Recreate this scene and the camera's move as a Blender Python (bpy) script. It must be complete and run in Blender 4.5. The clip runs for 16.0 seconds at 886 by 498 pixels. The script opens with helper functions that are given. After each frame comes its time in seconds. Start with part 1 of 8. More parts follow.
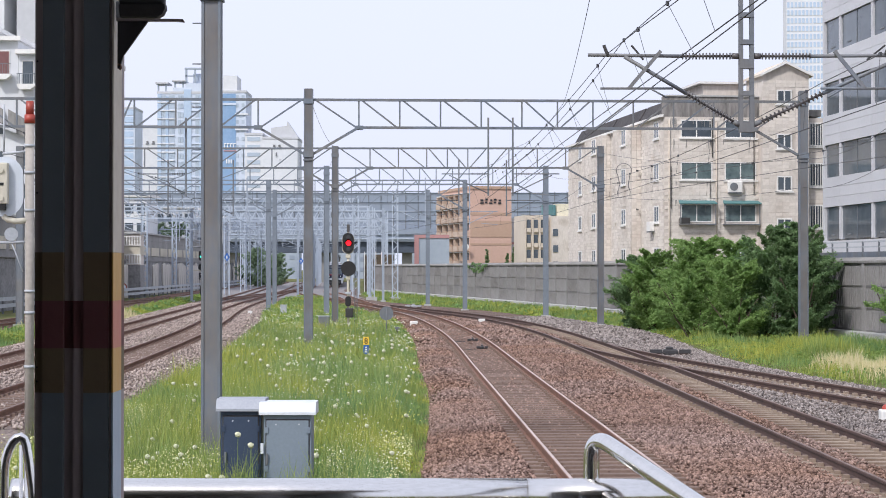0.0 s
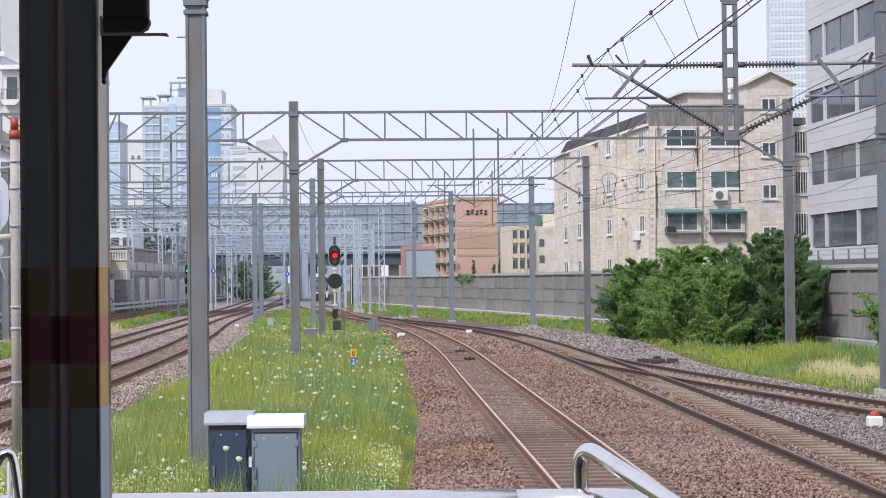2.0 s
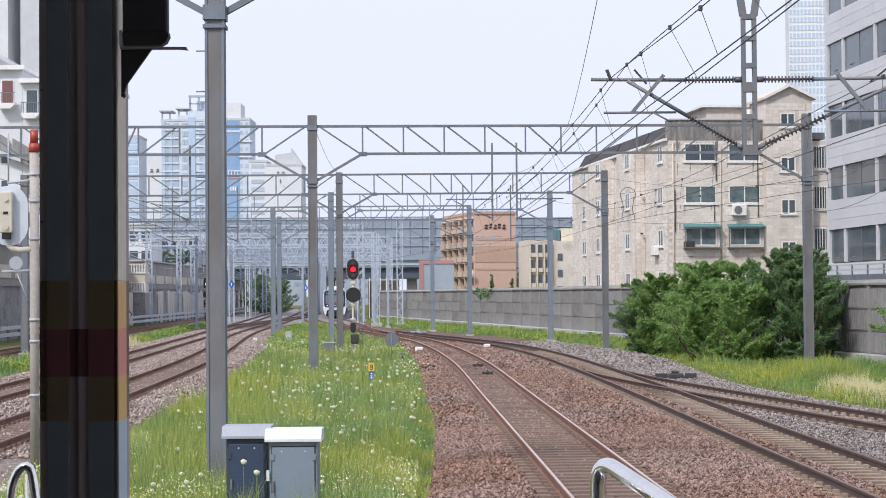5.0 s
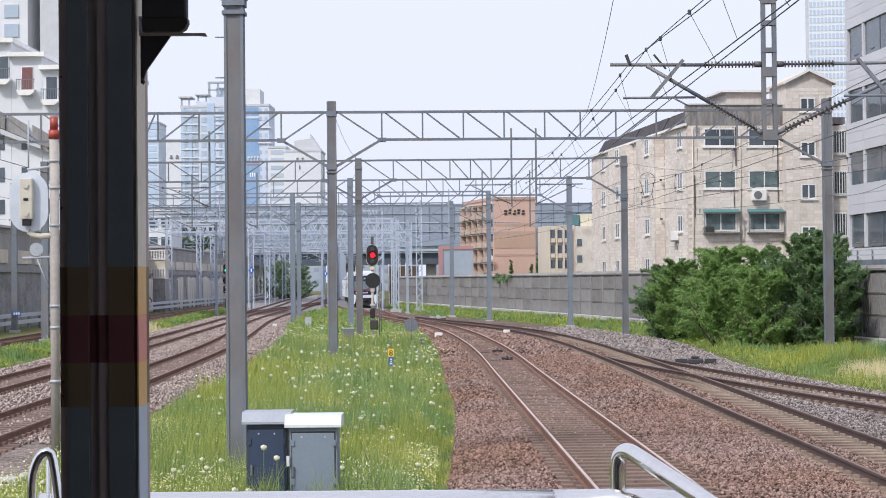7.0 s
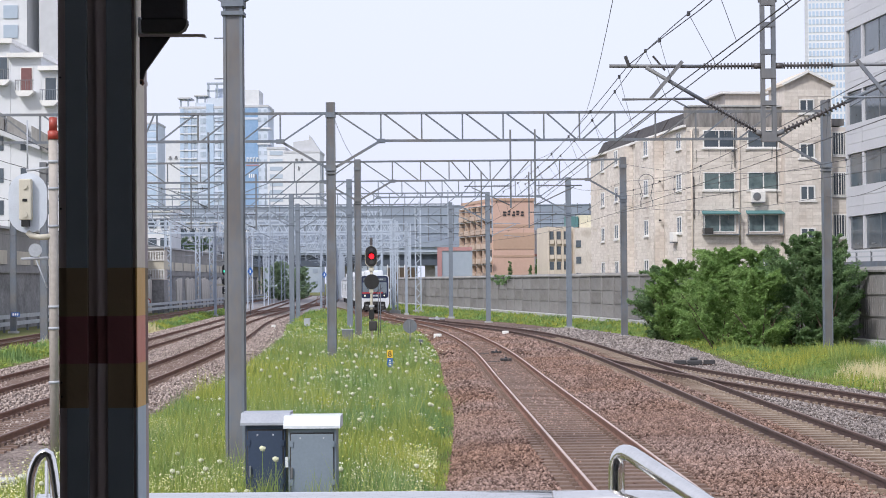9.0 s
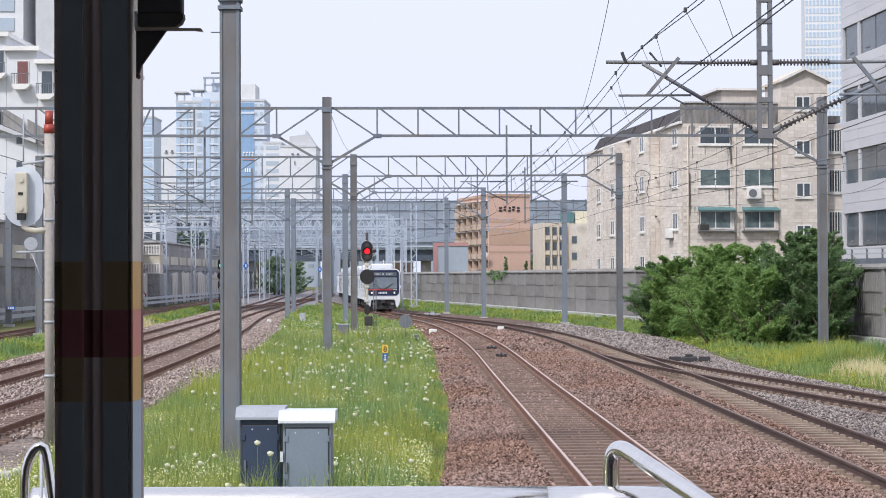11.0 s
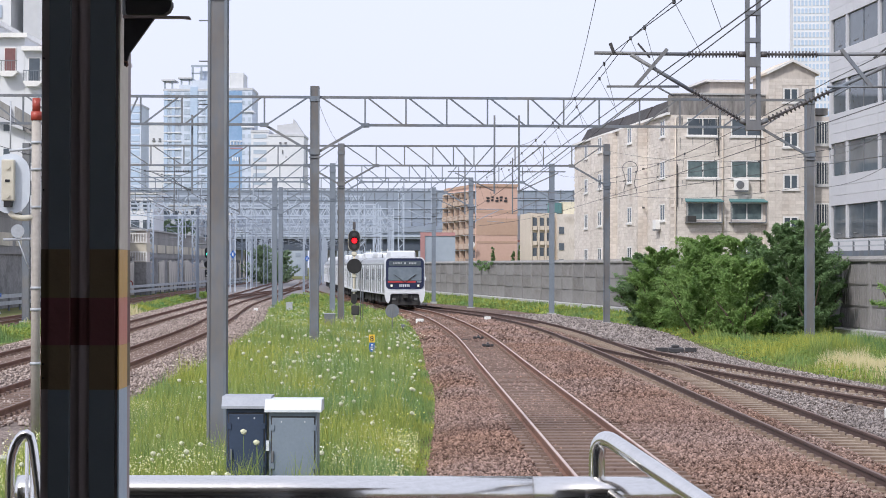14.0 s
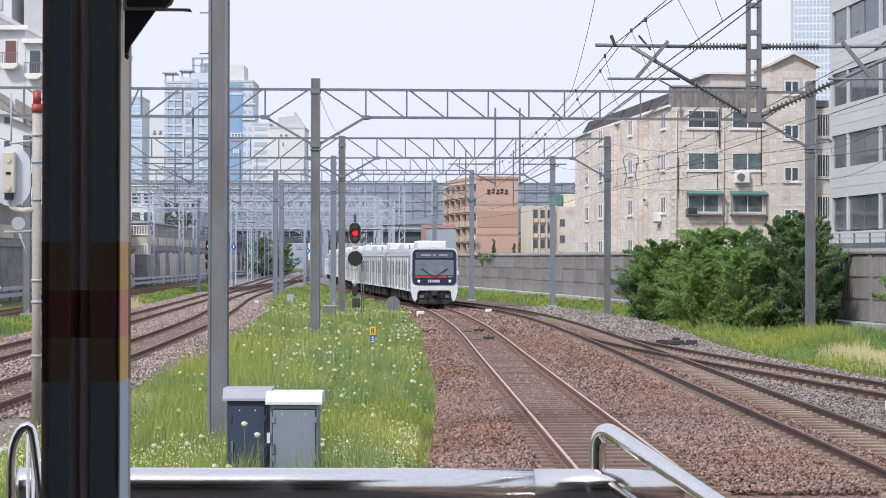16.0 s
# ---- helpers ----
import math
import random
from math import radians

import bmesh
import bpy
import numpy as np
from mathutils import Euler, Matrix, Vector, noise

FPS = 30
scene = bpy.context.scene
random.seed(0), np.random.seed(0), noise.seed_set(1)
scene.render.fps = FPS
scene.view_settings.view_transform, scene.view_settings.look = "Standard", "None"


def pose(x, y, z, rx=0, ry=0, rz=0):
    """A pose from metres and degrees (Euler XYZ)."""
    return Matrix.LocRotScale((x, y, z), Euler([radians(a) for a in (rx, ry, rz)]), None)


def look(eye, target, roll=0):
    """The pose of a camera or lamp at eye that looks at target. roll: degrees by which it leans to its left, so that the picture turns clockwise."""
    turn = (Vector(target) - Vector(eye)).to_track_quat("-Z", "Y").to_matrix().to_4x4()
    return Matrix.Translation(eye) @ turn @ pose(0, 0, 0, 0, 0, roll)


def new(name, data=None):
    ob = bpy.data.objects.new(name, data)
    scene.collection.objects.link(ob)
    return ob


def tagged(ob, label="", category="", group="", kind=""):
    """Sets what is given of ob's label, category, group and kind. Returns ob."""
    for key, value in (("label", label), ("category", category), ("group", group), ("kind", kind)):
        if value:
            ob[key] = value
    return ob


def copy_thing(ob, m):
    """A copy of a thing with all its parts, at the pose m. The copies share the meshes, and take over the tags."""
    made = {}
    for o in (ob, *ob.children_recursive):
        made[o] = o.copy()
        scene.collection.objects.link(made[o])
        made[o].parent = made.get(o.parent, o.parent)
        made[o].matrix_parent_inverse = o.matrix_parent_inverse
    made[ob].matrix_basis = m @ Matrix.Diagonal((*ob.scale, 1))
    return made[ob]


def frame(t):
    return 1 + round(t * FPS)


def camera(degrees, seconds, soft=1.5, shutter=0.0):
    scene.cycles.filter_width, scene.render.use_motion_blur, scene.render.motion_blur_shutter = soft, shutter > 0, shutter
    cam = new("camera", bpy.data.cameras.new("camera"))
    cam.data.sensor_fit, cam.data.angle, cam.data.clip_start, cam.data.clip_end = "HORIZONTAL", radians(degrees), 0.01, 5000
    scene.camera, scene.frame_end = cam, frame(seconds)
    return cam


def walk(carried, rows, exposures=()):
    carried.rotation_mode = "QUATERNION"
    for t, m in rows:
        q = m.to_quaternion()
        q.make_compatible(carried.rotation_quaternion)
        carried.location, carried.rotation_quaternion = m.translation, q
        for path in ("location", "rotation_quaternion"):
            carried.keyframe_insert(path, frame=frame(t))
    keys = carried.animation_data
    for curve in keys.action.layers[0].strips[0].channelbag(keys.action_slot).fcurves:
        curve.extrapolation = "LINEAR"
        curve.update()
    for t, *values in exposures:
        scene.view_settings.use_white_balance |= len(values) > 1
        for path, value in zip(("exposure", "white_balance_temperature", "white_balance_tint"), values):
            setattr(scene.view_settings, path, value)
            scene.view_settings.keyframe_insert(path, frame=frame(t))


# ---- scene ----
# ---------- camera: held still, only turned ----------
EYE = 3.05
TURNS = [
    (0.0, 0.0, 0.583, 0.0), (0.5, 0.033, 0.626, 0.088), (1.0, 0.099, 0.485, -0.11), (1.5, -0.691, 0.596, -0.177),
    (2.0, -0.404, 0.926, 0.603), (2.5, -0.047, 1.35, 1.059), (3.0, -0.286, 1.612, 0.954), (3.5, -0.205, 1.635, 0.567),
    (4.0, -0.067, 1.589, 0.441), (6.5, 0.612, 1.005, 0.53), (7.0, 0.736, 0.929, 0.527), (7.5, 0.707, 0.832, 0.498),
    (8.0, 0.709, 0.886, 0.474), (8.5, 0.649, 0.893, 0.428), (9.0, 0.704, 0.965, 0.472), (11.5, 0.569, 0.799, 0.165),
    (12.0, 0.586, 0.774, 0.142), (12.5, 0.456, 0.631, 0.017), (13.0, 0.302, 0.558, -0.015), (13.5, 0.206, 0.512, -0.097),
    (14.0, 0.18, 0.513, -0.114), (14.5, 0.151, 0.499, -0.201), (15.0, 0.203, 0.395, -0.238), (15.5, 0.254, 0.402, -0.159),
    (16.0, 0.204, 0.281, -0.108),
]
cam = camera(26.43, 16.0, soft=0.95)
walk(cam, [(t, pose(0, 0, EYE, 90 + pitch, roll, yaw)) for t, yaw, pitch, roll in TURNS],
     exposures=[(0.0, 0.0), (16.0, 0.0)])

# ---------- light: bright hazy sky, veiled sun from behind the viewer's left ----------
world = bpy.data.worlds.new("world")
scene.world = world
world.use_nodes = True
wn, wl = world.node_tree.nodes, world.node_tree.links
sky = wn.new("ShaderNodeTexSky")
sky.sky_type, sky.sun_disc = "NISHITA", False
sky.sun_elevation, sky.sun_rotation = radians(46), radians(216)
sky.air_density, sky.dust_density, sky.ozone_density = 1.2, 6.0, 1.0
wmix = wn.new("ShaderNodeMix")
wmix.data_type = "RGBA"
wmix.inputs[0].default_value = 0.82
wmix.inputs[7].default_value = (8.9, 9.4, 11.5, 1)
wl.new(sky.outputs[0], wmix.inputs[6])
wl.new(wmix.outputs[2], wn["Background"].inputs[0])
wn["Background"].inputs[1].default_value = 0.11
sun_data = bpy.data.lights.new("sun", "SUN")
sun_data.energy, sun_data.angle, sun_data.color = 2.9, radians(6), (1.0, 0.975, 0.95)
sun = new("sun", sun_data)
sun.matrix_world = look((-50, -68, 88), (0, 0, 0))


# ---------- materials ----------
def mat(name, a, b=None, rough=0.7, metal=0.0, scale=3.0, fine=40.0, bump=0.15, dist=0.01, spec=0.5, rand=0.0, island=0.0, stretch=None):
    """A surface that varies between two colours at two scales, with fine relief."""
    m = bpy.data.materials.new(name)
    m.use_nodes = True
    n, l = m.node_tree.nodes, m.node_tree.links
    p = n["Principled BSDF"]
    b = b or tuple(c * 0.8 for c in a)
    tc = n.new("ShaderNodeTexCoord")
    src = tc.outputs["Object"]
    if stretch:
        mp = n.new("ShaderNodeMapping")
        mp.inputs["Scale"].default_value = stretch
        l.new(src, mp.inputs[0])
        src = mp.outputs[0]
    big, small = n.new("ShaderNodeTexNoise"), n.new("ShaderNodeTexNoise")
    for t, s in ((big, scale), (small, fine)):
        t.inputs["Scale"].default_value = s
        t.inputs["Detail"].default_value = 6
        l.new(src, t.inputs["Vector"])
    add = n.new("ShaderNodeMath")
    add.operation = "MULTIPLY_ADD"
    add.inputs[1].default_value = 0.45
    l.new(small.outputs[0], add.inputs[0])
    sc = n.new("ShaderNodeMath")
    sc.operation = "MULTIPLY"
    sc.inputs[1].default_value = 0.55
    l.new(big.outputs[0], sc.inputs[0])
    l.new(sc.outputs[0], add.inputs[2])
    ramp = n.new("ShaderNodeMapRange")
    ramp.inputs[1].default_value, ramp.inputs[2].default_value = 0.36, 0.64
    l.new(add.outputs[0], ramp.inputs[0])
    fac = ramp.outputs[0]
    if rand or island:
        info = n.new("ShaderNodeObjectInfo") if rand else n.new("ShaderNodeNewGeometry")
        r = n.new("ShaderNodeMix")
        r.inputs[0].default_value = rand or island
        l.new(fac, r.inputs[2])
        l.new(info.outputs["Random" if rand else "Random Per Island"], r.inputs[3])
        fac = r.outputs[0]
    mix = n.new("ShaderNodeMix")
    mix.data_type = "RGBA"
    mix.inputs[6].default_value, mix.inputs[7].default_value = (*a, 1), (*b, 1)
    l.new(fac, mix.inputs[0])
    l.new(mix.outputs[2], p.inputs["Base Color"])
    p.inputs["Roughness"].default_value, p.inputs["Metallic"].default_value = rough, metal
    p.inputs["Specular IOR Level"].default_value = spec
    if bump:
        bp = n.new("ShaderNodeBump")
        bp.inputs["Strength"].default_value, bp.inputs["Distance"].default_value = bump, dist
        l.new(small.outputs[0], bp.inputs["Height"])
        l.new(bp.outputs[0], p.inputs["Normal"])
    return m


def glow(name, colour, power):
    m = mat(name, colour, colour, bump=0)
    p = m.node_tree.nodes["Principled BSDF"]
    p.inputs["Emission Color"].default_value, p.inputs["Emission Strength"].default_value = (*colour, 1), power
    return m


def ballast_material(name, cols, size):
    """Broken stone: every stone has its own tone, with dark gaps between."""
    m = mat(name, cols[0], cols[1], rough=0.95, scale=0.25, fine=9, spec=0.2)
    n, l = m.node_tree.nodes, m.node_tree.links
    p = n["Principled BSDF"]
    tc = n.new("ShaderNodeTexCoord")
    v = n.new("ShaderNodeTexVoronoi")
    v.inputs["Scale"].default_value = size
    l.new(tc.outputs["Object"], v.inputs["Vector"])
    old = p.inputs["Base Color"].links[0].from_socket
    cell = n.new("ShaderNodeSeparateColor")
    l.new(v.outputs["Color"], cell.inputs[0])
    tone = n.new("ShaderNodeMapRange")
    tone.inputs[3].default_value, tone.inputs[4].default_value = 0.45, 1.5
    l.new(cell.outputs[0], tone.inputs[0])
    mul = n.new("ShaderNodeMix")
    mul.data_type, mul.blend_type = "RGBA", "MULTIPLY"
    mul.inputs[0].default_value = 1
    l.new(old, mul.inputs[6])
    l.new(tone.outputs[0], mul.inputs[7])
    l.new(mul.outputs[2], p.inputs["Base Color"])
    bp = n.new("ShaderNodeBump")
    bp.inputs["Strength"].default_value, bp.inputs["Distance"].default_value = 0.9, 0.03
    bp.invert = True
    l.new(v.outputs["Distance"], bp.inputs["Height"])
    l.new(bp.outputs[0], p.inputs["Normal"])
    return m


BALLAST = ballast_material("ballast_stone", ((0.225, 0.168, 0.142), (0.11, 0.08, 0.067)), 18)
BALLAST_PALE = ballast_material("pale_ballast_stone", ((0.29, 0.235, 0.21), (0.165, 0.132, 0.118)), 18)
STONE_PALE = mat("loose_pale_stone", (0.13, 0.1, 0.09), (0.55, 0.455, 0.41), rough=0.95, island=0.8, scale=0.35, fine=2.5, spec=0.2, bump=0)
STONE = mat("loose_stone", (0.077, 0.047, 0.038), (0.45, 0.32, 0.265), rough=0.95, island=0.8, scale=0.35, fine=2.5, spec=0.2, bump=0)
EARTH = mat("earth", (0.16, 0.14, 0.07), (0.1, 0.13, 0.04), rough=1, scale=0.3, fine=6, bump=0.5, dist=0.04, spec=0.1)
GRASS = mat("grass_blade", (0.14, 0.25, 0.065), (0.5, 0.54, 0.165), rough=0.8, island=0.55, scale=0.2, fine=1.1, spec=0.2, bump=0)
DRYGRASS = mat("dry_grass", (0.8, 0.72, 0.5), (0.6, 0.55, 0.28), rough=0.8, island=0.6, scale=0.3, spec=0.2, bump=0)
PETAL = mat("white_petal", (0.72, 0.73, 0.6), (0.55, 0.58, 0.4), bump=0)
CREAM_PETAL = mat("cream_petal", (0.76, 0.74, 0.46), (0.62, 0.6, 0.25), island=0.7, bump=0)
YELLOW_PETAL = mat("yellow_petal", (0.68, 0.64, 0.16), (0.5, 0.52, 0.12), bump=0)
SEEDHEAD = mat("seed_head", (0.62, 0.62, 0.46), (0.44, 0.46, 0.3), rough=1, bump=0.5, fine=90)
RAIL_RUST = mat("rusty_rail", (0.235, 0.118, 0.082), (0.14, 0.072, 0.05), rough=0.75, scale=2, fine=30)
RAIL_BLACK = mat("dark_rusty_rail", (0.105, 0.062, 0.052), (0.06, 0.037, 0.032), rough=0.75, scale=2, fine=30)
RAIL_TOP = mat("worn_rail_head", (0.62, 0.49, 0.44), (0.5, 0.38, 0.33), rough=0.4, metal=0.35, scale=1, fine=20)
RAIL_DULL = mat("dull_rail_head", (0.24, 0.165, 0.14), (0.17, 0.115, 0.1), rough=0.55, metal=0.3, scale=1, fine=20)
SLEEPER = mat("concrete_sleeper", (0.25, 0.182, 0.147), (0.14, 0.098, 0.08), rough=0.95, rand=0.4, scale=1.5, fine=25)
SLEEPER_TAN = mat("tan_concrete_sleeper", (0.4, 0.335, 0.275), (0.25, 0.2, 0.165), rough=0.95, rand=0.4, scale=1.5, fine=25)
# render of far buildings with the blue of the haze painted in
HAZE_WALL = mat("haze_blue_render", (0.36, 0.41, 0.48), (0.31, 0.36, 0.43), rough=0.9, scale=0.1, fine=1, bump=0)
GALV = mat("galvanised_steel", (0.19, 0.213, 0.245), (0.14, 0.155, 0.178), rough=0.62, metal=0.25, scale=1.2, fine=18, bump=0.05, stretch=(1, 1, 0.25))
GALV_RUST = mat("weathered_steel", (0.15, 0.175, 0.212), (0.2, 0.195, 0.195), rough=0.7, metal=0.2, scale=0.8, fine=14, bump=0.05, stretch=(1, 1, 0.3))
PALE_STEEL = mat("pale_steel", (0.5, 0.53, 0.57), (0.38, 0.4, 0.44), rough=0.6, metal=0.15, scale=1.5, fine=20, bump=0.05)
WIRE = mat("dark_wire", (0.06, 0.065, 0.075), (0.09, 0.09, 0.1), rough=0.6, metal=0.3, bump=0)
INSUL = mat("brown_insulator", (0.1, 0.092, 0.095), (0.07, 0.065, 0.068), rough=0.4, bump=0)
CONCRETE = mat("wall_concrete", (0.305, 0.296, 0.296), (0.19, 0.183, 0.183), rough=0.95, scale=0.5, fine=8, rand=0.45, bump=0.25)
COPING = mat("coping_concrete", (0.5, 0.5, 0.5), (0.38, 0.38, 0.38), rough=0.95, scale=0.6, fine=10)
OLD_CONCRETE = mat("stained_concrete", (0.35, 0.34, 0.33), (0.18, 0.175, 0.17), rough=0.95, scale=0.35, fine=5, rand=0.35, stretch=(1, 1, 0.3))
CREAM_BRICK = mat("cream_stone_brick", (0.78, 0.73, 0.675), (0.53, 0.485, 0.44), rough=0.9, scale=0.35, fine=6, rand=0.45, bump=0.3)
CREAM_BRICKS = mat("cream_stone_courses", (0.78, 0.73, 0.675), (0.53, 0.485, 0.44), rough=0.9, scale=0.35, fine=6, island=0.45, bump=0.3)
CREAM_WALL = mat("cream_mortar_wall", (0.66, 0.615, 0.565), (0.5, 0.46, 0.42), rough=0.95, scale=0.5, fine=6, stretch=(1, 1, 0.3))
WHITE_TRIM = mat("white_trim", (0.82, 0.81, 0.79), (0.68, 0.67, 0.66), rough=0.6, scale=0.8, fine=8)
ROOF_DARK = mat("dark_shingle", (0.035, 0.033, 0.037), (0.075, 0.068, 0.07), rough=0.9, scale=0.8, fine=5, bump=0.6, dist=0.05)
GLASS_DARK = mat("dark_window_glass", (0.11, 0.135, 0.16), (0.06, 0.075, 0.095), rough=0.08, scale=0.5, fine=2, bump=0, rand=0.5)
GLASS_GREEN = mat("greenish_window_glass", (0.17, 0.225, 0.23), (0.06, 0.09, 0.1), rough=0.1, scale=0.5, fine=2, bump=0)
GLASS_STRIP = mat("deep_blue_curtain_glass", (0.2, 0.33, 0.52), (0.28, 0.41, 0.6), rough=0.3, scale=0.1, fine=1, bump=0)
# blue tower glass, lightened to carry the haze in its colour
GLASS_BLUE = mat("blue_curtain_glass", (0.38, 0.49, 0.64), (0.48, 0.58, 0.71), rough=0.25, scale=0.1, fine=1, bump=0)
AWNING = mat("teal_awning", (0.08, 0.19, 0.2), (0.1, 0.22, 0.225), rough=0.7, scale=1, fine=10)
PANEL_GREY = mat("grey_cladding", (0.6, 0.605, 0.64), (0.5, 0.505, 0.54), rough=0.5, scale=0.3, fine=5, rand=0.4, bump=0.03)
TOWER_WHITE = mat("tower_white_paint", (0.7, 0.71, 0.74), (0.6, 0.62, 0.655), rough=0.8, scale=0.06, fine=0.8, bump=0)
TOWER_GREY = mat("tower_grey_paint", (0.56, 0.57, 0.6), (0.48, 0.49, 0.52), rough=0.8, scale=0.06, fine=0.8, bump=0)
# apricot and ochre, both muted to take in the distance haze
ORANGE = mat("apricot_render", (0.62, 0.42, 0.345), (0.56, 0.375, 0.305), rough=0.9, scale=0.15, fine=2, bump=0.05)
ORANGE_DK = mat("ochre_render", (0.5, 0.345, 0.26), (0.45, 0.305, 0.23), rough=0.9, scale=0.15, fine=2, bump=0.05)
BEIGE = mat("beige_render", (0.66, 0.58, 0.49), (0.55, 0.48, 0.41), rough=0.9, scale=0.2, fine=3)
BALCONY = mat("dull_apricot_balcony", (0.56, 0.44, 0.36), (0.44, 0.34, 0.275), rough=0.9, scale=0.5, fine=4, rand=0.5)
RED_PAINT = mat("faded_red_paint", (0.47, 0.25, 0.25), (0.41, 0.22, 0.22), rough=0.6)
CAP_RED = mat("red_cap_paint", (0.4, 0.06, 0.04), (0.3, 0.05, 0.035), rough=0.45)
# barrier colour shifted blue and pale for the haze
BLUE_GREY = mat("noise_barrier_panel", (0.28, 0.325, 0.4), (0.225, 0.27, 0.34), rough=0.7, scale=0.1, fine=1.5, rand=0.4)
BLACK = mat("matt_black", (0.012, 0.012, 0.014), (0.02, 0.02, 0.022), rough=0.7)
RED_LAMP = glow("red_signal_light", (1.0, 0.004, 0.012), 2.6)
GREEN_LAMP = glow("green_signal_light", (0.05, 0.9, 0.6), 1.6)
HEAD_LAMP = glow("train_headlight", (0.8, 0.8, 0.76), 0.35)
CAB_GREY = mat("grey_blue_cabinet_paint", (0.205, 0.25, 0.305), (0.175, 0.215, 0.265), rough=0.5, scale=1.5, fine=30, bump=0.04)
CAB_DARK = mat("slate_cabinet_paint", (0.034, 0.054, 0.1), (0.028, 0.045, 0.083), rough=0.5, scale=1.5, fine=30, bump=0.04)
CAB_LID = mat("pale_lid_paint", (0.68, 0.72, 0.76), (0.57, 0.61, 0.66), rough=0.5, scale=2, fine=30)
CAB_LID_GREY = mat("lavender_grey_lid_paint", (0.36, 0.38, 0.43), (0.3, 0.32, 0.37), rough=0.5, scale=2, fine=30)
PAVING = mat("dark_platform_paving", (0.09, 0.082, 0.078), (0.06, 0.055, 0.052), rough=0.9, scale=1, fine=20)
STAINLESS = mat("stainless_steel", (0.8, 0.785, 0.76), (0.7, 0.685, 0.665), rough=0.17, metal=1.0, scale=3, fine=60, bump=0.02, stretch=(1, 8, 1))
IVORY = mat("ivory_paint", (0.66, 0.62, 0.52), (0.56, 0.52, 0.43), rough=0.5)
POLE_CREAM = mat("weathered_cream_pole", (0.46, 0.425, 0.39), (0.36, 0.325, 0.295), rough=0.7, scale=1.5, fine=12)
WHITE_BLUE = mat("pale_plate", (0.62, 0.67, 0.75), (0.54, 0.59, 0.66), rough=0.5)
SIGN_BLUE = mat("blue_sign", (0.03, 0.13, 0.45), (0.03, 0.11, 0.38), rough=0.45)
SIGN_YELLOW = mat("yellow_sign", (0.85, 0.55, 0.05), (0.8, 0.5, 0.05), rough=0.45)
INK = mat("dark_ink", (0.03, 0.03, 0.035), (0.03, 0.03, 0.035), bump=0)
PALE_INK = mat("white_ink", (0.85, 0.85, 0.85), (0.8, 0.8, 0.8), bump=0)
TRAIN_STEEL = mat("train_steel", (0.41, 0.425, 0.455), (0.34, 0.355, 0.385), rough=0.42, metal=0.45, scale=0.7, fine=10, bump=0.03)
TRAIN_WHITE = mat("train_white", (0.74, 0.77, 0.82), (0.68, 0.71, 0.76), rough=0.35)
TRAIN_NAVY = mat("train_navy_mask", (0.02, 0.027, 0.07), (0.028, 0.036, 0.085), rough=0.25)
TRAIN_RED = mat("train_red_stripe", (0.5, 0.06, 0.07), (0.45, 0.05, 0.06), rough=0.4)
UNDER = mat("underframe_grey", (0.022, 0.023, 0.028), (0.045, 0.044, 0.046), rough=0.85)
CHROME_DULL = mat("machine_iron", (0.028, 0.028, 0.031), (0.05, 0.047, 0.045), rough=0.6)
BARK = mat("bark", (0.12, 0.09, 0.065), (0.07, 0.055, 0.04), rough=1, bump=0.6)
LEAF = mat("leaf_green", (0.14, 0.26, 0.075), (0.39, 0.54, 0.2), rough=0.6, island=0.5, scale=0.35, fine=1.5, spec=0.25, bump=0)
LEAF_BLUE = mat("leaf_blue_green", (0.1, 0.19, 0.085), (0.27, 0.39, 0.18), rough=0.6, island=0.5, scale=0.5, fine=1.5, spec=0.25, bump=0)
LEFT_WALL = mat("streaked_beige_concrete", (0.66, 0.62, 0.57), (0.27, 0.255, 0.245), rough=0.95, scale=0.9, fine=3.5, stretch=(1, 1, 0.12), bump=0.3)
# tower window glass, paled and blued to stand in for haze
GLASS_HAZE = mat("haze_paled_tower_glass", (0.36, 0.43, 0.52), (0.46, 0.53, 0.61), rough=0.3, scale=0.1, fine=1, rand=0.6, bump=0)
# far leaves, paled so that their colour carries the haze
LEAF_FAR = mat("haze_paled_leaf", (0.2, 0.29, 0.18), (0.29, 0.38, 0.24), rough=0.8, island=0.6, scale=0.5, spec=0.2, bump=0)
FRAME_DARK = mat("dark_frame_aluminium", (0.15, 0.185, 0.21), (0.175, 0.21, 0.235), rough=0.5, scale=2, fine=30, bump=0.03)
FRAME_MID = mat("brown_rubber_seal", (0.4, 0.345, 0.345), (0.46, 0.39, 0.39), rough=0.6, scale=2, fine=30, stretch=(1, 1, 0.1))
FRAME_PALE = mat("weathered_cream_edge", (0.78, 0.72, 0.62), (0.66, 0.6, 0.5), rough=0.6, scale=6, fine=60)
FRAME_OCHRE = mat("ochre_film", (0.8, 0.5, 0.18), (0.72, 0.45, 0.16), rough=0.4, scale=6, fine=60)
FRAME_PINK = mat("faded_red_film", (0.8, 0.33, 0.26), (0.72, 0.28, 0.22), rough=0.4, scale=6, fine=60)
FRAME_BLUE = mat("pale_blue_film", (0.5, 0.62, 0.72), (0.45, 0.56, 0.66), rough=0.4, scale=6, fine=60)
FILM_OCHRE = mat("dark_ochre_film", (0.17, 0.125, 0.075), (0.185, 0.135, 0.08), rough=0.5)
MAROON = mat("maroon_door", (0.2, 0.085, 0.085), (0.16, 0.07, 0.07), rough=0.6)
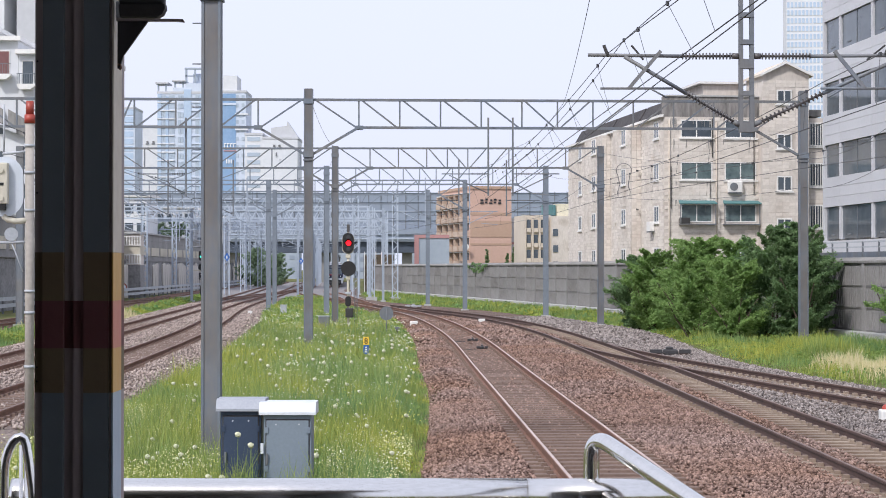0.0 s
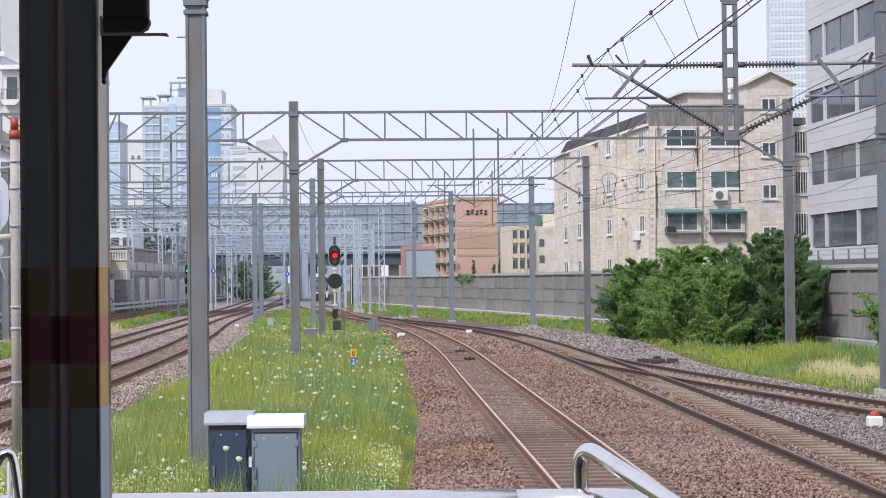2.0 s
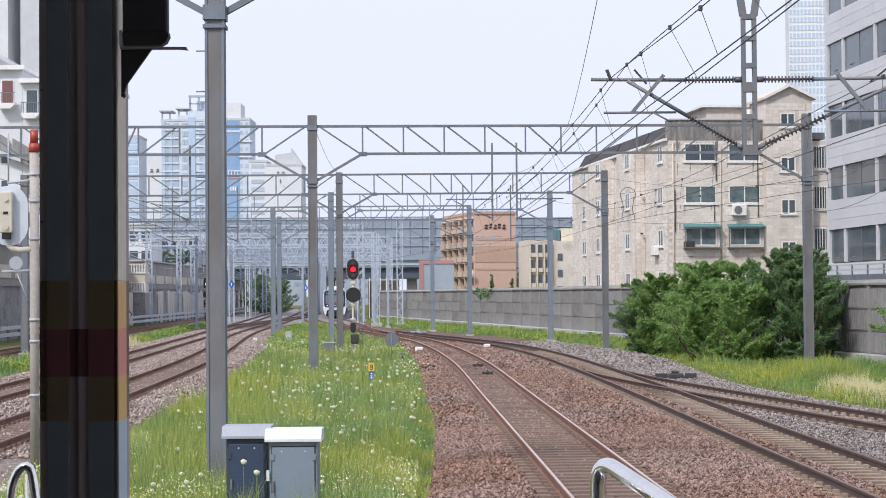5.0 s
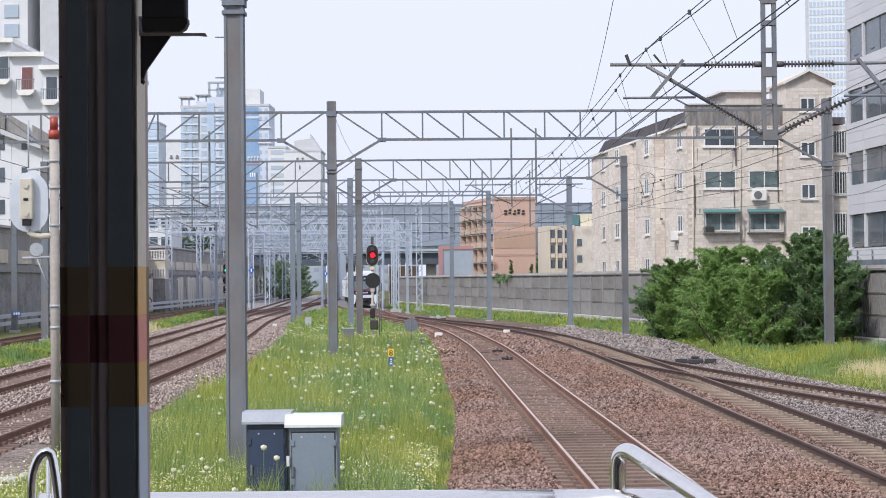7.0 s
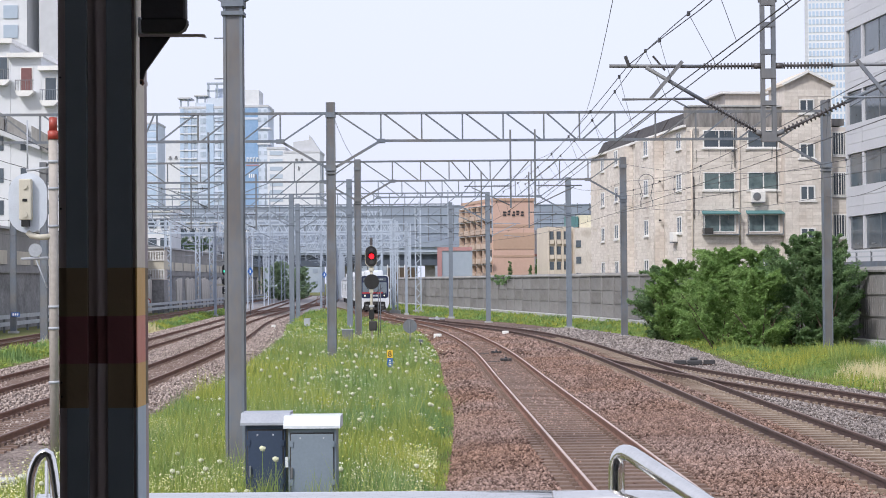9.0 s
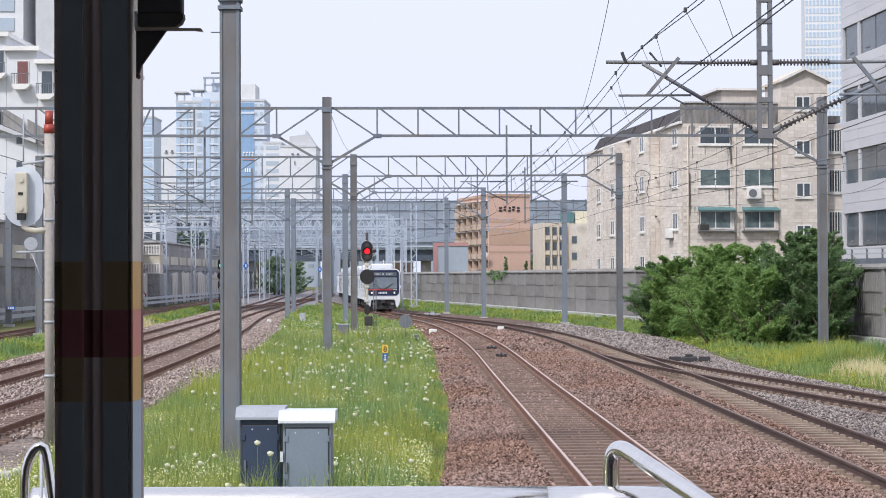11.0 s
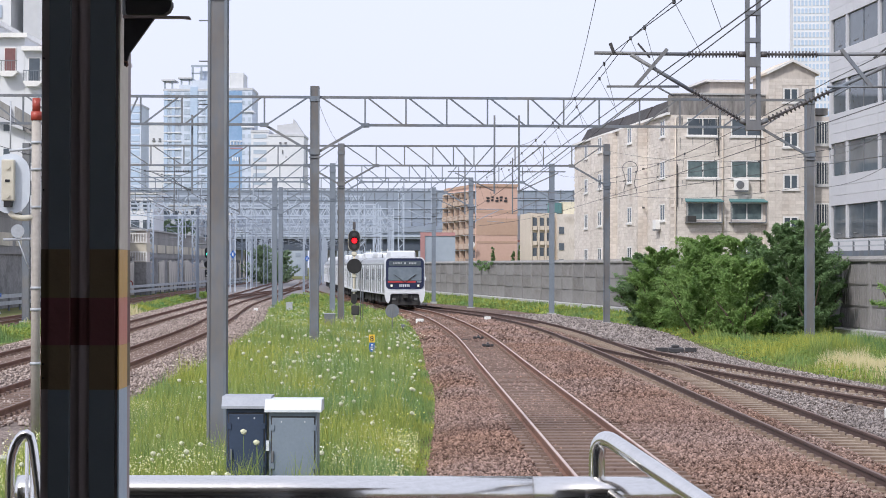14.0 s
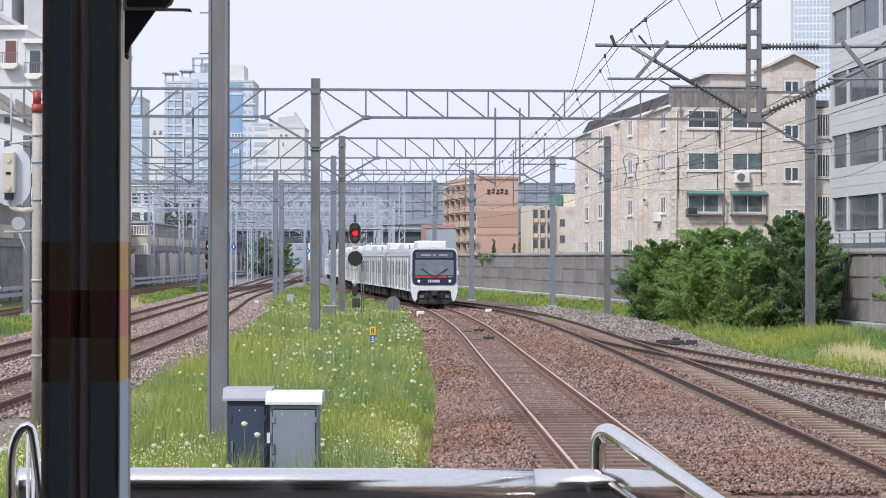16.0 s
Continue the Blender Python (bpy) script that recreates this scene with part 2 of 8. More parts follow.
# glass colour lightened to hold the sky that the windscreen mirrors
WINDSCREEN = mat("windscreen_glass", (0.2, 0.245, 0.29), (0.14, 0.175, 0.215), rough=0.06, scale=0.8, fine=4, bump=0)
SLATE = mat("slate_display_glass", (0.1, 0.125, 0.15), (0.075, 0.095, 0.12), rough=0.2, bump=0)
# white render with the blue of the haze mixed in
HAZE_WHITE = mat("haze_tinted_white_render", (0.6, 0.66, 0.76), (0.52, 0.58, 0.68), rough=0.8, scale=0.06, fine=0.8, bump=0)
STONE_GREY = mat("loose_grey_stone", (0.085, 0.072, 0.068), (0.45, 0.395, 0.375), rough=0.95, island=0.8, scale=0.35, fine=2.5, spec=0.2, bump=0)
FILM_RED = mat("dark_red_film", (0.165, 0.06, 0.065), (0.18, 0.068, 0.072), rough=0.5)
ROCK_DARK = mat("dark_rough_stone", (0.3, 0.295, 0.3), (0.14, 0.14, 0.145), rough=0.95, scale=0.6, fine=4, bump=0.6, dist=0.06)
CREAM_PANEL = mat("cream_wall_panel", (0.62, 0.57, 0.47), (0.45, 0.415, 0.35), rough=0.9, rand=0.5, scale=0.5, fine=4)
# distance haze is mixed into these two far steel colours
HAZE_STEEL = mat("haze_tinted_steel", (0.36, 0.41, 0.49), (0.3, 0.35, 0.43), rough=0.7, scale=1, fine=12, bump=0)
HAZE_PALE = mat("haze_paled_steel", (0.46, 0.52, 0.61), (0.36, 0.42, 0.51), rough=0.6, scale=1.5, fine=20, bump=0)
# far ballast, its brown greyed to carry the distance haze
THROAT_STONE = mat("haze_greyed_ballast", (0.27, 0.255, 0.26), (0.17, 0.16, 0.165), rough=0.95, scale=0.4, fine=6, bump=0.3)
# middle-distance steel, its colour lifted part of the way towards haze
MID_STEEL = mat("mid_haze_steel", (0.215, 0.25, 0.3), (0.17, 0.2, 0.245), rough=0.65, metal=0.15, scale=1.2, fine=16, bump=0.03, stretch=(1, 1, 0.3))
# girder colour lifted from black towards the haze blue
GIRDER_BLUE = mat("haze_blue_girder", (0.075, 0.095, 0.13), (0.055, 0.07, 0.1), rough=0.7, scale=0.3, fine=4, bump=0)
TRAIN_GLASS = mat("tinted_train_glass", (0.16, 0.185, 0.2), (0.1, 0.12, 0.135), rough=0.1, scale=0.5, fine=2, bump=0, rand=0.5)
WEED = mat("broad_weed_leaf", (0.13, 0.25, 0.06), (0.36, 0.47, 0.13), rough=0.7, island=0.55, scale=0.25, fine=1.3, spec=0.3, bump=0)
STAINED_PARAPET = mat("rain_streaked_parapet", (0.33, 0.31, 0.3), (0.1, 0.095, 0.092), rough=0.95, scale=1.4, fine=5, stretch=(1, 1, 0.22), bump=0.2)
BODY_BLACK = mat("black_housing", (0.035, 0.034, 0.038), (0.048, 0.047, 0.052), rough=0.55)


def translucent(m, share):
    """Thin leaves and blades let part of the light through."""
    n, l = m.node_tree.nodes, m.node_tree.links
    p = n["Principled BSDF"]
    t, mix = n.new("ShaderNodeBsdfTranslucent"), n.new("ShaderNodeMixShader")
    l.new(p.inputs["Base Color"].links[0].from_socket, t.inputs[0])
    mix.inputs[0].default_value = share
    l.new(p.outputs[0], mix.inputs[1])
    l.new(t.outputs[0], mix.inputs[2])
    l.new(mix.outputs[0], n["Material Output"].inputs[0])


def patches(m, a, b, scale, low=0.4, high=0.6):
    """Broad drifts of two tints over a material's own colour."""
    n, l = m.node_tree.nodes, m.node_tree.links
    p = n["Principled BSDF"]
    tc, t, r = n.new("ShaderNodeTexCoord"), n.new("ShaderNodeTexNoise"), n.new("ShaderNodeMapRange")
    t.inputs["Scale"].default_value, t.inputs["Detail"].default_value = scale, 4
    l.new(tc.outputs["Object"], t.inputs["Vector"])
    r.inputs[1].default_value, r.inputs[2].default_value = low, high
    l.new(t.outputs[0], r.inputs[0])
    tint, mul = n.new("ShaderNodeMix"), n.new("ShaderNodeMix")
    tint.data_type = mul.data_type = "RGBA"
    mul.blend_type = "MULTIPLY"
    tint.inputs[6].default_value, tint.inputs[7].default_value = (*a, 1), (*b, 1)
    l.new(r.outputs[0], tint.inputs[0])
    mul.inputs[0].default_value = 1
    l.new(p.inputs["Base Color"].links[0].from_socket, mul.inputs[6])
    l.new(tint.outputs[2], mul.inputs[7])
    l.new(mul.outputs[2], p.inputs["Base Color"])


patches(GRASS, (0.72, 0.86, 1.15), (1.08, 0.98, 0.75), 0.2)
patches(WEED, (0.8, 0.92, 1.15), (1.1, 1.0, 0.8), 0.25)
patches(CREAM_BRICKS, (1.04, 1.03, 1.03), (0.9, 0.86, 0.84), 0.5, 0.55, 0.7)
patches(CREAM_BRICK, (1.03, 1.02, 1.02), (0.8, 0.76, 0.74), 0.9, 0.5, 0.68)
patches(CREAM_WALL, (1.02, 1, 1), (0.82, 0.78, 0.75), 0.5, 0.52, 0.68)
patches(GALV_RUST, (0.84, 0.77, 0.72), (1.0, 1.01, 1.03), 0.55, 0.42, 0.6)
patches(GALV, (1.1, 1.0, 0.9), (0.95, 0.99, 1.04), 0.7)
patches(SLEEPER_TAN, (1.02, 1.0, 0.97), (0.55, 0.45, 0.4), 0.7, 0.45, 0.62)
for stony in (STONE, BALLAST, SLEEPER):
    patches(stony, (0.94, 0.84, 0.785), (1.02, 1.03, 1.08), 0.16, 0.38, 0.62)
for leafy, share in ((LEAF, 0.45), (LEAF_BLUE, 0.4), (LEAF_FAR, 0.35), (GRASS, 0.3), (WEED, 0.35), (DRYGRASS, 0.3)):
    translucent(leafy, share)


# ---------- building helpers ----------
def bx(bm, x0, y0, z0, x1, y1, z1, m=None, bevel=0.0):
    """An upright block between two corners."""
    vs = [bm.verts.new((x, y, z)) for z in (z0, z1) for x, y in ((x0, y0), (x1, y0), (x1, y1), (x0, y1))]
    fs = [bm.faces.new([vs[i] for i in f]) for f in ((3, 2, 1, 0), (4, 5, 6, 7), (0, 1, 5, 4), (1, 2, 6, 5), (2, 3, 7, 6), (3, 0, 4, 7))]
    if m is not None:
        bmesh.ops.transform(bm, matrix=m, verts=vs)
    if bevel:
        es = list({e for f in fs for e in f.edges})
        bmesh.ops.bevel(bm, geom=es, offset=bevel, segments=2, affect="EDGES", profile=0.5)


def bar(bm, p, q, w, h=None, n=4):
    """A bar from p to q: n=4 a square section, more a round one."""
    p, q = Vector(p), Vector(q)
    d = q - p
    m = Matrix.Translation(p) @ d.to_track_quat("Z", "Y").to_matrix().to_4x4()
    h = h or w
    rings = []
    for z in (0, d.length):
        ring = []
        for i in range(n):
            a = (i + 0.5) * math.tau / n
            k = math.sqrt(2) if n == 4 else 1
            ring.append(bm.verts.new(m @ Vector((math.cos(a) * w / 2 * k, math.sin(a) * h / 2 * k, z))))
        rings.append(ring)
    for i in range(n):
        j = (i + 1) % n
        f = bm.faces.new((rings[0][i], rings[0][j], rings[1][j], rings[1][i]))
        f.smooth = n > 6
    bm.faces.new(rings[0][::-1])
    bm.faces.new(rings[1])


def disc(bm, c, r, thick, axis="Y", n=24):
    c = Vector(c)
    d = Vector((0, thick / 2, 0)) if axis == "Y" else Vector((0, 0, thick / 2)) if axis == "Z" else Vector((thick / 2, 0, 0))
    bar(bm, c - d, c + d, 2 * r, n=n)


def tube(bm, pts, r, n=12):
    """A round tube along a chain of points, with mitred turns."""
    pts = [Vector(p) for p in pts]
    rings, side = [], None
    for i, p in enumerate(pts):
        a, b = pts[max(i - 1, 0)], pts[min(i + 1, len(pts) - 1)]
        d = (b - a).normalized()
        # the section is carried along without a twist
        side = d.cross(Vector((0, 0, 1))) if side is None else side - d * side.dot(d)
        side = side.normalized() if side.length > 1e-4 else Vector((1, 0, 0))
        up = side.cross(d)
        rings.append([bm.verts.new(p + r * (math.cos(k * math.tau / n) * side + math.sin(k * math.tau / n) * up)) for k in range(n)])
    for u, v in zip(rings, rings[1:]):
        for k in range(n):
            f = bm.faces.new((u[k], u[(k + 1) % n], v[(k + 1) % n], v[k]))
            f.smooth = True
    bm.faces.new(rings[0][::-1])
    bm.faces.new(rings[-1])


def prism(bm, outline, y0, y1):
    """A plate with an outline in x and z, from y0 to y1."""
    a = [bm.verts.new((x, y0, z)) for x, z in outline]
    b = [bm.verts.new((x, y1, z)) for x, z in outline]
    bm.faces.new(a)
    bm.faces.new(b[::-1])
    for i in range(len(a)):
        j = (i + 1) % len(a)
        bm.faces.new((a[j], a[i], b[i], b[j]))


def mesh_of(name, bm, material):
    bmesh.ops.recalc_face_normals(bm, faces=bm.faces)
    me = bpy.data.meshes.new(name)
    bm.to_mesh(me)
    bm.free()
    me.materials.append(material)
    return me


def part(name, bm, material, parent=None, label=""):
    ob = new(name, mesh_of(name, bm, material))
    if parent is not None:
        ob.parent = parent
    if label:
        ob["label"] = label
    return ob


def block(name, material, parent, x0, y0, z0, x1, y1, z1, label="", bevel=0.0):
    bm = bmesh.new()
    bx(bm, x0, y0, z0, x1, y1, z1, bevel=bevel)
    return part(name, bm, material, parent, label)


def piece(name, me, parent, m):
    ob = new(name, me)
    ob.parent = parent
    ob.matrix_basis = m
    return ob


def thing(name, m, label, category, group="", kind=""):
    ob = new(name)
    ob.matrix_basis = m
    return tagged(ob, label, category, group, kind)


def soup(name, verts, faces, material, label, category, parent=None):
    """One mesh of countless small pieces."""
    me = bpy.data.meshes.new(name)
    verts, faces = np.asarray(verts, np.float32), np.asarray(faces, np.int32)
    me.vertices.add(len(verts))
    me.vertices.foreach_set("co", verts.ravel())
    me.loops.add(faces.size)
    me.loops.foreach_set("vertex_index", faces.ravel())
    me.polygons.add(len(faces))
    me.polygons.foreach_set("loop_start", np.arange(0, faces.size, faces.shape[1], dtype=np.int32))
    me.update(calc_edges=True)
    me.validate()
    me.materials.append(material)
    ob = new(name, me)
    if parent is not None:
        ob.parent = parent
    return tagged(ob, label, category, kind="stuff")


# ---------- the lie of the tracks: x over y, rail tops at z = 0 ----------
LINE_A = [(-15, 3.75), (0, 3.35), (28, 2.6), (58, 1.77), (82, 1.1), (101, 0.2), (115, -0.75), (129, -2.1), (145, -4.3), (164, -6.8),
          (190, -9.25), (221, -12.1), (260, -15.7), (320, -18.4), (420, -23.5), (520, -28.8)]
LINE_B = [(-15, 7.9), (0, 7.6), (30, 7.05), (45, 6.72), (58, 6.45), (73, 6.05), (90, 5.4), (104, 4.45), (114, 3.35), (128, 1.0), (145, -2.6), (164, -6.3)]
LINE_C = [(0, 18.0), (20, 14.6), (42.5, 10.75), (51, 9.3), (60, 7.85), (68, 6.75), (76, 6.0), (84, 5.62)]
LINE_L = [(-15, -9.2), (0, -9.4), (41, -10.25), (60, -10.8), (80, -11.6), (95, -12.4), (112, -13.6), (145, -16.1), (180, -17.9), (221, -19.6),
          (275, -22.2), (350, -26.5), (450, -32)]
LINE_M = [(-15, -12.0), (0, -12.4), (65, -14.85), (90, -16.1), (103, -16.8), (145, -19.1), (167, -20.4), (221, -23.6), (300, -28.5), (450, -37)]
LINE_N = [(60, -23), (103, -25), (145, -27.2), (200, -30), (300, -35), (450, -43)]


def at(line, y):
    """x on a line, by smooth cubic pieces."""
    i = max(0, min(len(line) - 2, sum(1 for q in line if q[0] <= y) - 1))
    (y0, x0), (y1, x1) = line[i], line[i + 1]

    def tangent(k):
        a, b = line[max(k - 1, 0)], line[min(k + 1, len(line) - 1)]
        return (b[1] - a[1]) / (b[0] - a[0])
    h = y1 - y0
    s = (y - y0) / h
    if s < 0:
        return x0 + tangent(i) * (y - y0)
    if s > 1:
        return x1 + tangent(i + 1) * (y - y1)
    return ((1 + 2 * s) * (1 - s) ** 2 * x0 + s * (1 - s) ** 2 * h * tangent(i)
            + s * s * (3 - 2 * s) * x1 + s * s * (s - 1) * h * tangent(i + 1))


def slope(line, y):
    return (at(line, y + 0.5) - at(line, y - 0.5))


def rail_strip(bm, line, y0, y1, off, profile, step=1.5):
    """A rail: its profile (sideways, up) swept along a line."""
    prev = None
    n = max(2, int((y1 - y0) / step))
    for k in range(n + 1):
        y = y0 + (y1 - y0) * k / n
        s = slope(line, y)
        nx, ny = 1 / math.hypot(1, s), -s / math.hypot(1, s)
        ring = [bm.verts.new((at(line, y) + (off + u) * nx, y + (off + u) * ny, w)) for u, w in profile]
        if prev:
            for i in range(len(ring)):
                j = (i + 1) % len(ring)
                bm.faces.new((prev[i], prev[j], ring[j], ring[i]))
        else:
            bm.faces.new(ring)
        prev = ring
    bm.faces.new(prev[::-1])


HEAD = [(-0.024, -0.006), (-0.024, 0.0), (0.024, 0.0), (0.024, -0.006)]
FOOT = [(-0.036, -0.012), (-0.03, -0.0055), (0.03, -0.0055), (0.036, -0.012), (0.036, -0.045), (0.012, -0.06), (0.012, -0.14), (0.07, -0.16), (0.07, -0.172),
        (-0.07, -0.172), (-0.07, -0.16), (-0.012, -0.14), (-0.012, -0.06), (-0.036, -0.045)]


def track(line, y0, y1, label, head=RAIL_TOP, web=RAIL_RUST):
    base = thing("railway_track", pose(0, 0, 0), label, "railway track", "tracks of the junction")
    for off in (-0.7525, 0.7525):
        bm = bmesh.new()
        rail_strip(bm, line, y0, y1, off, FOOT)
        rail = part("rail", bm, web, base)
        bm = bmesh.new()
        rail_strip(bm, line, y0, y1, off, HEAD)
        part("rail_head", bm, head, rail, "worn running surface of the rail")
    return base


# ---------- ground ----------
def ground():
    """One sheet to the horizon, finer near the tracks."""
    ys = [-60, -20, 0] + [10 + 2 * k for k in range(150)] + [320, 350, 400, 480, 600, 900, 1600, 3000]
    xs = [-2500, -900, -300, -120] + [-60 + 1.5 * k for k in range(80)] + [62, 80, 130, 300, 900, 2500]
    verts = []
    for y in ys:
        for x in xs:
            z = -0.3 + 0.06 * noise.noise(Vector((x * 0.3, y * 0.3, 0))) if abs(x) < 61 and y < 310 else -0.32
            verts.append((x, y, z))
    w = len(xs)
    faces = [(j * w + i, j * w + i + 1, (j + 1) * w + i + 1, (j + 1) * w + i) for j in range(len(ys) - 1) for i in range(w - 1)]
    me = bpy.data.meshes.new("ground")
    me.from_pydata(verts, [], faces)
    me.materials.append(EARTH)
    ob = new("ground", me)
    for p in me.polygons:
        p.use_smooth = True
    return tagged(ob, "uneven grassy earth between and beside the tracks", "ground", kind="structure")


def bed(name, left, right, y0, y1, label, top=-0.215, step=0.8, across=16, material=BALLAST):
    """A ballast bed between two edges (functions of y), heaped, with sloping shoulders."""
    verts, faces = [], []
    n = int((y1 - y0) / step)
    for k in range(n + 1):
        y = y0 + (y1 - y0) * k / n
        a, b = left(y), right(y)
        for i in range(across + 1):
            s = i / across
            x = a + (b - a) * s
            edge = min(s, 1 - s) * (b - a)
            z = top - 0.22 * max(0, 1 - edge / 0.7) + 0.035 * noise.noise(Vector((x * 1.3, y * 1.3, 3))) + 0.02 * noise.noise(Vector((x * 4, y * 4, 7)))
            verts.append((x + 0.12 * noise.noise(Vector((x, y * 0.9, 5))), y, z))
    w = across + 1
    faces = [(j * w + i, j * w + i + 1, (j + 1) * w + i + 1, (j + 1) * w + i) for j in range(n) for i in range(across)]
    me = bpy.data.meshes.new(name)
    me.from_pydata(verts, [], faces)
    me.materials.append(material)
    for p in me.polygons:
        p.use_smooth = True
    return tagged(new(name, me), label, "ballast", kind="structure")


def island_left(y):
    return at([(0, -7.2), (27, -7.4), (61, -8.2), (85, -9.4), (119, -11.6), (150, -14.3), (185, -16), (240, -19)], y)


def island_right(y):
    return at([(0, -0.4), (27, -0.35), (47, -0.35), (62, -0.75), (90, -1.5), (119, -2.95), (145, -6.2), (164, -8.7), (190, -11.6), (240, -15.5)], y)


def bank_left(y):
    """The grassy strip's edge beside the outermost right-hand track."""
    return at([(0, 22), (30, 17.2), (45, 13.1), (56, 11.3), (66, 10.4), (76, 10.4), (88, 10.7), (97, 10.6), (115, 8.7), (128, 6.6), (140, 4.6), (153, 2.0), (170, -2.2), (190, -6.4), (240, -10.5), (300, -13)], y)


ground()
bed("ballast_bed", lambda y: island_right(y) - 0.2, lambda y: bank_left(y) + 0.2, -10, 300, "brown broken stone under the running tracks")
bed("ballast_bed", lambda y: at(LINE_M, y) - 3.2, lambda y: island_left(y) + 0.3, -10, 320, "brown broken stone under the pair of curving tracks", material=BALLAST_PALE)
bed("ballast_bed", lambda y: at(LINE_N, y) - 2.2, lambda y: at(LINE_N, y) + 2.2, 60, 320, "grey broken stone under the siding")
bed("ballast_bed", lambda y: at(LINE_N, y) - 1.5, lambda y: at(LINE_A, y) + 3.0, 205, 440, "broken stone greyed for haze across the station throat", top=-0.2, step=2.5, across=24, material=THROAT_STONE)
track_a = track(LINE_A, -10, 515, "running track with polished rails on concrete sleepers")
track_b = track(LINE_B, -10, 158, "rusty track joining the running line", RAIL_DULL, RAIL_BLACK)
track_c = track(LINE_C, 5, 84, "rusty track branching off at a turnout", RAIL_DULL, RAIL_BLACK)
track_l = track(LINE_L, -10, 430, "brown-railed track curving past the grass island", RAIL_DULL)
track_m = track(LINE_M, -10, 430, "outer brown-railed track beside the grass verge", RAIL_DULL)
track_n = track(LINE_N, 60, 430, "overgrown siding along the old wall", RAIL_DULL)


LINE_P = [(150, -4.9), (176, -9.4), (205, -13.6), (240, -17.6), (290, -22.3), (350, -27.0), (430, -33)]
LINE_Q = [(185, -21.6), (215, -21.4), (250, -20.6), (300, -21.5), (360, -25), (430, -29.5)]
track(LINE_P, 152, 420, "crossover track in the station throat", RAIL_DULL)
track(LINE_Q, 188, 420, "connecting track in the station throat", RAIL_DULL)


# ---------- walls ----------
WALL_R = [(40, 26.3), (62, 23.0), (89.5, 19.2), (135, 12.4), (180, 5.0), (238, -5.3), (262, -9.6)]


def wall_right():
    bm = bmesh.new()
    rail_strip(bm, WALL_R, 40, 262, 0.25, [(-0.16, -0.5), (0.16, -0.5), (0.16, 3.3), (-0.16, 3.3)], 4)
    wall = tagged(part("wall_right", bm, OLD_CONCRETE), "grey precast concrete panel wall along the railway", "wall", kind="structure")
    bm = bmesh.new()
    rail_strip(bm, WALL_R, 40, 262, 0.25, [(-0.3, 3.3), (0.3, 3.3), (0.3, 3.4), (0, 3.56), (-0.3, 3.4)], 4)
    part("coping", bm, OLD_CONCRETE, wall, "weathered chamfered concrete coping")
    bm = bmesh.new()
    rail_strip(bm, WALL_R, 40, 262, -0.15, [(-0.25, -0.5), (0.2, -0.5), (0.2, 0.12), (-0.25, 0.08)], 4)
    part("plinth", bm, COPING, wall, "pale concrete footing")
    bm = bmesh.new()
    bx(bm, -0.04, 0, 0, 0.0, 3.66, 0.98)
    for k in range(12):
        bx(bm, -0.075, 0.12 + 0.29 * k, 0.06, -0.04, 0.26 + 0.29 * k, 0.92)
    ribbed = mesh_of("panel", bm, CONCRETE)
    bm = bmesh.new()
    bx(bm, -0.05, 0, 0, 0.0, 3.66, 0.98)
    plain = mesh_of("panel", bm, CONCRETE)
    bm = bmesh.new()
    bx(bm, -0.1, -0.16, 0, 0.0, 0.16, 3.3)
    post = mesh_of("wall_post", bm, CONCRETE)
    y = 44.0
    k = 0
    while y < 258:
        s = slope(WALL_R, y)
        m = pose(at(WALL_R, y) + 0.09, y, 0, 0, 0, math.degrees(math.atan(-s)))
        piece("wall_post", post, wall, m)
        for row in range(3):
            piece("panel", ribbed if (k * 7 + row * 3) % 5 < (4 if y < 110 else 2) else plain, wall, m @ pose(0, 0.17, 0.14 + 1.03 * row))
        y += 4.0 / math.hypot(1, s)
        k += 1


WALL_L = [(100, -33), (146, -34.5), (250, -36.6), (350, -38.6)]


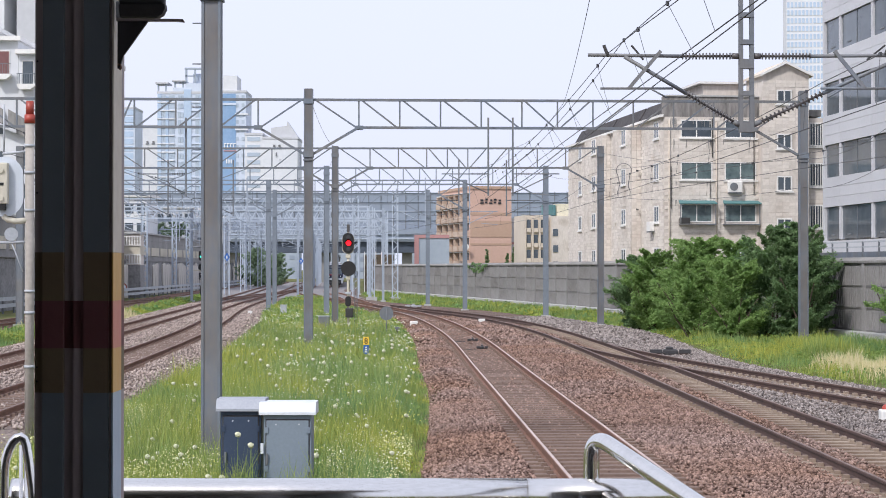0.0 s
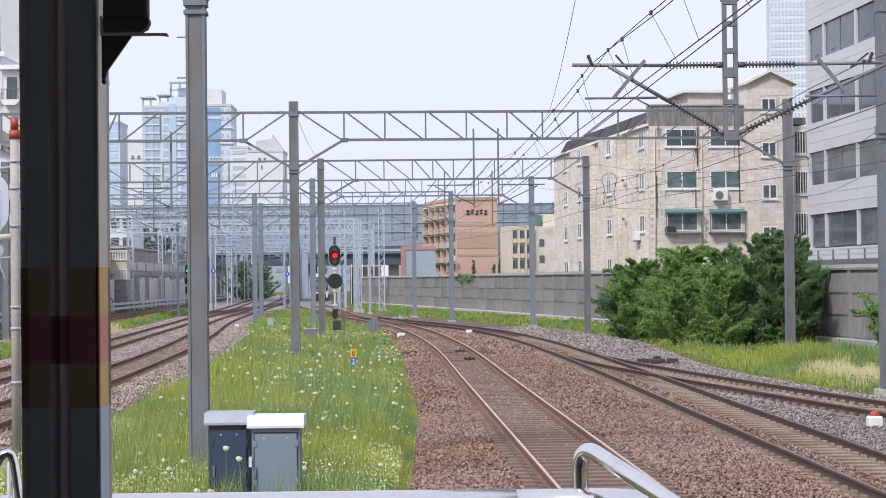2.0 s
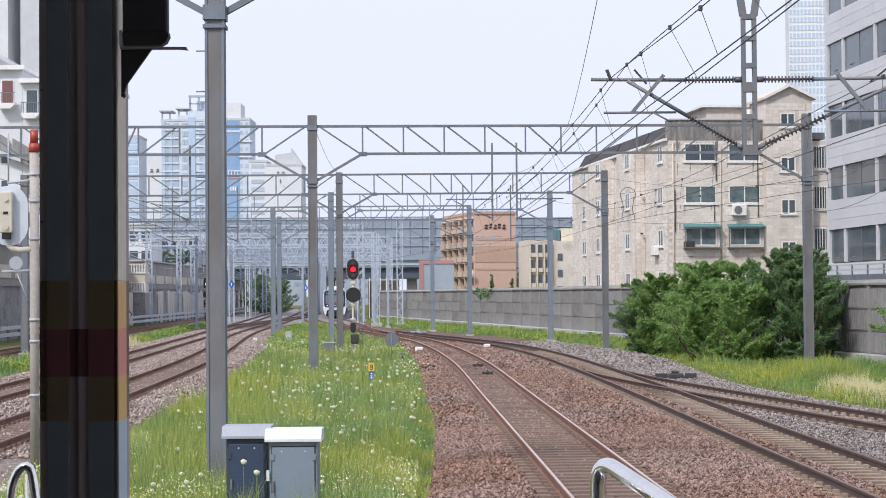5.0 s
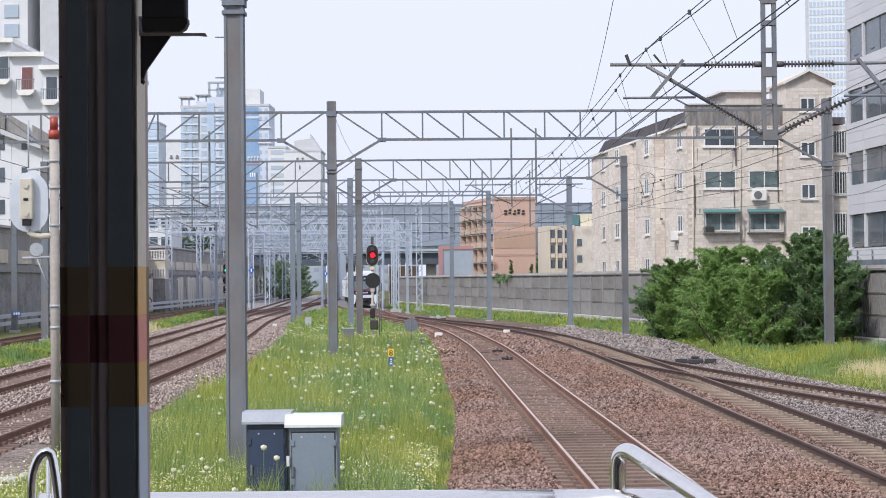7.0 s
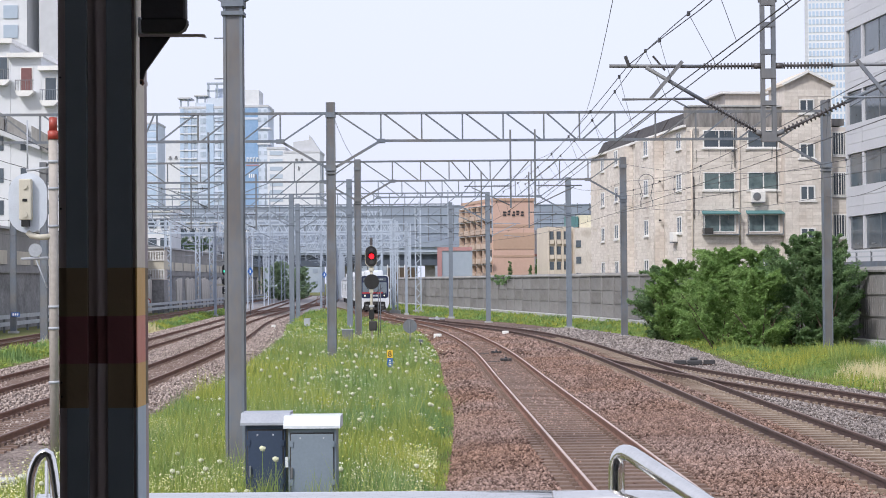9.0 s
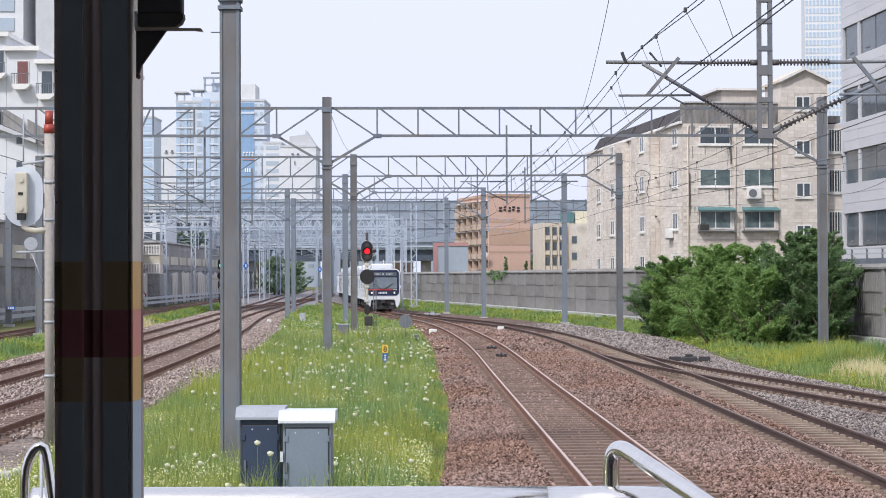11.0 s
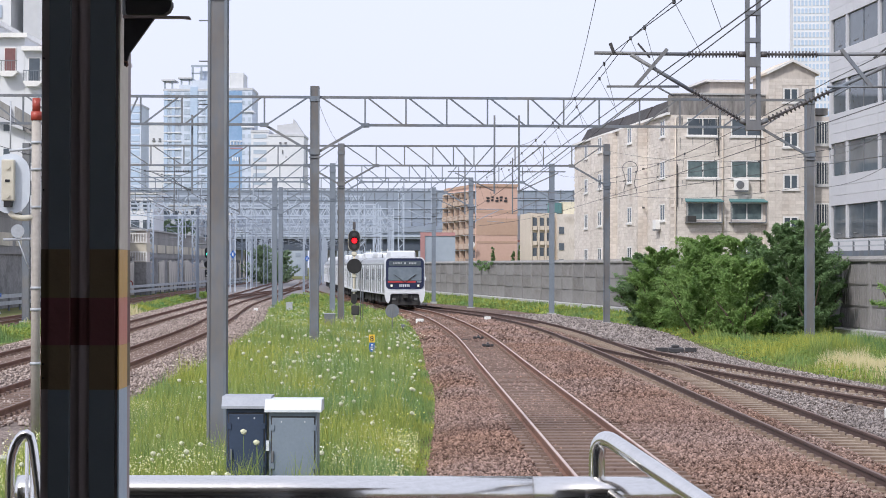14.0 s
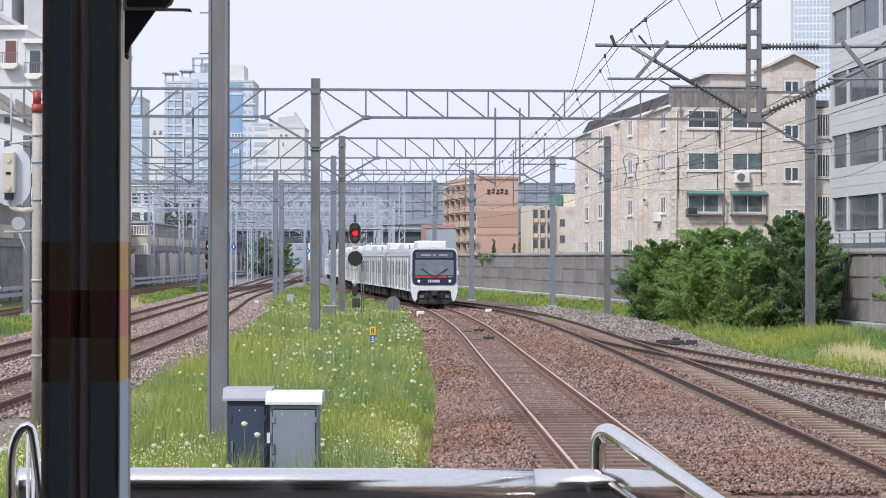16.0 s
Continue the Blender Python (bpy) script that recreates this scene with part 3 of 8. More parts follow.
def wall_left():
    bm = bmesh.new()
    rail_strip(bm, WALL_L, 100, 345, 0, [(-0.4, -0.5), (0.4, -0.5), (0.25, 3.9), (-0.4, 3.9)], 6)
    wall = tagged(part("wall_left", bm, ROCK_DARK), "dark rough stone retaining wall faced with streaked pale slabs", "wall", kind="structure")
    bm = bmesh.new()
    rail_strip(bm, WALL_L, 100, 345, -1.2, [(-0.4, 3.0), (0.4, 3.0), (0.4, 7.3), (-0.4, 7.3)], 6)
    part("upper_wall", bm, OLD_CONCRETE, wall, "set-back upper wall of grey concrete")
    bm = bmesh.new()
    rail_strip(bm, WALL_L, 100, 345, -1.2, [(-0.6, 7.3), (0.65, 7.3), (0.65, 7.48), (-0.6, 7.48)], 6)
    part("coping", bm, COPING, wall, "pale coping on the upper wall")
    bm = bmesh.new()
    rail_strip(bm, WALL_L, 100, 345, -0.4, [(-0.5, 3.9), (0.8, 3.9), (0.8, 4.05), (-0.5, 4.05)], 6)
    part("ledge", bm, CONCRETE, wall, "pale ledge between the two walls")
    rng = random.Random(12)
    slabs = []
    for k in range(5):
        w, hh = 1.7 + 0.22 * k, 3.3 + 0.2 * (k % 3)
        bm = bmesh.new()
        prism(bm, [(-w / 2, -0.3), (w / 2, -0.3), (w / 2 - 0.05, hh), (0.1 * w, hh + 0.22), (-w / 2 + 0.08, hh - 0.1)], 0, 0.2)
        slabs.append(mesh_of("facing_slab", bm, LEFT_WALL))
    bm = bmesh.new()
    bx(bm, 0, -0.62, 0, 0.1, 0.62, 1.05)
    cream = mesh_of("panel", bm, CREAM_PANEL)
    y = 206.0
    while y < 343:
        if rng.random() < 0.86:
            piece("facing_slab", slabs[rng.randrange(5)], wall, pose(at(WALL_L, y) + 0.5, y, rng.uniform(-0.15, 0.1), 0, 0, 90))
        y += 2.35
    y = 112.0
    while y < 343:
        for q in range(5):
            piece("panel", cream, wall, pose(at(WALL_L, y + 1.4 * q) - 0.79, y + 1.4 * q, 4.6))
        y += 8.6
    # crash barrier along the foot
    rail = thing("guard_rail", pose(0, 0, 0), "long pale steel guard rail at the foot of the old wall", "guard rail")
    for z in (0.15, 0.65):
        bm = bmesh.new()
        rail_strip(bm, WALL_L, 105, 340, 2.2, [(-0.04, z), (0.04, z), (0.04, z + 0.28), (-0.04, z + 0.28)], 6)
        part("beam", bm, PALE_STEEL, rail)
    bm = bmesh.new()
    bx(bm, -0.06, -0.06, -0.4, 0.06, 0.06, 0.95)
    me = mesh_of("post", bm, GALV)
    y = 106.0
    while y < 340:
        piece("post", me, rail, pose(at(WALL_L, y) + 2.1, y, 0))
        y += 4


wall_right()
wall_left()


# ---------- overhead line structures ----------
def panel_points(x0, x1, first, pitch, full, middle):
    """Where the uprights of a beam stand: a long end panel, full panels, narrower ones at the middle."""
    half = (x1 - x0) / 2
    side = [first + pitch * k for k in range(full + 1)]
    rest = half - side[-1]
    side += [side[-1] + rest * (k + 1) / middle for k in range(middle - 1)]
    return [x0 + d for d in side] + [(x0 + x1) / 2] + [x1 - d for d in reversed(side)]


def truss(parent, x0, x1, y, dy, z0, z1, pitch=1.67, full=4, middle=1, first=2.05, w=0.088, material=GALV):
    """A truss beam between two posts: chords, uprights, and diagonals that fall towards the middle."""
    yy = lambda x: y + dy * (x - x0)
    for name, z in (("top_chord", z1), ("bottom_chord", z0)):
        bm = bmesh.new()
        inset = 0.15 if z == z1 else first
        bar(bm, (x0 + inset, yy(x0 + inset), z), (x1 - inset, yy(x1 - inset), z), w, w * 1.2)
        part(name, bm, material, parent)
    xs = panel_points(x0, x1, first, pitch, full, middle)
    for x in xs:
        bm = bmesh.new()
        bar(bm, (x, yy(x), z0), (x, yy(x), z1), w * 0.72)
        part("upright", bm, material, parent)
    mid = (x0 + x1) / 2
    ends = [x0 + 0.17] + xs + [x1 - 0.17]
    for a, b in zip(ends, ends[1:]):
        left = (a + b) / 2 < mid
        a, b = a + 0.1, b - 0.1
        bm = bmesh.new()
        bar(bm, (a, yy(a), z1 if left else z0), (b, yy(b), z0 if left else z1), w * 0.72)
        part("diagonal", bm, material, parent)
    for x in (xs[0], xs[-1]):
        bm = bmesh.new()
        bx(bm, x - 0.17, yy(x) - 0.06, z0 - 0.1, x + 0.17, yy(x) + 0.06, z0 + 0.08)
        part("gusset", bm, material, parent)


def mast(parent, x, y, w, top, knee, sides, material=GALV_RUST, trim=GALV, foot=-0.4):
    """A steel post with a collar, from which knee braces rise to the beam."""
    bm = bmesh.new()
    bx(bm, x - w / 2, y - w / 2, foot, x + w / 2, y + w / 2, top, bevel=0.012)
    post = part("post", bm, material, parent)
    for s in (-1, 1):
        bm = bmesh.new()
        bx(bm, x + s * w / 2 - 0.022, y - w / 2 - 0.018, foot, x + s * w / 2 + 0.022, y + w / 2 + 0.018, top - 0.01)
        part("flange", bm, trim, post)
    bm = bmesh.new()
    bx(bm, x - w / 2 - 0.05, y - w / 2 - 0.05, knee - 0.22, x + w / 2 + 0.05, y + w / 2 + 0.05, knee + 0.02)
    bx(bm, x - w / 2 - 0.05, y - w / 2 - 0.05, knee - 0.36, x + w / 2 + 0.05, y + w / 2 + 0.05, knee - 0.3)
    part("collar", bm, trim, post)
    bm = bmesh.new()
    bx(bm, x - w / 2 - 0.04, y - w / 2 - 0.04, top - 0.62, x + w / 2 + 0.04, y + w / 2 + 0.04, top - 0.42)
    part("clamp", bm, trim, post)
    bm = bmesh.new()
    bx(bm, x - w / 2 - 0.15, y - w / 2 - 0.15, foot, x + w / 2 + 0.15, y + w / 2 + 0.15, -0.12)
    part("footing", bm, COPING, post, "concrete footing")
    for s, reach, z in sides:
        bm = bmesh.new()
        bar(bm, (x + s * w / 2, y, knee - 0.1), (x + s * reach, y, z), 0.1)
        part("knee_brace", bm, trim, post)


def gantry(y, xs, label, dy=0.0, zb=8.74, zt=9.85, top=10.38, knee=7.8, w=0.32, left=None, right=None, pitch=1.67, full=4, middle=1, first=2.05, post=GALV_RUST, beam=GALV):
    g = thing("catenary_gantry", pose(0, 0, 0), label, "gantry", "gantries over the tracks")
    for i, x in enumerate(xs):
        yy = y + dy * (x - xs[0])
        sides = []
        if i < len(xs) - 1 or right:
            sides.append((1, first, zb))
        if i or left:
            sides.append((-1, first, zb))
        mast(g, x, yy, w, top, knee, sides, post, beam)
    ends = ([left] if left is not None else []) + list(xs) + ([right] if right is not None else [])
    for a, b in zip(ends, ends[1:]):
        k = max(1, min(full, int(((b - a) / 2 - first - 0.5) / pitch)))
        truss(g, a, b, y + dy * (a - xs[0]), dy, zb, zt, pitch, k, middle, first, material=beam)
    return g


near_gantry = gantry(31, [-3.8, 15.5], "grey steel portal gantry next to the two cabinets", left=-17, dy=0.03, w=0.27)
for z in (7.08, 6.41, 5.7, 5.0, 4.2, 3.4):
    bm = bmesh.new()
    bar(bm, (-4.12, 31, z), (-3.94, 31, z), 0.022, n=8)
    part("step_peg", bm, GALV, near_gantry)
gantry(77, [-5.49, 14.9], "grey steel portal gantry with a trussed beam and knee braces", dy=0.05, left=-21, zb=8.8, zt=9.93)
gantry(107, [-6.12, 8.94], "grey steel portal gantry spanning the converging tracks", left=-24.0, top=9.98, pitch=1.61, full=2, middle=2, first=1.98)
# from here back the gantries take the haze-lifted steel colour
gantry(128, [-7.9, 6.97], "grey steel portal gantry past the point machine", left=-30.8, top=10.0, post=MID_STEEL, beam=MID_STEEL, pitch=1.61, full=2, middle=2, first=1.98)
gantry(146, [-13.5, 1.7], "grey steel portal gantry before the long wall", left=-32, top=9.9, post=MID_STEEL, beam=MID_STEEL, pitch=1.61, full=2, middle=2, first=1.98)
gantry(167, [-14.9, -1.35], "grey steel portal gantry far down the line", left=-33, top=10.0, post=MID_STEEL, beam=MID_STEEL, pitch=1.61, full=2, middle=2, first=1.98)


# ---------- the train ----------
def arc_table(line, y0, y1):
    ys = np.arange(y0, y1, 0.5)
    xs = np.array([at(line, y) for y in ys])
    s = np.concatenate([[0], np.cumsum(np.hypot(np.diff(xs), np.diff(ys)))])
    return ys, xs, s


ARC = arc_table(LINE_A, 60, 520)


def on_track(dist):
    return Vector((np.interp(dist, ARC[2], ARC[1]), np.interp(dist, ARC[2], ARC[0]), 0))


CAR_L, CAR_W, CAR_N = 19.5, 2.94, 8


def body_profile():
    """Half-section of the car body, x and z, from the sill to the roof's crown."""
    return [(1.4, 0.95), (1.47, 1.3), (1.47, 2.9), (1.43, 3.25), (1.28, 3.5), (0.9, 3.66), (0.0, 3.72)]


def car_shell(bm, y0, y1):
    half = body_profile()
    ring = half + [(-x, z) for x, z in half[-2::-1]]
    a = [bm.verts.new((x, y0, z)) for x, z in ring]
    b = [bm.verts.new((x, y1, z)) for x, z in ring]
    for i in range(len(ring)):
        j = (i + 1) % len(ring)
        bm.faces.new((a[i], a[j], b[j], b[i]))
    bm.faces.new(a)
    bm.faces.new(b[::-1])


def wheelset_parts(car, y):
    bogie = block("bogie", UNDER, car, -1.2, y - 1.6, 0.35, 1.2, y + 1.6, 0.8)
    for dy in (-1.05, 1.05):
        for x in (-0.75, 0.75):
            bm = bmesh.new()
            disc(bm, (x, y + dy, 0.43), 0.43, 0.13, "X", 20)
            part("wheel", bm, CHROME_DULL, bogie)


def train_car(front):
    """A car in its own space: nose at y = 0 looking towards -y, rail tops at z = 0."""
    car = thing("train_car", pose(0, 0, 0), "leading stainless commuter train car with dark blue cab front" if front
                else "ribbed stainless commuter train car with tall windows", "train", "cars of the commuter train")
    nose = 0.55 if front else 0.15
    bm = bmesh.new()
    car_shell(bm, nose, CAR_L - 0.3)
    part("body", bm, TRAIN_STEEL, car)
    for y in (3.0, CAR_L - 3.0):
        wheelset_parts(car, y)
    for k, y in enumerate((5.4, 7.6, 10.2, 12.6, 14.6)):
        block("equipment_box", UNDER, car, -1.25, y, 0.3 + 0.06 * (k % 3), 1.25, y + 1.5, 0.95)
    # four doors and the windows between on each side
    me_d = bmesh.new()
    bx(me_d, -0.03, 0, 0, 0.03, 0.63, 1.9)
    door = mesh_of("door", me_d, TRAIN_STEEL)
    me_w = bmesh.new()
    bx(me_w, -0.025, 0, 0, 0.025, 0.4, 0.85)
    pane = mesh_of("pane", me_w, TRAIN_GLASS)
    me_w = bmesh.new()
    bx(me_w, -0.025, 0, 0, 0.025, 0.78, 0.85)
    wide = mesh_of("window", me_w, TRAIN_GLASS)
    me_r = bmesh.new()
    bx(me_r, -0.05, -0.05, 0, 0.05, 0.05, 2.05)
    rib = mesh_of("door_frame", me_r, TRAIN_WHITE)
    for sx in (-1, 1):
        for k in range(4):
            y = 2.3 + 4.75 * k
            for leaf in (0, 0.65):
                piece("door", door, car, pose(sx * 1.47, y + leaf, 1.05))
                piece("pane", pane, car, pose(sx * 1.495, y + leaf + 0.11, 1.95))
            for edge in (-0.08, 1.36):
                piece("door_frame", rib, car, pose(sx * 1.475, y + edge, 1.03))
            if k < 3:
                for q in (1.95, 2.95):
                    piece("window", wide, car, pose(sx * 1.46, y + q, 1.95))
                piece("door_frame", rib, car, pose(sx * 1.45, y + 2.84, 1.03))
        block("sill_band", TRAIN_WHITE, car, *((-1.5, 0.6, 0.96, -1.4) if sx < 0 else (1.4, 0.6, 0.96, 1.5)), CAR_L - 0.3, 1.05)
        block("gutter", TRAIN_WHITE, car, *((-1.46, 0.6, 3.2, -1.38) if sx < 0 else (1.38, 0.6, 3.2, 1.46)), CAR_L - 0.3, 3.27)
    # roof equipment
    for y, l, h, w in ((1.3, 2.9, 0.5, 0.92), (5.2, 0.9, 0.3, 0.75), (7.0, 1.2, 0.34, 0.8), (11.0, 3.6, 0.42, 0.92), (16.0, 1.1, 0.32, 0.8)):
        bm = bmesh.new()
        bx(bm, -w, y, 3.6, w, y + l, 3.66 + h, bevel=0.12)
        part("air_conditioner" if l > 2 else "roof_box", bm, TRAIN_WHITE, car)
    for y in (4.6, 6.5, 10.2, 15.0):
        block("roof_gear", UNDER, car, -0.6, y, 3.68, 0.6, y + 0.35, 3.95)
    if not front:
        pan = block("pantograph", CHROME_DULL, car, -0.7, 7.6, 3.68, 0.7, 9.6, 3.8)
        for sx in (-0.6, 0.6):
            for p, q in (((sx, 8.0, 3.75), (sx * 0.7, 9.3, 4.5)), ((sx * 0.7, 9.3, 4.5), (sx * 0.9, 8.3, 5.55))):
                bm = bmesh.new()
                bar(bm, p, q, 0.05)
                part("arm", bm, CHROME_DULL, pan)
        bm = bmesh.new()
        bar(bm, (-0.8, 8.3, 5.55), (0.8, 8.3, 5.55), 0.07)
        part("collector", bm, CHROME_DULL, pan)
        return car
    # ---- the cab front, leaning back a little ----
    def face(inset, z0, z1, y0, y1, r):
        w = CAR_W / 2 - inset
        out = []
        for cx, cz, a0 in ((w - r, z0 + r, -90), (w - r, z1 - r, 0), (-w + r, z1 - r, 90), (-w + r, z0 + r, 180)):
            for k in range(5):
                a = radians(a0 + 22.5 * k)
                out.append((cx + r * math.cos(a), cz + r * math.sin(a)))
        bm = bmesh.new()
        prism(bm, out, y0, y1)
        return bm
    part("front_shell", face(0.0, 1.0, 3.68, 0.16, 0.6, 0.36), TRAIN_WHITE, car, "white rounded cab surround")
    part("front_mask", face(0.085, 1.36, 3.6, 0.1, 0.3, 0.3), TRAIN_NAVY, car, "dark blue cab mask")
    part("windscreen", face(0.26, 1.98, 2.95, 0.07, 0.2, 0.08), WINDSCREEN, car, "pale windscreen with mirrored sky in its colour")
    part("destination_display", face(0.3, 3.06, 3.42, 0.07, 0.2, 0.08), SLATE, car)
    block("display_lettering", PALE_STEEL, car, -0.06, 0.05, 3.18, 0.06, 0.09, 3.3, "pale lit bars on the display")
    for x0, n in ((-0.85, 6), (0.3, 5)):
        for k in range(n):
            block("display_lettering", PALE_STEEL, car, x0 + 0.11 * k, 0.05, 3.18 + 0.02 * (k % 2), x0 + 0.07 + 0.11 * k, 0.09, 3.3)
    block("red_stripe", TRAIN_RED, car, -1.24, 0.06, 1.83, 0.8, 0.2, 1.95, "red stripe under the windscreen")
    block("stripe_mark", WHITE_BLUE, car, 0.86, 0.06, 1.86, 1.2, 0.2, 1.9)
    for x in (-0.98, 0.98):
        block("headlight_bezel", BLACK, car, x - 0.13, 0.06, 1.49, x + 0.13, 0.14, 1.73, bevel=0.03)
        bm = bmesh.new()
        bx(bm, x - 0.075, 0.04, 1.53, x + 0.075, 0.13, 1.69, bevel=0.02)
        part("headlight", bm, HEAD_LAMP, car)
    for k in range(6):
        x = -0.4 + 0.13 * k
        block("number_bar", WHITE_BLUE, car, x, 0.06, 1.53, x + 0.085, 0.12, 1.7)
    # white lower frame: a band with legs that taper down at both corners
    bm = bmesh.new()
    prism(bm, [(-1.46, 1.3), (-1.46, 0.95), (-1.36, 0.5), (-1.22, 0.32), (-1.1, 0.5), (-1.06, 0.92), (-0.95, 1.04),
               (0.95, 1.04), (1.06, 0.92), (1.1, 0.5), (1.22, 0.32), (1.36, 0.5), (1.46, 0.95), (1.46, 1.3)], 0.05, 0.45)
    part("lower_frame", bm, TRAIN_WHITE, car, "white lower frame with tapering corners")
    block("skirt", UNDER, car, -1.15, 0.2, 0.22, 1.15, 0.9, 1.06)
    block("plough", CHROME_DULL, car, -0.95, 0.1, 0.18, 0.95, 0.35, 0.45, bevel=0.04)
    for sx in (-1, 1):
        bm = bmesh.new()
        bar(bm, (sx * 0.03, 0.05, 1.86), (sx * 0.82, 0.05, 2.42), 0.04)
        part("wiper", bm, BLACK, car)
        bm = bmesh.new()
        bar(bm, (sx * 0.5, 0.05, 0.95), (sx * 0.45, 0.02, 0.4), 0.07, n=10)
        part("hose", bm, BLACK, car)
        block("step", GALV, car, sx * 0.8 - 0.12, 0.1, 0.55, sx * 0.8 + 0.12, 0.22, 0.72)
        block("mirror", TRAIN_WHITE, car, sx * 1.5 - 0.04, 0.1, 2.0, sx * 1.5 + 0.04, 0.3, 2.25)
    bm = bmesh.new()
    bx(bm, -0.18, -0.25, 0.7, 0.18, 0.4, 1.0, bevel=0.03)
    part("coupler", bm, CHROME_DULL, car)
    return car


lead = train_car(True)
follow = train_car(False)
CARS = [lead, follow]
for k in range(CAR_N - 2):
    CARS.append(copy_thing(follow, pose(0, 0, 0)))
NOSE = [(0, 328), (1, 312.5), (2, 297), (4, 266), (6.5, 227), (7.5, 211.5), (9, 189.5), (10.5, 170), (12, 153.4), (13, 145.3), (14, 137), (15, 127.8), (16, 118.3)]


def nose_dist(t):
    """The nose's distance along the line at t."""
    y = at([(a, b) for a, b in NOSE], t)
    return float(np.interp(y, ARC[0], ARC[2]))


def motions():
    for k, car in enumerate(CARS):
        rows = []
        for i in range(33):
            t = 0.5 * i
            d = nose_dist(t) + k * CAR_L
            a, b = on_track(d + 3.0), on_track(d + CAR_L - 3.0)
            yaw = math.degrees(math.atan2(-(b.x - a.x), b.y - a.y))
            u = (b - a).normalized()
            p = a - 3.0 * u
            rows.append((t, pose(p.x, p.y, 0.0, 0, 0, yaw)))
        walk(car, rows)


# ---------- buildings ----------
def window(parent, x, z, w, h, glass=GLASS_DARK, y=0.0, panes=2, frame=0.09, sill=True, m=None):
    """A window in a wall that faces -y of its house, its frame proud of the wall."""
    bm = bmesh.new()
    for a, b, c, d in ((x, z, x + w, z + frame), (x, z + h - frame, x + w, z + h), (x, z + frame, x + frame, z + h - frame), (x + w - frame, z + frame, x + w, z + h - frame)):
        bx(bm, a, y - 0.05, b, c, y + 0.12, d, m)
    for k in range(1, panes):
        c = x + w * k / panes
        bx(bm, c - frame / 2, y - 0.045, z + frame, c + frame / 2, y + 0.12, z + h - frame, m)
    win = part("window", bm, WHITE_TRIM, parent)
    for k in range(panes):
        a = x + frame + (w - 2 * frame) * k / panes
        bm = bmesh.new()
        bx(bm, a + 0.02, y - 0.02, z + frame, a + (w - 2 * frame) / panes - 0.02, y + 0.06, z + h - frame, m)
        part("pane", bm, glass, win)
    if sill:
        bm = bmesh.new()
        bx(bm, x - 0.1, y - 0.12, z - 0.1, x + w + 0.1, y + 0.05, z - 0.01, m)
        part("sill", bm, WHITE_TRIM, win)
    return win


def tower_block(name, m, w, d, h, wall, glass, label, cols, rows, ww, wh, z0=3.0, crown=None, side=0):
    """A tall building that faces -y: wall, roof, and each window its own pane."""
    b = thing(name, m, label, "building")
    bm = bmesh.new()
    bx(bm, 0, 0, -0.5, w, d, h)
    part("wall", bm, wall, b)
    bm = bmesh.new()
    bx(bm, -0.2, -0.2, h, w + 0.2, d + 0.2, h + 0.8)
    part("roof", bm, TOWER_GREY, b)
    me = bmesh.new()
    bx(me, -ww / 2, -0.15, -wh / 2, ww / 2, 0.1, wh / 2)
    pane = mesh_of("window", me, glass)
    fw = w / cols
    fh = (h - z0) / rows
    for i in range(cols):
        for j in range(rows):
            piece("window", pane, b, pose(fw * (i + 0.5), 0, z0 + fh * (j + 0.5)))
    for i in range(side):
        for j in range(rows):
            piece("window", pane, b, pose(w, d / side * (i + 0.5), z0 + fh * (j + 0.5), 0, 0, 90))
    if crown:
        for x0, x1, hh in crown:
            block("penthouse", wall, b, x0, 0.5, h + 0.8, x1, d * 0.7, h + 0.8 + hh)
    return b


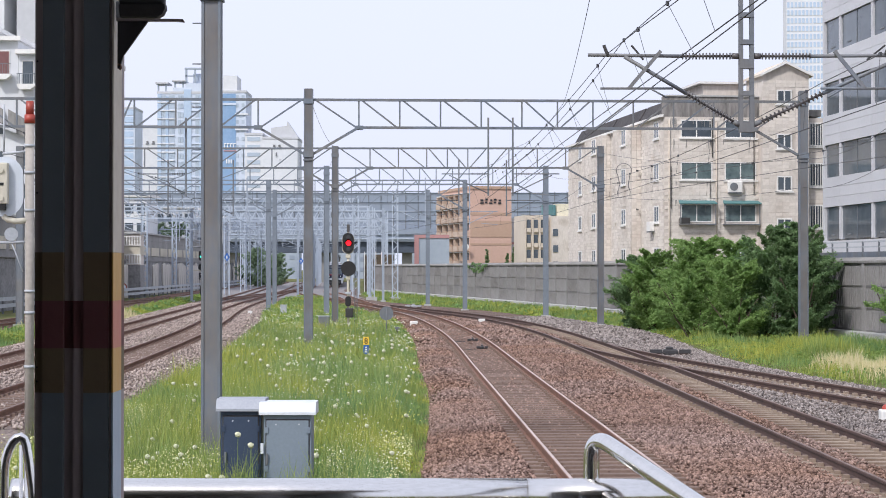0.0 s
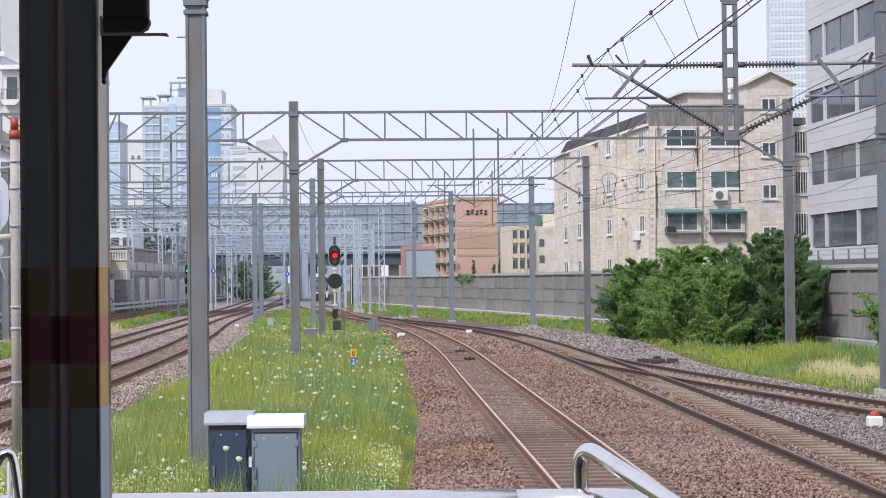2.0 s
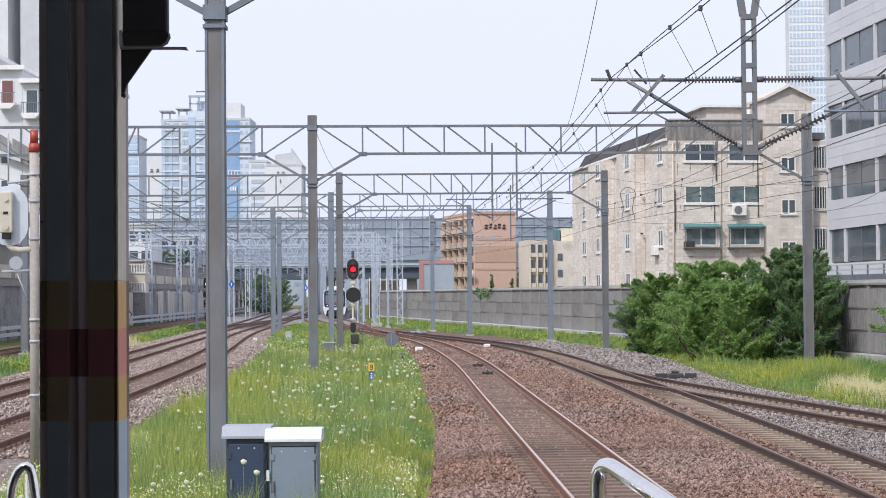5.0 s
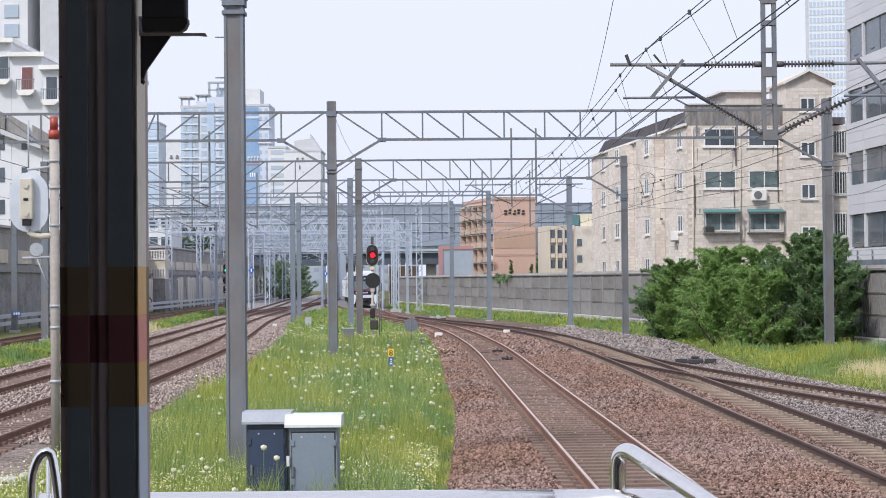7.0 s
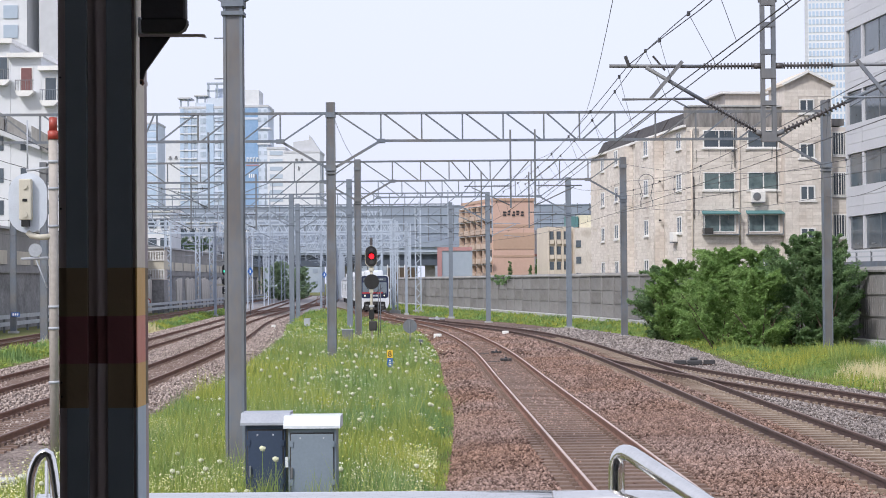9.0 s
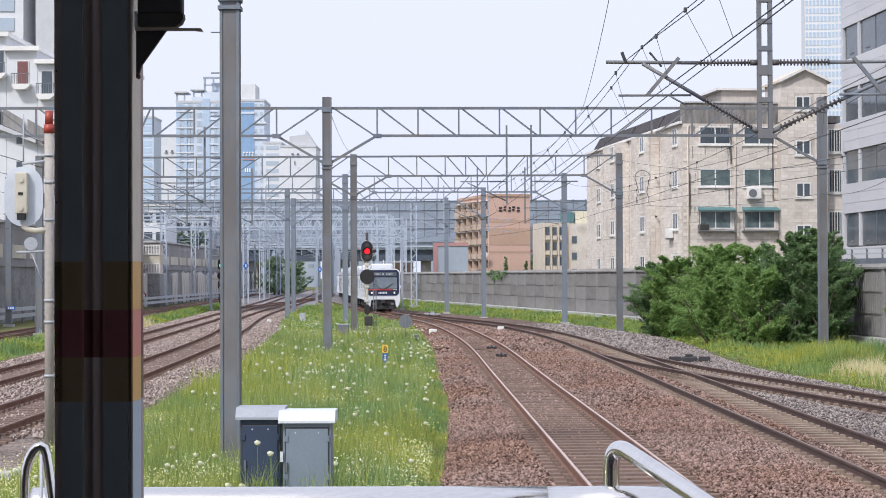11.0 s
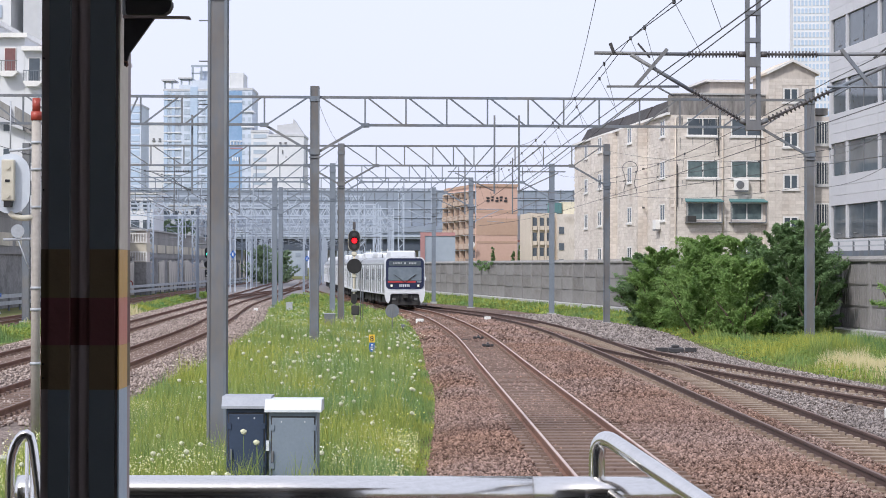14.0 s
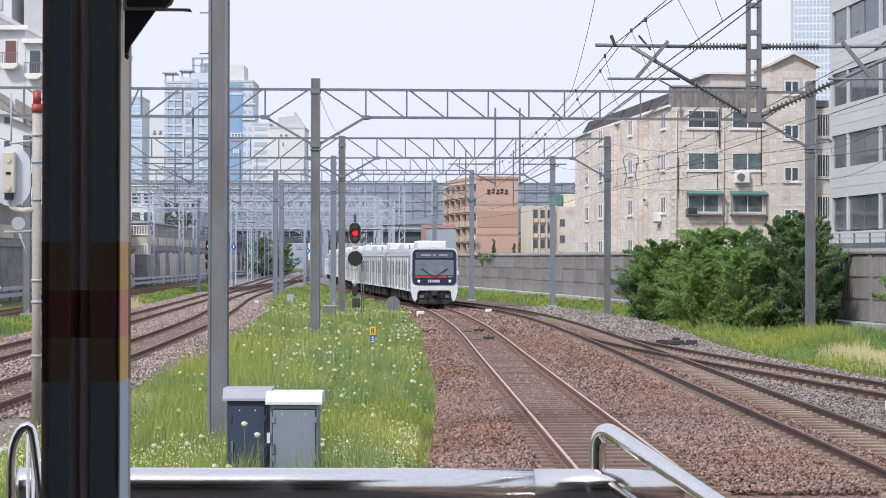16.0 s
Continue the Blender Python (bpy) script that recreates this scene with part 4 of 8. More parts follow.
def apartment_block():
    """The cream brick house: a gabled stair tower, and a long side with a mansard roof."""
    h = thing("apartment_house", pose(15.0, 125, 0, 0, 0, 7.2), "weathered cream stone-brick apartment house with white windows", "house")
    W, D, TOP = 6.1, 33.0, 13.1
    BAYS = ((6.6, 12.7), (16.5, 23.0))
    SIDE_Y, SIDE_Z = (2.0, 9.1, 14.6, 19.4, 28.0), (11.75, 8.95, 6.1, 3.3)
    block("wall", CREAM_WALL, h, -0.372, 0.006, -0.5, 10.6, D, TOP)
    block("stair_tower", CREAM_WALL, h, W + 0.05, -0.776, -0.5, 9.3, 3.0, 15.9)
    block("parapet", STAINED_PARAPET, h, -0.4, 0.0, TOP + 0.0, 6.2, 0.5, TOP + 1.35, "stained grey parapet")
    block("parapet_cap", COPING, h, -0.2, -0.08, TOP + 1.35, 6.2, 0.6, TOP + 1.45)
    block("roof_deck", OLD_CONCRETE, h, 3.2, 0.5, TOP + 0.15, 10.6, D, TOP + 0.6)
    block("cornice", WHITE_TRIM, h, -0.62, -0.12, TOP - 0.02, -0.41, D + 0.1, TOP + 0.14)
    bm = bmesh.new()
    prism(bm, [(6.15, 15.9), (9.3, 15.9), (7.7, 16.65)], -0.74, 3.0)
    part("gable", bm, CREAM_WALL, h)
    bm = bmesh.new()
    prism(bm, [(5.95, 15.76), (7.7, 16.62), (9.55, 15.76), (9.55, 15.92), (7.7, 16.8), (5.95, 15.92)], -1.0, 3.3)
    part("gable_roof", bm, BEIGE, h, "thin pale gabled roof on the stair tower")
    bm = bmesh.new()
    for a, b in (((5.92, 15.83), (7.7, 16.71)), ((7.7, 16.71), (9.58, 15.83))):
        bar(bm, (a[0], -1.03, a[1]), (b[0], -1.03, b[1]), 0.06, 0.16)
    part("barge_board", bm, WHITE_TRIM, h)
    block("roof_house", CREAM_WALL, h, 3.4, 4.0, TOP + 0.3, 6.2, 9, 15.7)
    block("roof_slab", WHITE_TRIM, h, 3.0, 3.7, 15.7, 6.6, 9.3, 15.85)
    # stone bricks: single ones on the front that stays in view, joined courses elsewhere
    holes = [(x, z, x + 2.0, z + 1.12) for x in (0.85, 3.85) for z in (11.75, 8.95, 6.15, 3.3)]
    CH, CW = 0.225, 0.475
    bm = bmesh.new()
    bx(bm, 0.007, 0, 0.007, CW - 0.007, 0.07, CH - 0.007)
    brick = mesh_of("brick", bm, CREAM_BRICK)
    bm = bmesh.new()
    rows = random.Random(5)
    for r in range(69):
        z = CH * r
        for c in range(15):
            x = -0.33 + CW * c + (0.0 if r % 2 else -CW / 2)
            if z > 12.9 or x < -0.34 or x > 5.66 or any(a - CW + 0.05 < x < b2 - 0.05 and b - CH + 0.05 < z < c2 - 0.02 for a, b, b2, c2 in holes):
                continue
            y = -0.02 + rows.uniform(-0.018, 0.018)
            if 5.3 < z < 11.3:
                piece("brick", brick, h, pose(x, y, z))
            else:
                bx(bm, x + 0.007, y, z + 0.007, x + CW - 0.007, y + 0.07, z + CH - 0.007)
        for c in range(7):
            x = 6.12 + 0.455 * c
            if not (7.0 - 0.4 < x < 8.15 and any(q - 0.2 < z < q + 0.98 for q in (10.97, 8.17, 5.37, 13.95, 3.0))):
                bx(bm, x + 0.01, -0.79 + rows.uniform(-0.012, 0.012), z + 0.008, x + 0.445, -0.75, z + CH - 0.008)
        if z < 12.8:
            for c in range(69):
                y = 0.1 + CW * c + (CW / 2 if r % 2 else 0)
                bay = any(p < y and y + CW < q for p, q in BAYS)
                if not bay and any(p - CW < y < q for p, q in BAYS):
                    continue
                if any(abs(y + CW / 2 - q) < 0.9 and any(w - 0.2 < z < w + 1.2 for w in SIDE_Z) for q in SIDE_Y):
                    continue
                out = (-1.06 if bay else -0.39) + rows.uniform(-0.015, 0.015)
                bx(bm, out, y + 0.008, z + 0.008, out + 0.06, y + CW - 0.008, z + CH - 0.008)
            for p, q in BAYS:
                bx(bm, -1.0, p - 0.05, z + 0.008, -0.7, p + 0.02, z + CH - 0.008)
                bx(bm, -0.69, p - 0.05, z + 0.008, -0.39, p + 0.02, z + CH - 0.008)
            for c in range(2):
                bx(bm, 9.4 + 0.6 * c, 0.0, z + 0.008, 9.98 + 0.6 * c, 0.06, z + CH - 0.008) if not any(q - 0.2 < z < q + 1.6 for q in (11.2, 8.5, 5.7, 2.9)) else None
    tagged(part("brickwork", bm, CREAM_BRICKS, h), kind="stuff")
    # mansard along the side
    for a, b in ((0.6, 9.0), (9.6, 18.5), (19.1, 32.8)):
        bm = bmesh.new()
        vs = [bm.verts.new(p) for p in ((0.0, a, TOP + 0.14), (0.0, b, TOP + 0.14), (0.7, b, TOP + 1.35), (0.7, a, TOP + 1.35), (3.2, b, TOP + 1.4), (3.2, a, TOP + 1.4), (3.2, b, TOP + 0.14), (3.2, a, TOP + 0.14))]
        for f in ((0, 1, 2, 3), (3, 2, 4, 5), (0, 3, 5, 7), (1, 6, 4, 2), (5, 4, 6, 7)):
            bm.faces.new([vs[i] for i in f])
        part("mansard_roof", bm, ROOF_DARK, h, "dark shingled mansard roof")
    # projecting bays on the side wall
    for a, b in BAYS:
        block("bay", CREAM_WALL, h, -1.043, a, -0.5, -0.38, b, TOP - 0.1)
    for j, z in enumerate((11.75, 8.95, 6.15)):
        for x in (0.85, 3.85):
            window(h, x - 0.08, z - 0.04, 2.16, 1.2, GLASS_GREEN if j else GLASS_DARK, y=0.0, panes=2, frame=0.075, sill=j < 2)
        window(h, W + 1.0, z - 0.78, 1.05, 1.0, GLASS_DARK, y=-0.78)
    window(h, W + 1.0, 13.95, 1.05, 0.95, GLASS_DARK, y=-0.78)
    window(h, W + 1.0, 3.0, 1.05, 1.0, GLASS_DARK, y=-0.78)
    for x in (0.85, 3.85):
        window(h, x, 3.3, 2.0, 1.12, GLASS_GREEN)
        bm = bmesh.new()
        vs = [bm.verts.new(p) for p in ((x - 0.2, 0.0, 7.56), (x + 2.2, 0.0, 7.56), (x + 2.3, -0.55, 7.36), (x - 0.3, -0.55, 7.36), (x + 2.3, -0.55, 7.3), (x - 0.3, -0.55, 7.3), (x + 2.2, 0.0, 7.48), (x - 0.2, 0.0, 7.48))]
        for f in ((0, 1, 2, 3), (3, 2, 4, 5), (5, 4, 6, 7), (0, 3, 5, 7), (1, 6, 4, 2)):
            bm.faces.new([vs[i] for i in f])
        part("awning", bm, AWNING, h, "dark green awning over the window")
        for px in (x - 0.22, x + 2.16):
            block("awning_post", GALV, h, px, -0.5, 6.0, px + 0.06, -0.44, 7.32)
        block("window_shelf", GALV, h, x - 0.22, -0.5, 5.93, x + 2.22, 0.0, 6.0)
        if x < 1:
            block("condenser", CHROME_DULL, h, x - 0.2, -0.48, 6.0, x + 0.45, -0.1, 6.4, bevel=0.03)
    # barred windows to the right of the stair tower
    for z in (11.2, 8.5, 5.7, 2.9):
        w = window(h, 9.55, z, 1.0, 1.6, GLASS_DARK, panes=1)
        bm = bmesh.new()
        for k in range(6):
            bar(bm, (9.6 + 0.18 * k, -0.16, z), (9.6 + 0.18 * k, -0.16, z + 1.6), 0.04)
        part("grille", bm, WHITE_TRIM, w)
    # side windows
    turn = pose(0, 0, 0, 0, 0, -90)
    for z in SIDE_Z:
        for y in SIDE_Y:
            window(h, -y - 0.7, z, 1.4, 1.15, GLASS_DARK, y=-1.04 if any(p < y < q for p, q in BAYS) else -0.37, panes=2, m=turn)
    for z in (9.9, 7.2):
        bm = bmesh.new()
        bar(bm, (-0.7, 6.5, z), (-0.7, 6.3, z - 0.05), 0.05, n=6)
        disc(bm, (-0.7, 6.3, z - 0.08), 0.09, 0.1, "Z")
        part("wall_lamp", bm, CHROME_DULL, h)
    ac = thing("air_conditioner", h.matrix_basis @ pose(3.95, -0.36, 8.1), "white outdoor air conditioner bracketed to the facade", "air conditioner")
    block("casing", WHITE_TRIM, ac, 0, 0, 0, 0.95, 0.34, 0.72, bevel=0.03)
    bm = bmesh.new()
    disc(bm, (0.36, -0.01, 0.36), 0.27, 0.03, "Y")
    part("fan_grille", bm, GALV, ac, "round dark fan grille")
    block("bracket", GALV, ac, 0.05, 0.0, -0.08, 0.9, 0.36, -0.004)
    ac = thing("air_conditioner", h.matrix_basis @ pose(-0.75, 3.4, 5.55, 0, 0, -90), "small grey outdoor air conditioner on the side wall", "air conditioner")
    block("casing", WHITE_TRIM, ac, 0, 0, 0, 0.95, 0.34, 0.65, bevel=0.03)
    block("bracket", GALV, ac, 0.05, 0.0, -0.08, 0.9, 0.36, -0.004)
    streaks = random.Random(8)
    for k in range(46):
        x = streaks.uniform(-0.2, 5.8)
        zt = streaks.choice((13.0, 13.0, 11.6, 11.6, 8.8, 7.6))
        bm = bmesh.new()
        w, l = streaks.uniform(0.02, 0.06), streaks.uniform(0.2, 0.9)
        prism(bm, [(x, zt), (x + w, zt - 0.02), (x + w * 0.7, zt - l * 0.7), (x + w * 0.35, zt - l), (x + w * 0.1, zt - l * 0.6)], -0.046, -0.03)
        part("rain_streak", bm, OLD_CONCRETE, h)
    # weathered pipes and cable runs on the front
    for x, z0, z1, w in ((2.9, 10.4, 13.0, 0.07), (5.75, 8.0, 12.6, 0.06), (2.75, 7.7, 8.9, 0.05), (0.1, 7.0, 9.8, 0.05)):
        bm = bmesh.new()
        bar(bm, (x, -0.1, z0), (x, -0.1, z1), w, n=6)
        part("cable_duct", bm, CHROME_DULL, h)
    for x, z0, z1 in ((3.2, 5, 12.8), (-0.02, 1, 12.9)):
        bm = bmesh.new()
        bar(bm, (x, -0.09, z0), (x, -0.09, z1), 0.09, n=8)
        part("downpipe", bm, BEIGE, h)
    return h


def office():
    """The office with ribbon windows; its long side runs beside the line."""
    m = pose(23.35, 115.5, 0, 0, 0, -85)
    o = thing("office_building", m, "grey panelled office building with dark ribbon windows", "building")
    L, D, H = 62.0, 22.0, 31.0
    bm = bmesh.new()
    bx(bm, 0.1, 0.35, -0.5, L, D, H)
    part("core", bm, GLASS_DARK, o)
    edges = [0.0, 3.2] + [3.2 + 6.1 * (k + 1) for k in range(10)]
    for j in range(8):
        z = 4.77 + 3.78 * j
        if j == 0:
            block("cladding_band", PANEL_GREY, o, 0, 0, -0.5, L, 0.5, 4.7)
        zt = z + 1.98
        for a, b in zip(edges, edges[1:]):
            # cladding in separate panels, three courses to a storey
            for c in range(3):
                block("panel", PANEL_GREY, o, a + 0.012, 0.003 * c, zt + 0.6 * c + 0.008, b - 0.012, 0.4, zt + 0.6 * (c + 1) - 0.008)
            block("mullion", PANEL_GREY, o, b - 0.17, 0.02, z, b + 0.17, 0.4, zt)
            n = 1 if b - a < 4 else 2
            for k in range(n):
                u, v = a + 0.18 + (b - a - 0.36) * k / n, a + 0.18 + (b - a - 0.36) * (k + 1) / n
                block("pane", GLASS_DARK, o, u + 0.03, 0.13, z + 0.03, v - 0.03, 0.2, zt - 0.03)
                if k:
                    block("glazing_bar", GALV, o, u - 0.03, 0.1, z, u + 0.03, 0.25, zt)
            if (j + int(a)) % 3 == 0:
                block("vent_pane", GALV, o, a + 1.2, 0.09, z + 0.25, a + 1.9, 0.13, z + 0.32)
    block("end_wall", PANEL_GREY, o, -0.3, 0.0, -0.5, 0.08, D, H)
    return o


def orange_house():
    o = thing("apartment_house", pose(5.1, 350, 0, 0, 0, 14), "apricot apartment house with ochre bands and balconied flank", "house")
    block("wall", ORANGE, o, 0, 0, -0.5, 7.9, 24, 17.8)
    block("roof", ORANGE_DK, o, -0.2, -0.2, 17.8, 8.1, 24.2, 18.3)
    block("band", ORANGE_DK, o, -0.03, -0.06, 8.8, 7.93, 0.1, 11.9, "broad ochre band")
    block("band", ORANGE_DK, o, -0.03, -0.05, 12.9, 7.93, 0.1, 13.4)
    block("band", ORANGE_DK, o, -0.03, -0.05, 7.3, 7.93, 0.1, 7.7)
    for k in range(5):
        x = 1.9 + 0.85 * k
        z = 15.0 + 0.15 * (k % 2)
        block("lettering_bar", INK, o, x, -0.12, z, x + 0.6 - 0.12 * (k % 2), 0.02, z + 0.3, "dark letters too small to read")
        block("lettering_bar", INK, o, x + 0.1 * (k % 3), -0.12, z + 0.5, x + 0.55, 0.02, z + 0.85, "dark letters too small to read")
    # balconies along the flank, storey by storey
    for j in range(6):
        z = 0.9 + 2.75 * j
        for k in range(5):
            y = 0.9 + 4.5 * k
            block("window", GLASS_DARK, o, -0.08, y + 0.2, z + 0.9, 0.02, y + 3.2, z + 2.3)
            block("balcony", BALCONY, o, -1.15, y, z - 0.2, -0.0, y + 3.4, z + 0.75)
            block("window_hood", WHITE_TRIM, o, -0.9, y + 0.1, z + 2.3, 0.0, y + 3.3, z + 2.42)
            block("partition", BALCONY, o, -0.95, y + 3.45, z - 0.2, 0.0, y + 3.65, z + 2.4)
    bm = bmesh.new()
    disc(bm, (-1.2, -1.0, 7.0), 0.62, 0.15, "Y")
    bar(bm, (-1.2, -1.0, 7.0), (-0.6, 1.0, 6.5), 0.12)
    part("satellite_dish", bm, WHITE_TRIM, o)


def left_apartments():
    """White stepped flats with balconies, and the high block behind them."""
    a = thing("apartment_house", pose(-51.3, 170, 0.95), "white stepped apartment house with railed balconies", "house")
    for x0, x1, top in ((0, 10.2, 23.9), (10.2, 13.0, 22.6), (13.0, 20.0, 21.4)):
        block("wall", TOWER_WHITE, a, x0, 0, -0.5, x1 - 0.02, 14, top)
        block("cornice", WHITE_TRIM, a, x0 - 0.2, -0.6, top, x1 + 0.3, 14.2, top + 0.4)
    for x, z, g in ((9.0, 20.6, GLASS_DARK), (11.2, 19.6, MAROON), (13.4, 18.7, GLASS_DARK), (16.0, 18.7, GLASS_DARK)):
        block("balcony_door", g, a, x, -0.12, z, x + 0.95, 0.02, z + 2.05)
        block("door_frame", WHITE_TRIM, a, x - 0.08, -0.08, z, x + 1.03, 0.01, z + 2.15)
        bm = bmesh.new()
        prism(bm, [(x - 0.35, z - 0.05), (x + 1.3, z - 0.05), (x + 1.3, z - 0.2), (x + 0.9, z - 0.55), (x - 0.1, z - 0.55), (x - 0.35, z - 0.2)], -0.95, 0.0)
        part("balcony_slab", bm, WHITE_TRIM, a)
        for k in range(8):
            block("baluster", GALV, a, x - 0.33 + 0.22 * k, -0.92, z - 0.05, x - 0.29 + 0.22 * k, -0.88, z + 0.85)
        block("balcony_handrail", GALV, a, x - 0.35, -0.95, z + 0.85, x + 1.3, -0.86, z + 0.91)
    for x, z in ((9.3, 17.4), (11.3, 16.4), (13.5, 15.4)):
        bm = bmesh.new()
        prism(bm, [(x - 1.3, z + 1.0), (x + 0.4, z), (x + 0.4, z - 1.6), (x - 1.3, z - 0.9)], -0.5, 0.0)
        part("stair_roof", bm, OLD_CONCRETE, a, "grey sloping stair roof")
    for r in range(4):
        for c in range(9):
            z, x = 5.5 + 2.9 * r, 0.6 + 2.1 * c
            block("window", GLASS_DARK, a, x, -0.06, z, x + 0.55, 0.02, z + 1.3)
    bm = bmesh.new()
    vs = [bm.verts.new(p) for p in ((5, -0.8, 17.8), (13, -0.8, 14.6), (13, -0.8, 14.2), (5, -0.8, 17.3), (5, 0, 17.8), (13, 0, 14.6), (13, 0, 14.2), (5, 0, 17.3))]
    for f in ((0, 1, 2, 3), (0, 4, 5, 1), (3, 2, 6, 7)):
        bm.faces.new([vs[i] for i in f])
    part("sloping_ledge", bm, TOWER_GREY, a)
    for x, y, w, hh, m, lab in ((-44.5, 252, 5.0, 12.6, TOWER_WHITE, "small white house with a flat roof above the old wall"), (-50.0, 262, 5.2, 11.0, BEIGE, "small beige house above the old wall"),
                             (-52, 330, 8, 13.5, TOWER_WHITE, "pale low house behind the lattice masts"), (-44, 335, 5, 12, TOWER_GREY, "grey low house behind the lattice masts")):
        b = thing("small_house", pose(x, y, 0), lab, "house")
        block("wall", m, b, 0, 0, -0.5, w, 9, hh)
        block("roof", WHITE_TRIM, b, -0.4, -0.5, hh, w + 0.4, 9.4, hh + 0.35)
        for k in range(int(w / 1.6)):
            for z in (hh - 2.2, hh - 4.8):
                block("window", GLASS_DARK, b, 0.4 + 1.6 * k, -0.08, z, 1.5 + 1.6 * k, 0.02, z + 1.3)
    st = thing("footbridge_stair", pose(-36.5, 212, 0), "stone stair landing with two rows of pale railings", "stair")
    block("wall", ROCK_DARK, st, 0, 0, -0.5, 2.5, 3, 3.4, "dark rough stone base")
    block("band", CREAM_PANEL, st, 0.02, 0.05, 4.6, 2.48, 3, 5.55, "cream painted band")
    block("backing", CREAM_WALL, st, 0.1, 0.5, 3.4, 2.4, 3, 7.0)
    block("roof_slab", COPING, st, -0.15, -0.2, 6.95, 2.65, 3.1, 7.15)
    for z in (3.5, 5.6):
        block("rail", WHITE_TRIM, st, -0.05, -0.1, z + 1.0, 2.55, -0.02, z + 1.1)
        block("rail", WHITE_TRIM, st, -0.05, -0.1, z, 2.55, -0.02, z + 0.1)
        for k in range(9):
            block("baluster", WHITE_TRIM, st, 0.0 + 0.3 * k, -0.1, z + 0.1, 0.13 + 0.3 * k, -0.02, z + 1.0)
    tower_block("tower_block", pose(-88, 262, 0), 27, 18, 75, TOWER_WHITE, GLASS_HAZE, "white high apartment slab with pale paired windows", 6, 21, 2.0, 1.8, 18)
    tower_block("tower_block", pose(-58.6, 259, 0), 8.5, 18, 80, TOWER_GREY, TOWER_GREY, "blank grey gable of a high apartment slab", 1, 1, 0.5, 0.5, 18)


def small_houses():
    o = thing("apartment_house", pose(14.0, 325, 0, 0, 0, 8), "low beige apartment house with a green roof shed", "house")
    block("wall", BEIGE, o, 0, 0, -0.5, 4.6, 10, 12.2)
    block("wing", CREAM_WALL, o, 4.6, -1.5, -0.5, 8.6, 10, 12.0)
    for x in (0.0, 1.25, 2.5, 3.75):
        block("pier", BEIGE, o, x, -0.5, -0.5, x + 0.28, 0.05, 11.9)
    for z in (2.2, 4.8, 7.4, 10.0):
        for x in (0.42, 1.67, 2.92):
            block("window", GLASS_DARK, o, x, -0.1, z, x + 0.7, 0.05, z + 1.4)
            block("balcony", BEIGE, o, x - 0.05, -0.42, z - 0.75, x + 0.75, 0.03, z - 0.05)
    for z in (3.0, 5.8, 8.6):
        block("window", GLASS_DARK, o, 4.75, -1.6, z, 5.6, -1.45, z + 1.2)
    block("roof_shed", AWNING, o, 3.6, 0.5, 12.2, 5.6, 3, 14.0)
    block("roof_house", mat("pale_yellow_render", (0.74, 0.69, 0.54), rough=0.9), o, 5.8, 0.5, 12.0, 9.0, 4, 14.2)
    s = thing("warehouse", pose(-4.4, 330, 0, 0, 0, 0), "haze-greyed warehouse gable framed in faded red", "building")
    # haze is put into this wall's colour
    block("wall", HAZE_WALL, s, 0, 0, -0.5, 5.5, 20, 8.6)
    block("red_frame", RED_PAINT, s, -0.6, -0.15, 2.0, 0.2, 0.2, 8.9)
    block("red_frame", RED_PAINT, s, 0.2, -0.15, 8.3, 5.5, 0.2, 8.9)
    block("red_frame", RED_PAINT, s, 0.2, -0.15, 2.0, 5.5, 0.2, 2.6)
    g = thing("warehouse", pose(12.2, 360, 0, 0, 0, 0), "grey-roofed warehouse with a faded red fascia", "building")
    block("wall", TOWER_WHITE, g, 0, 0, -0.5, 3.4, 20, 7.6)
    block("fascia", RED_PAINT, g, 0, -0.1, 7.6, 3.4, 0.1, 8.0)
    block("roof", TOWER_GREY, g, 0, 0, 8.0, 3.4, 20, 12.6)
    f = thing("shed", pose(-11.6, 268, 0, 0, 0, 0), "brown boarded fence wall with pale posts", "fence")
    block("wall", BARK, f, 0.3, 0.6, -0.3, 4.6, 1, 5.0)
    for k in range(6):
        block("post", WHITE_TRIM, f, 0.4 + 0.8 * k, 0.4, -0.3, 0.5 + 0.8 * k, 0.56, 5.4)


def viaduct():
    """The elevated road across the line, with its noise barriers."""
    v = thing("road_viaduct", pose(0, 0, 0), "long grey elevated road with tall noise barriers", "bridge")
    # deck, girder, barriers and rails have the haze in their colours
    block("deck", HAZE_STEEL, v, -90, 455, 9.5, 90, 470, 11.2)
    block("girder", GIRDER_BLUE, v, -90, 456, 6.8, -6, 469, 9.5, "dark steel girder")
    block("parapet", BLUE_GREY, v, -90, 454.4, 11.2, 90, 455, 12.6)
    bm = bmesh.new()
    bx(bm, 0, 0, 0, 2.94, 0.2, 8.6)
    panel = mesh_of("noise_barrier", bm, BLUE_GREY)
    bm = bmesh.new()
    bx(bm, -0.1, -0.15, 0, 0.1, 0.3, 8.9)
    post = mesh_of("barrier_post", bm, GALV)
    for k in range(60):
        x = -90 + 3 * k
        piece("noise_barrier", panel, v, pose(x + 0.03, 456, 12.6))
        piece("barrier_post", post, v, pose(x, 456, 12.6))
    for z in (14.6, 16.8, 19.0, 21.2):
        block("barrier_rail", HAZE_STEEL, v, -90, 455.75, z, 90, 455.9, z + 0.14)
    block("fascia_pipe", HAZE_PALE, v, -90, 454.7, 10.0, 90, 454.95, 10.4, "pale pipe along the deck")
    for x in (-64, -52, -30.2, -10, 12, 34):
        block("pier", OLD_CONCRETE, v, x, 458, -0.5, x + 2.4, 467, 9.5)


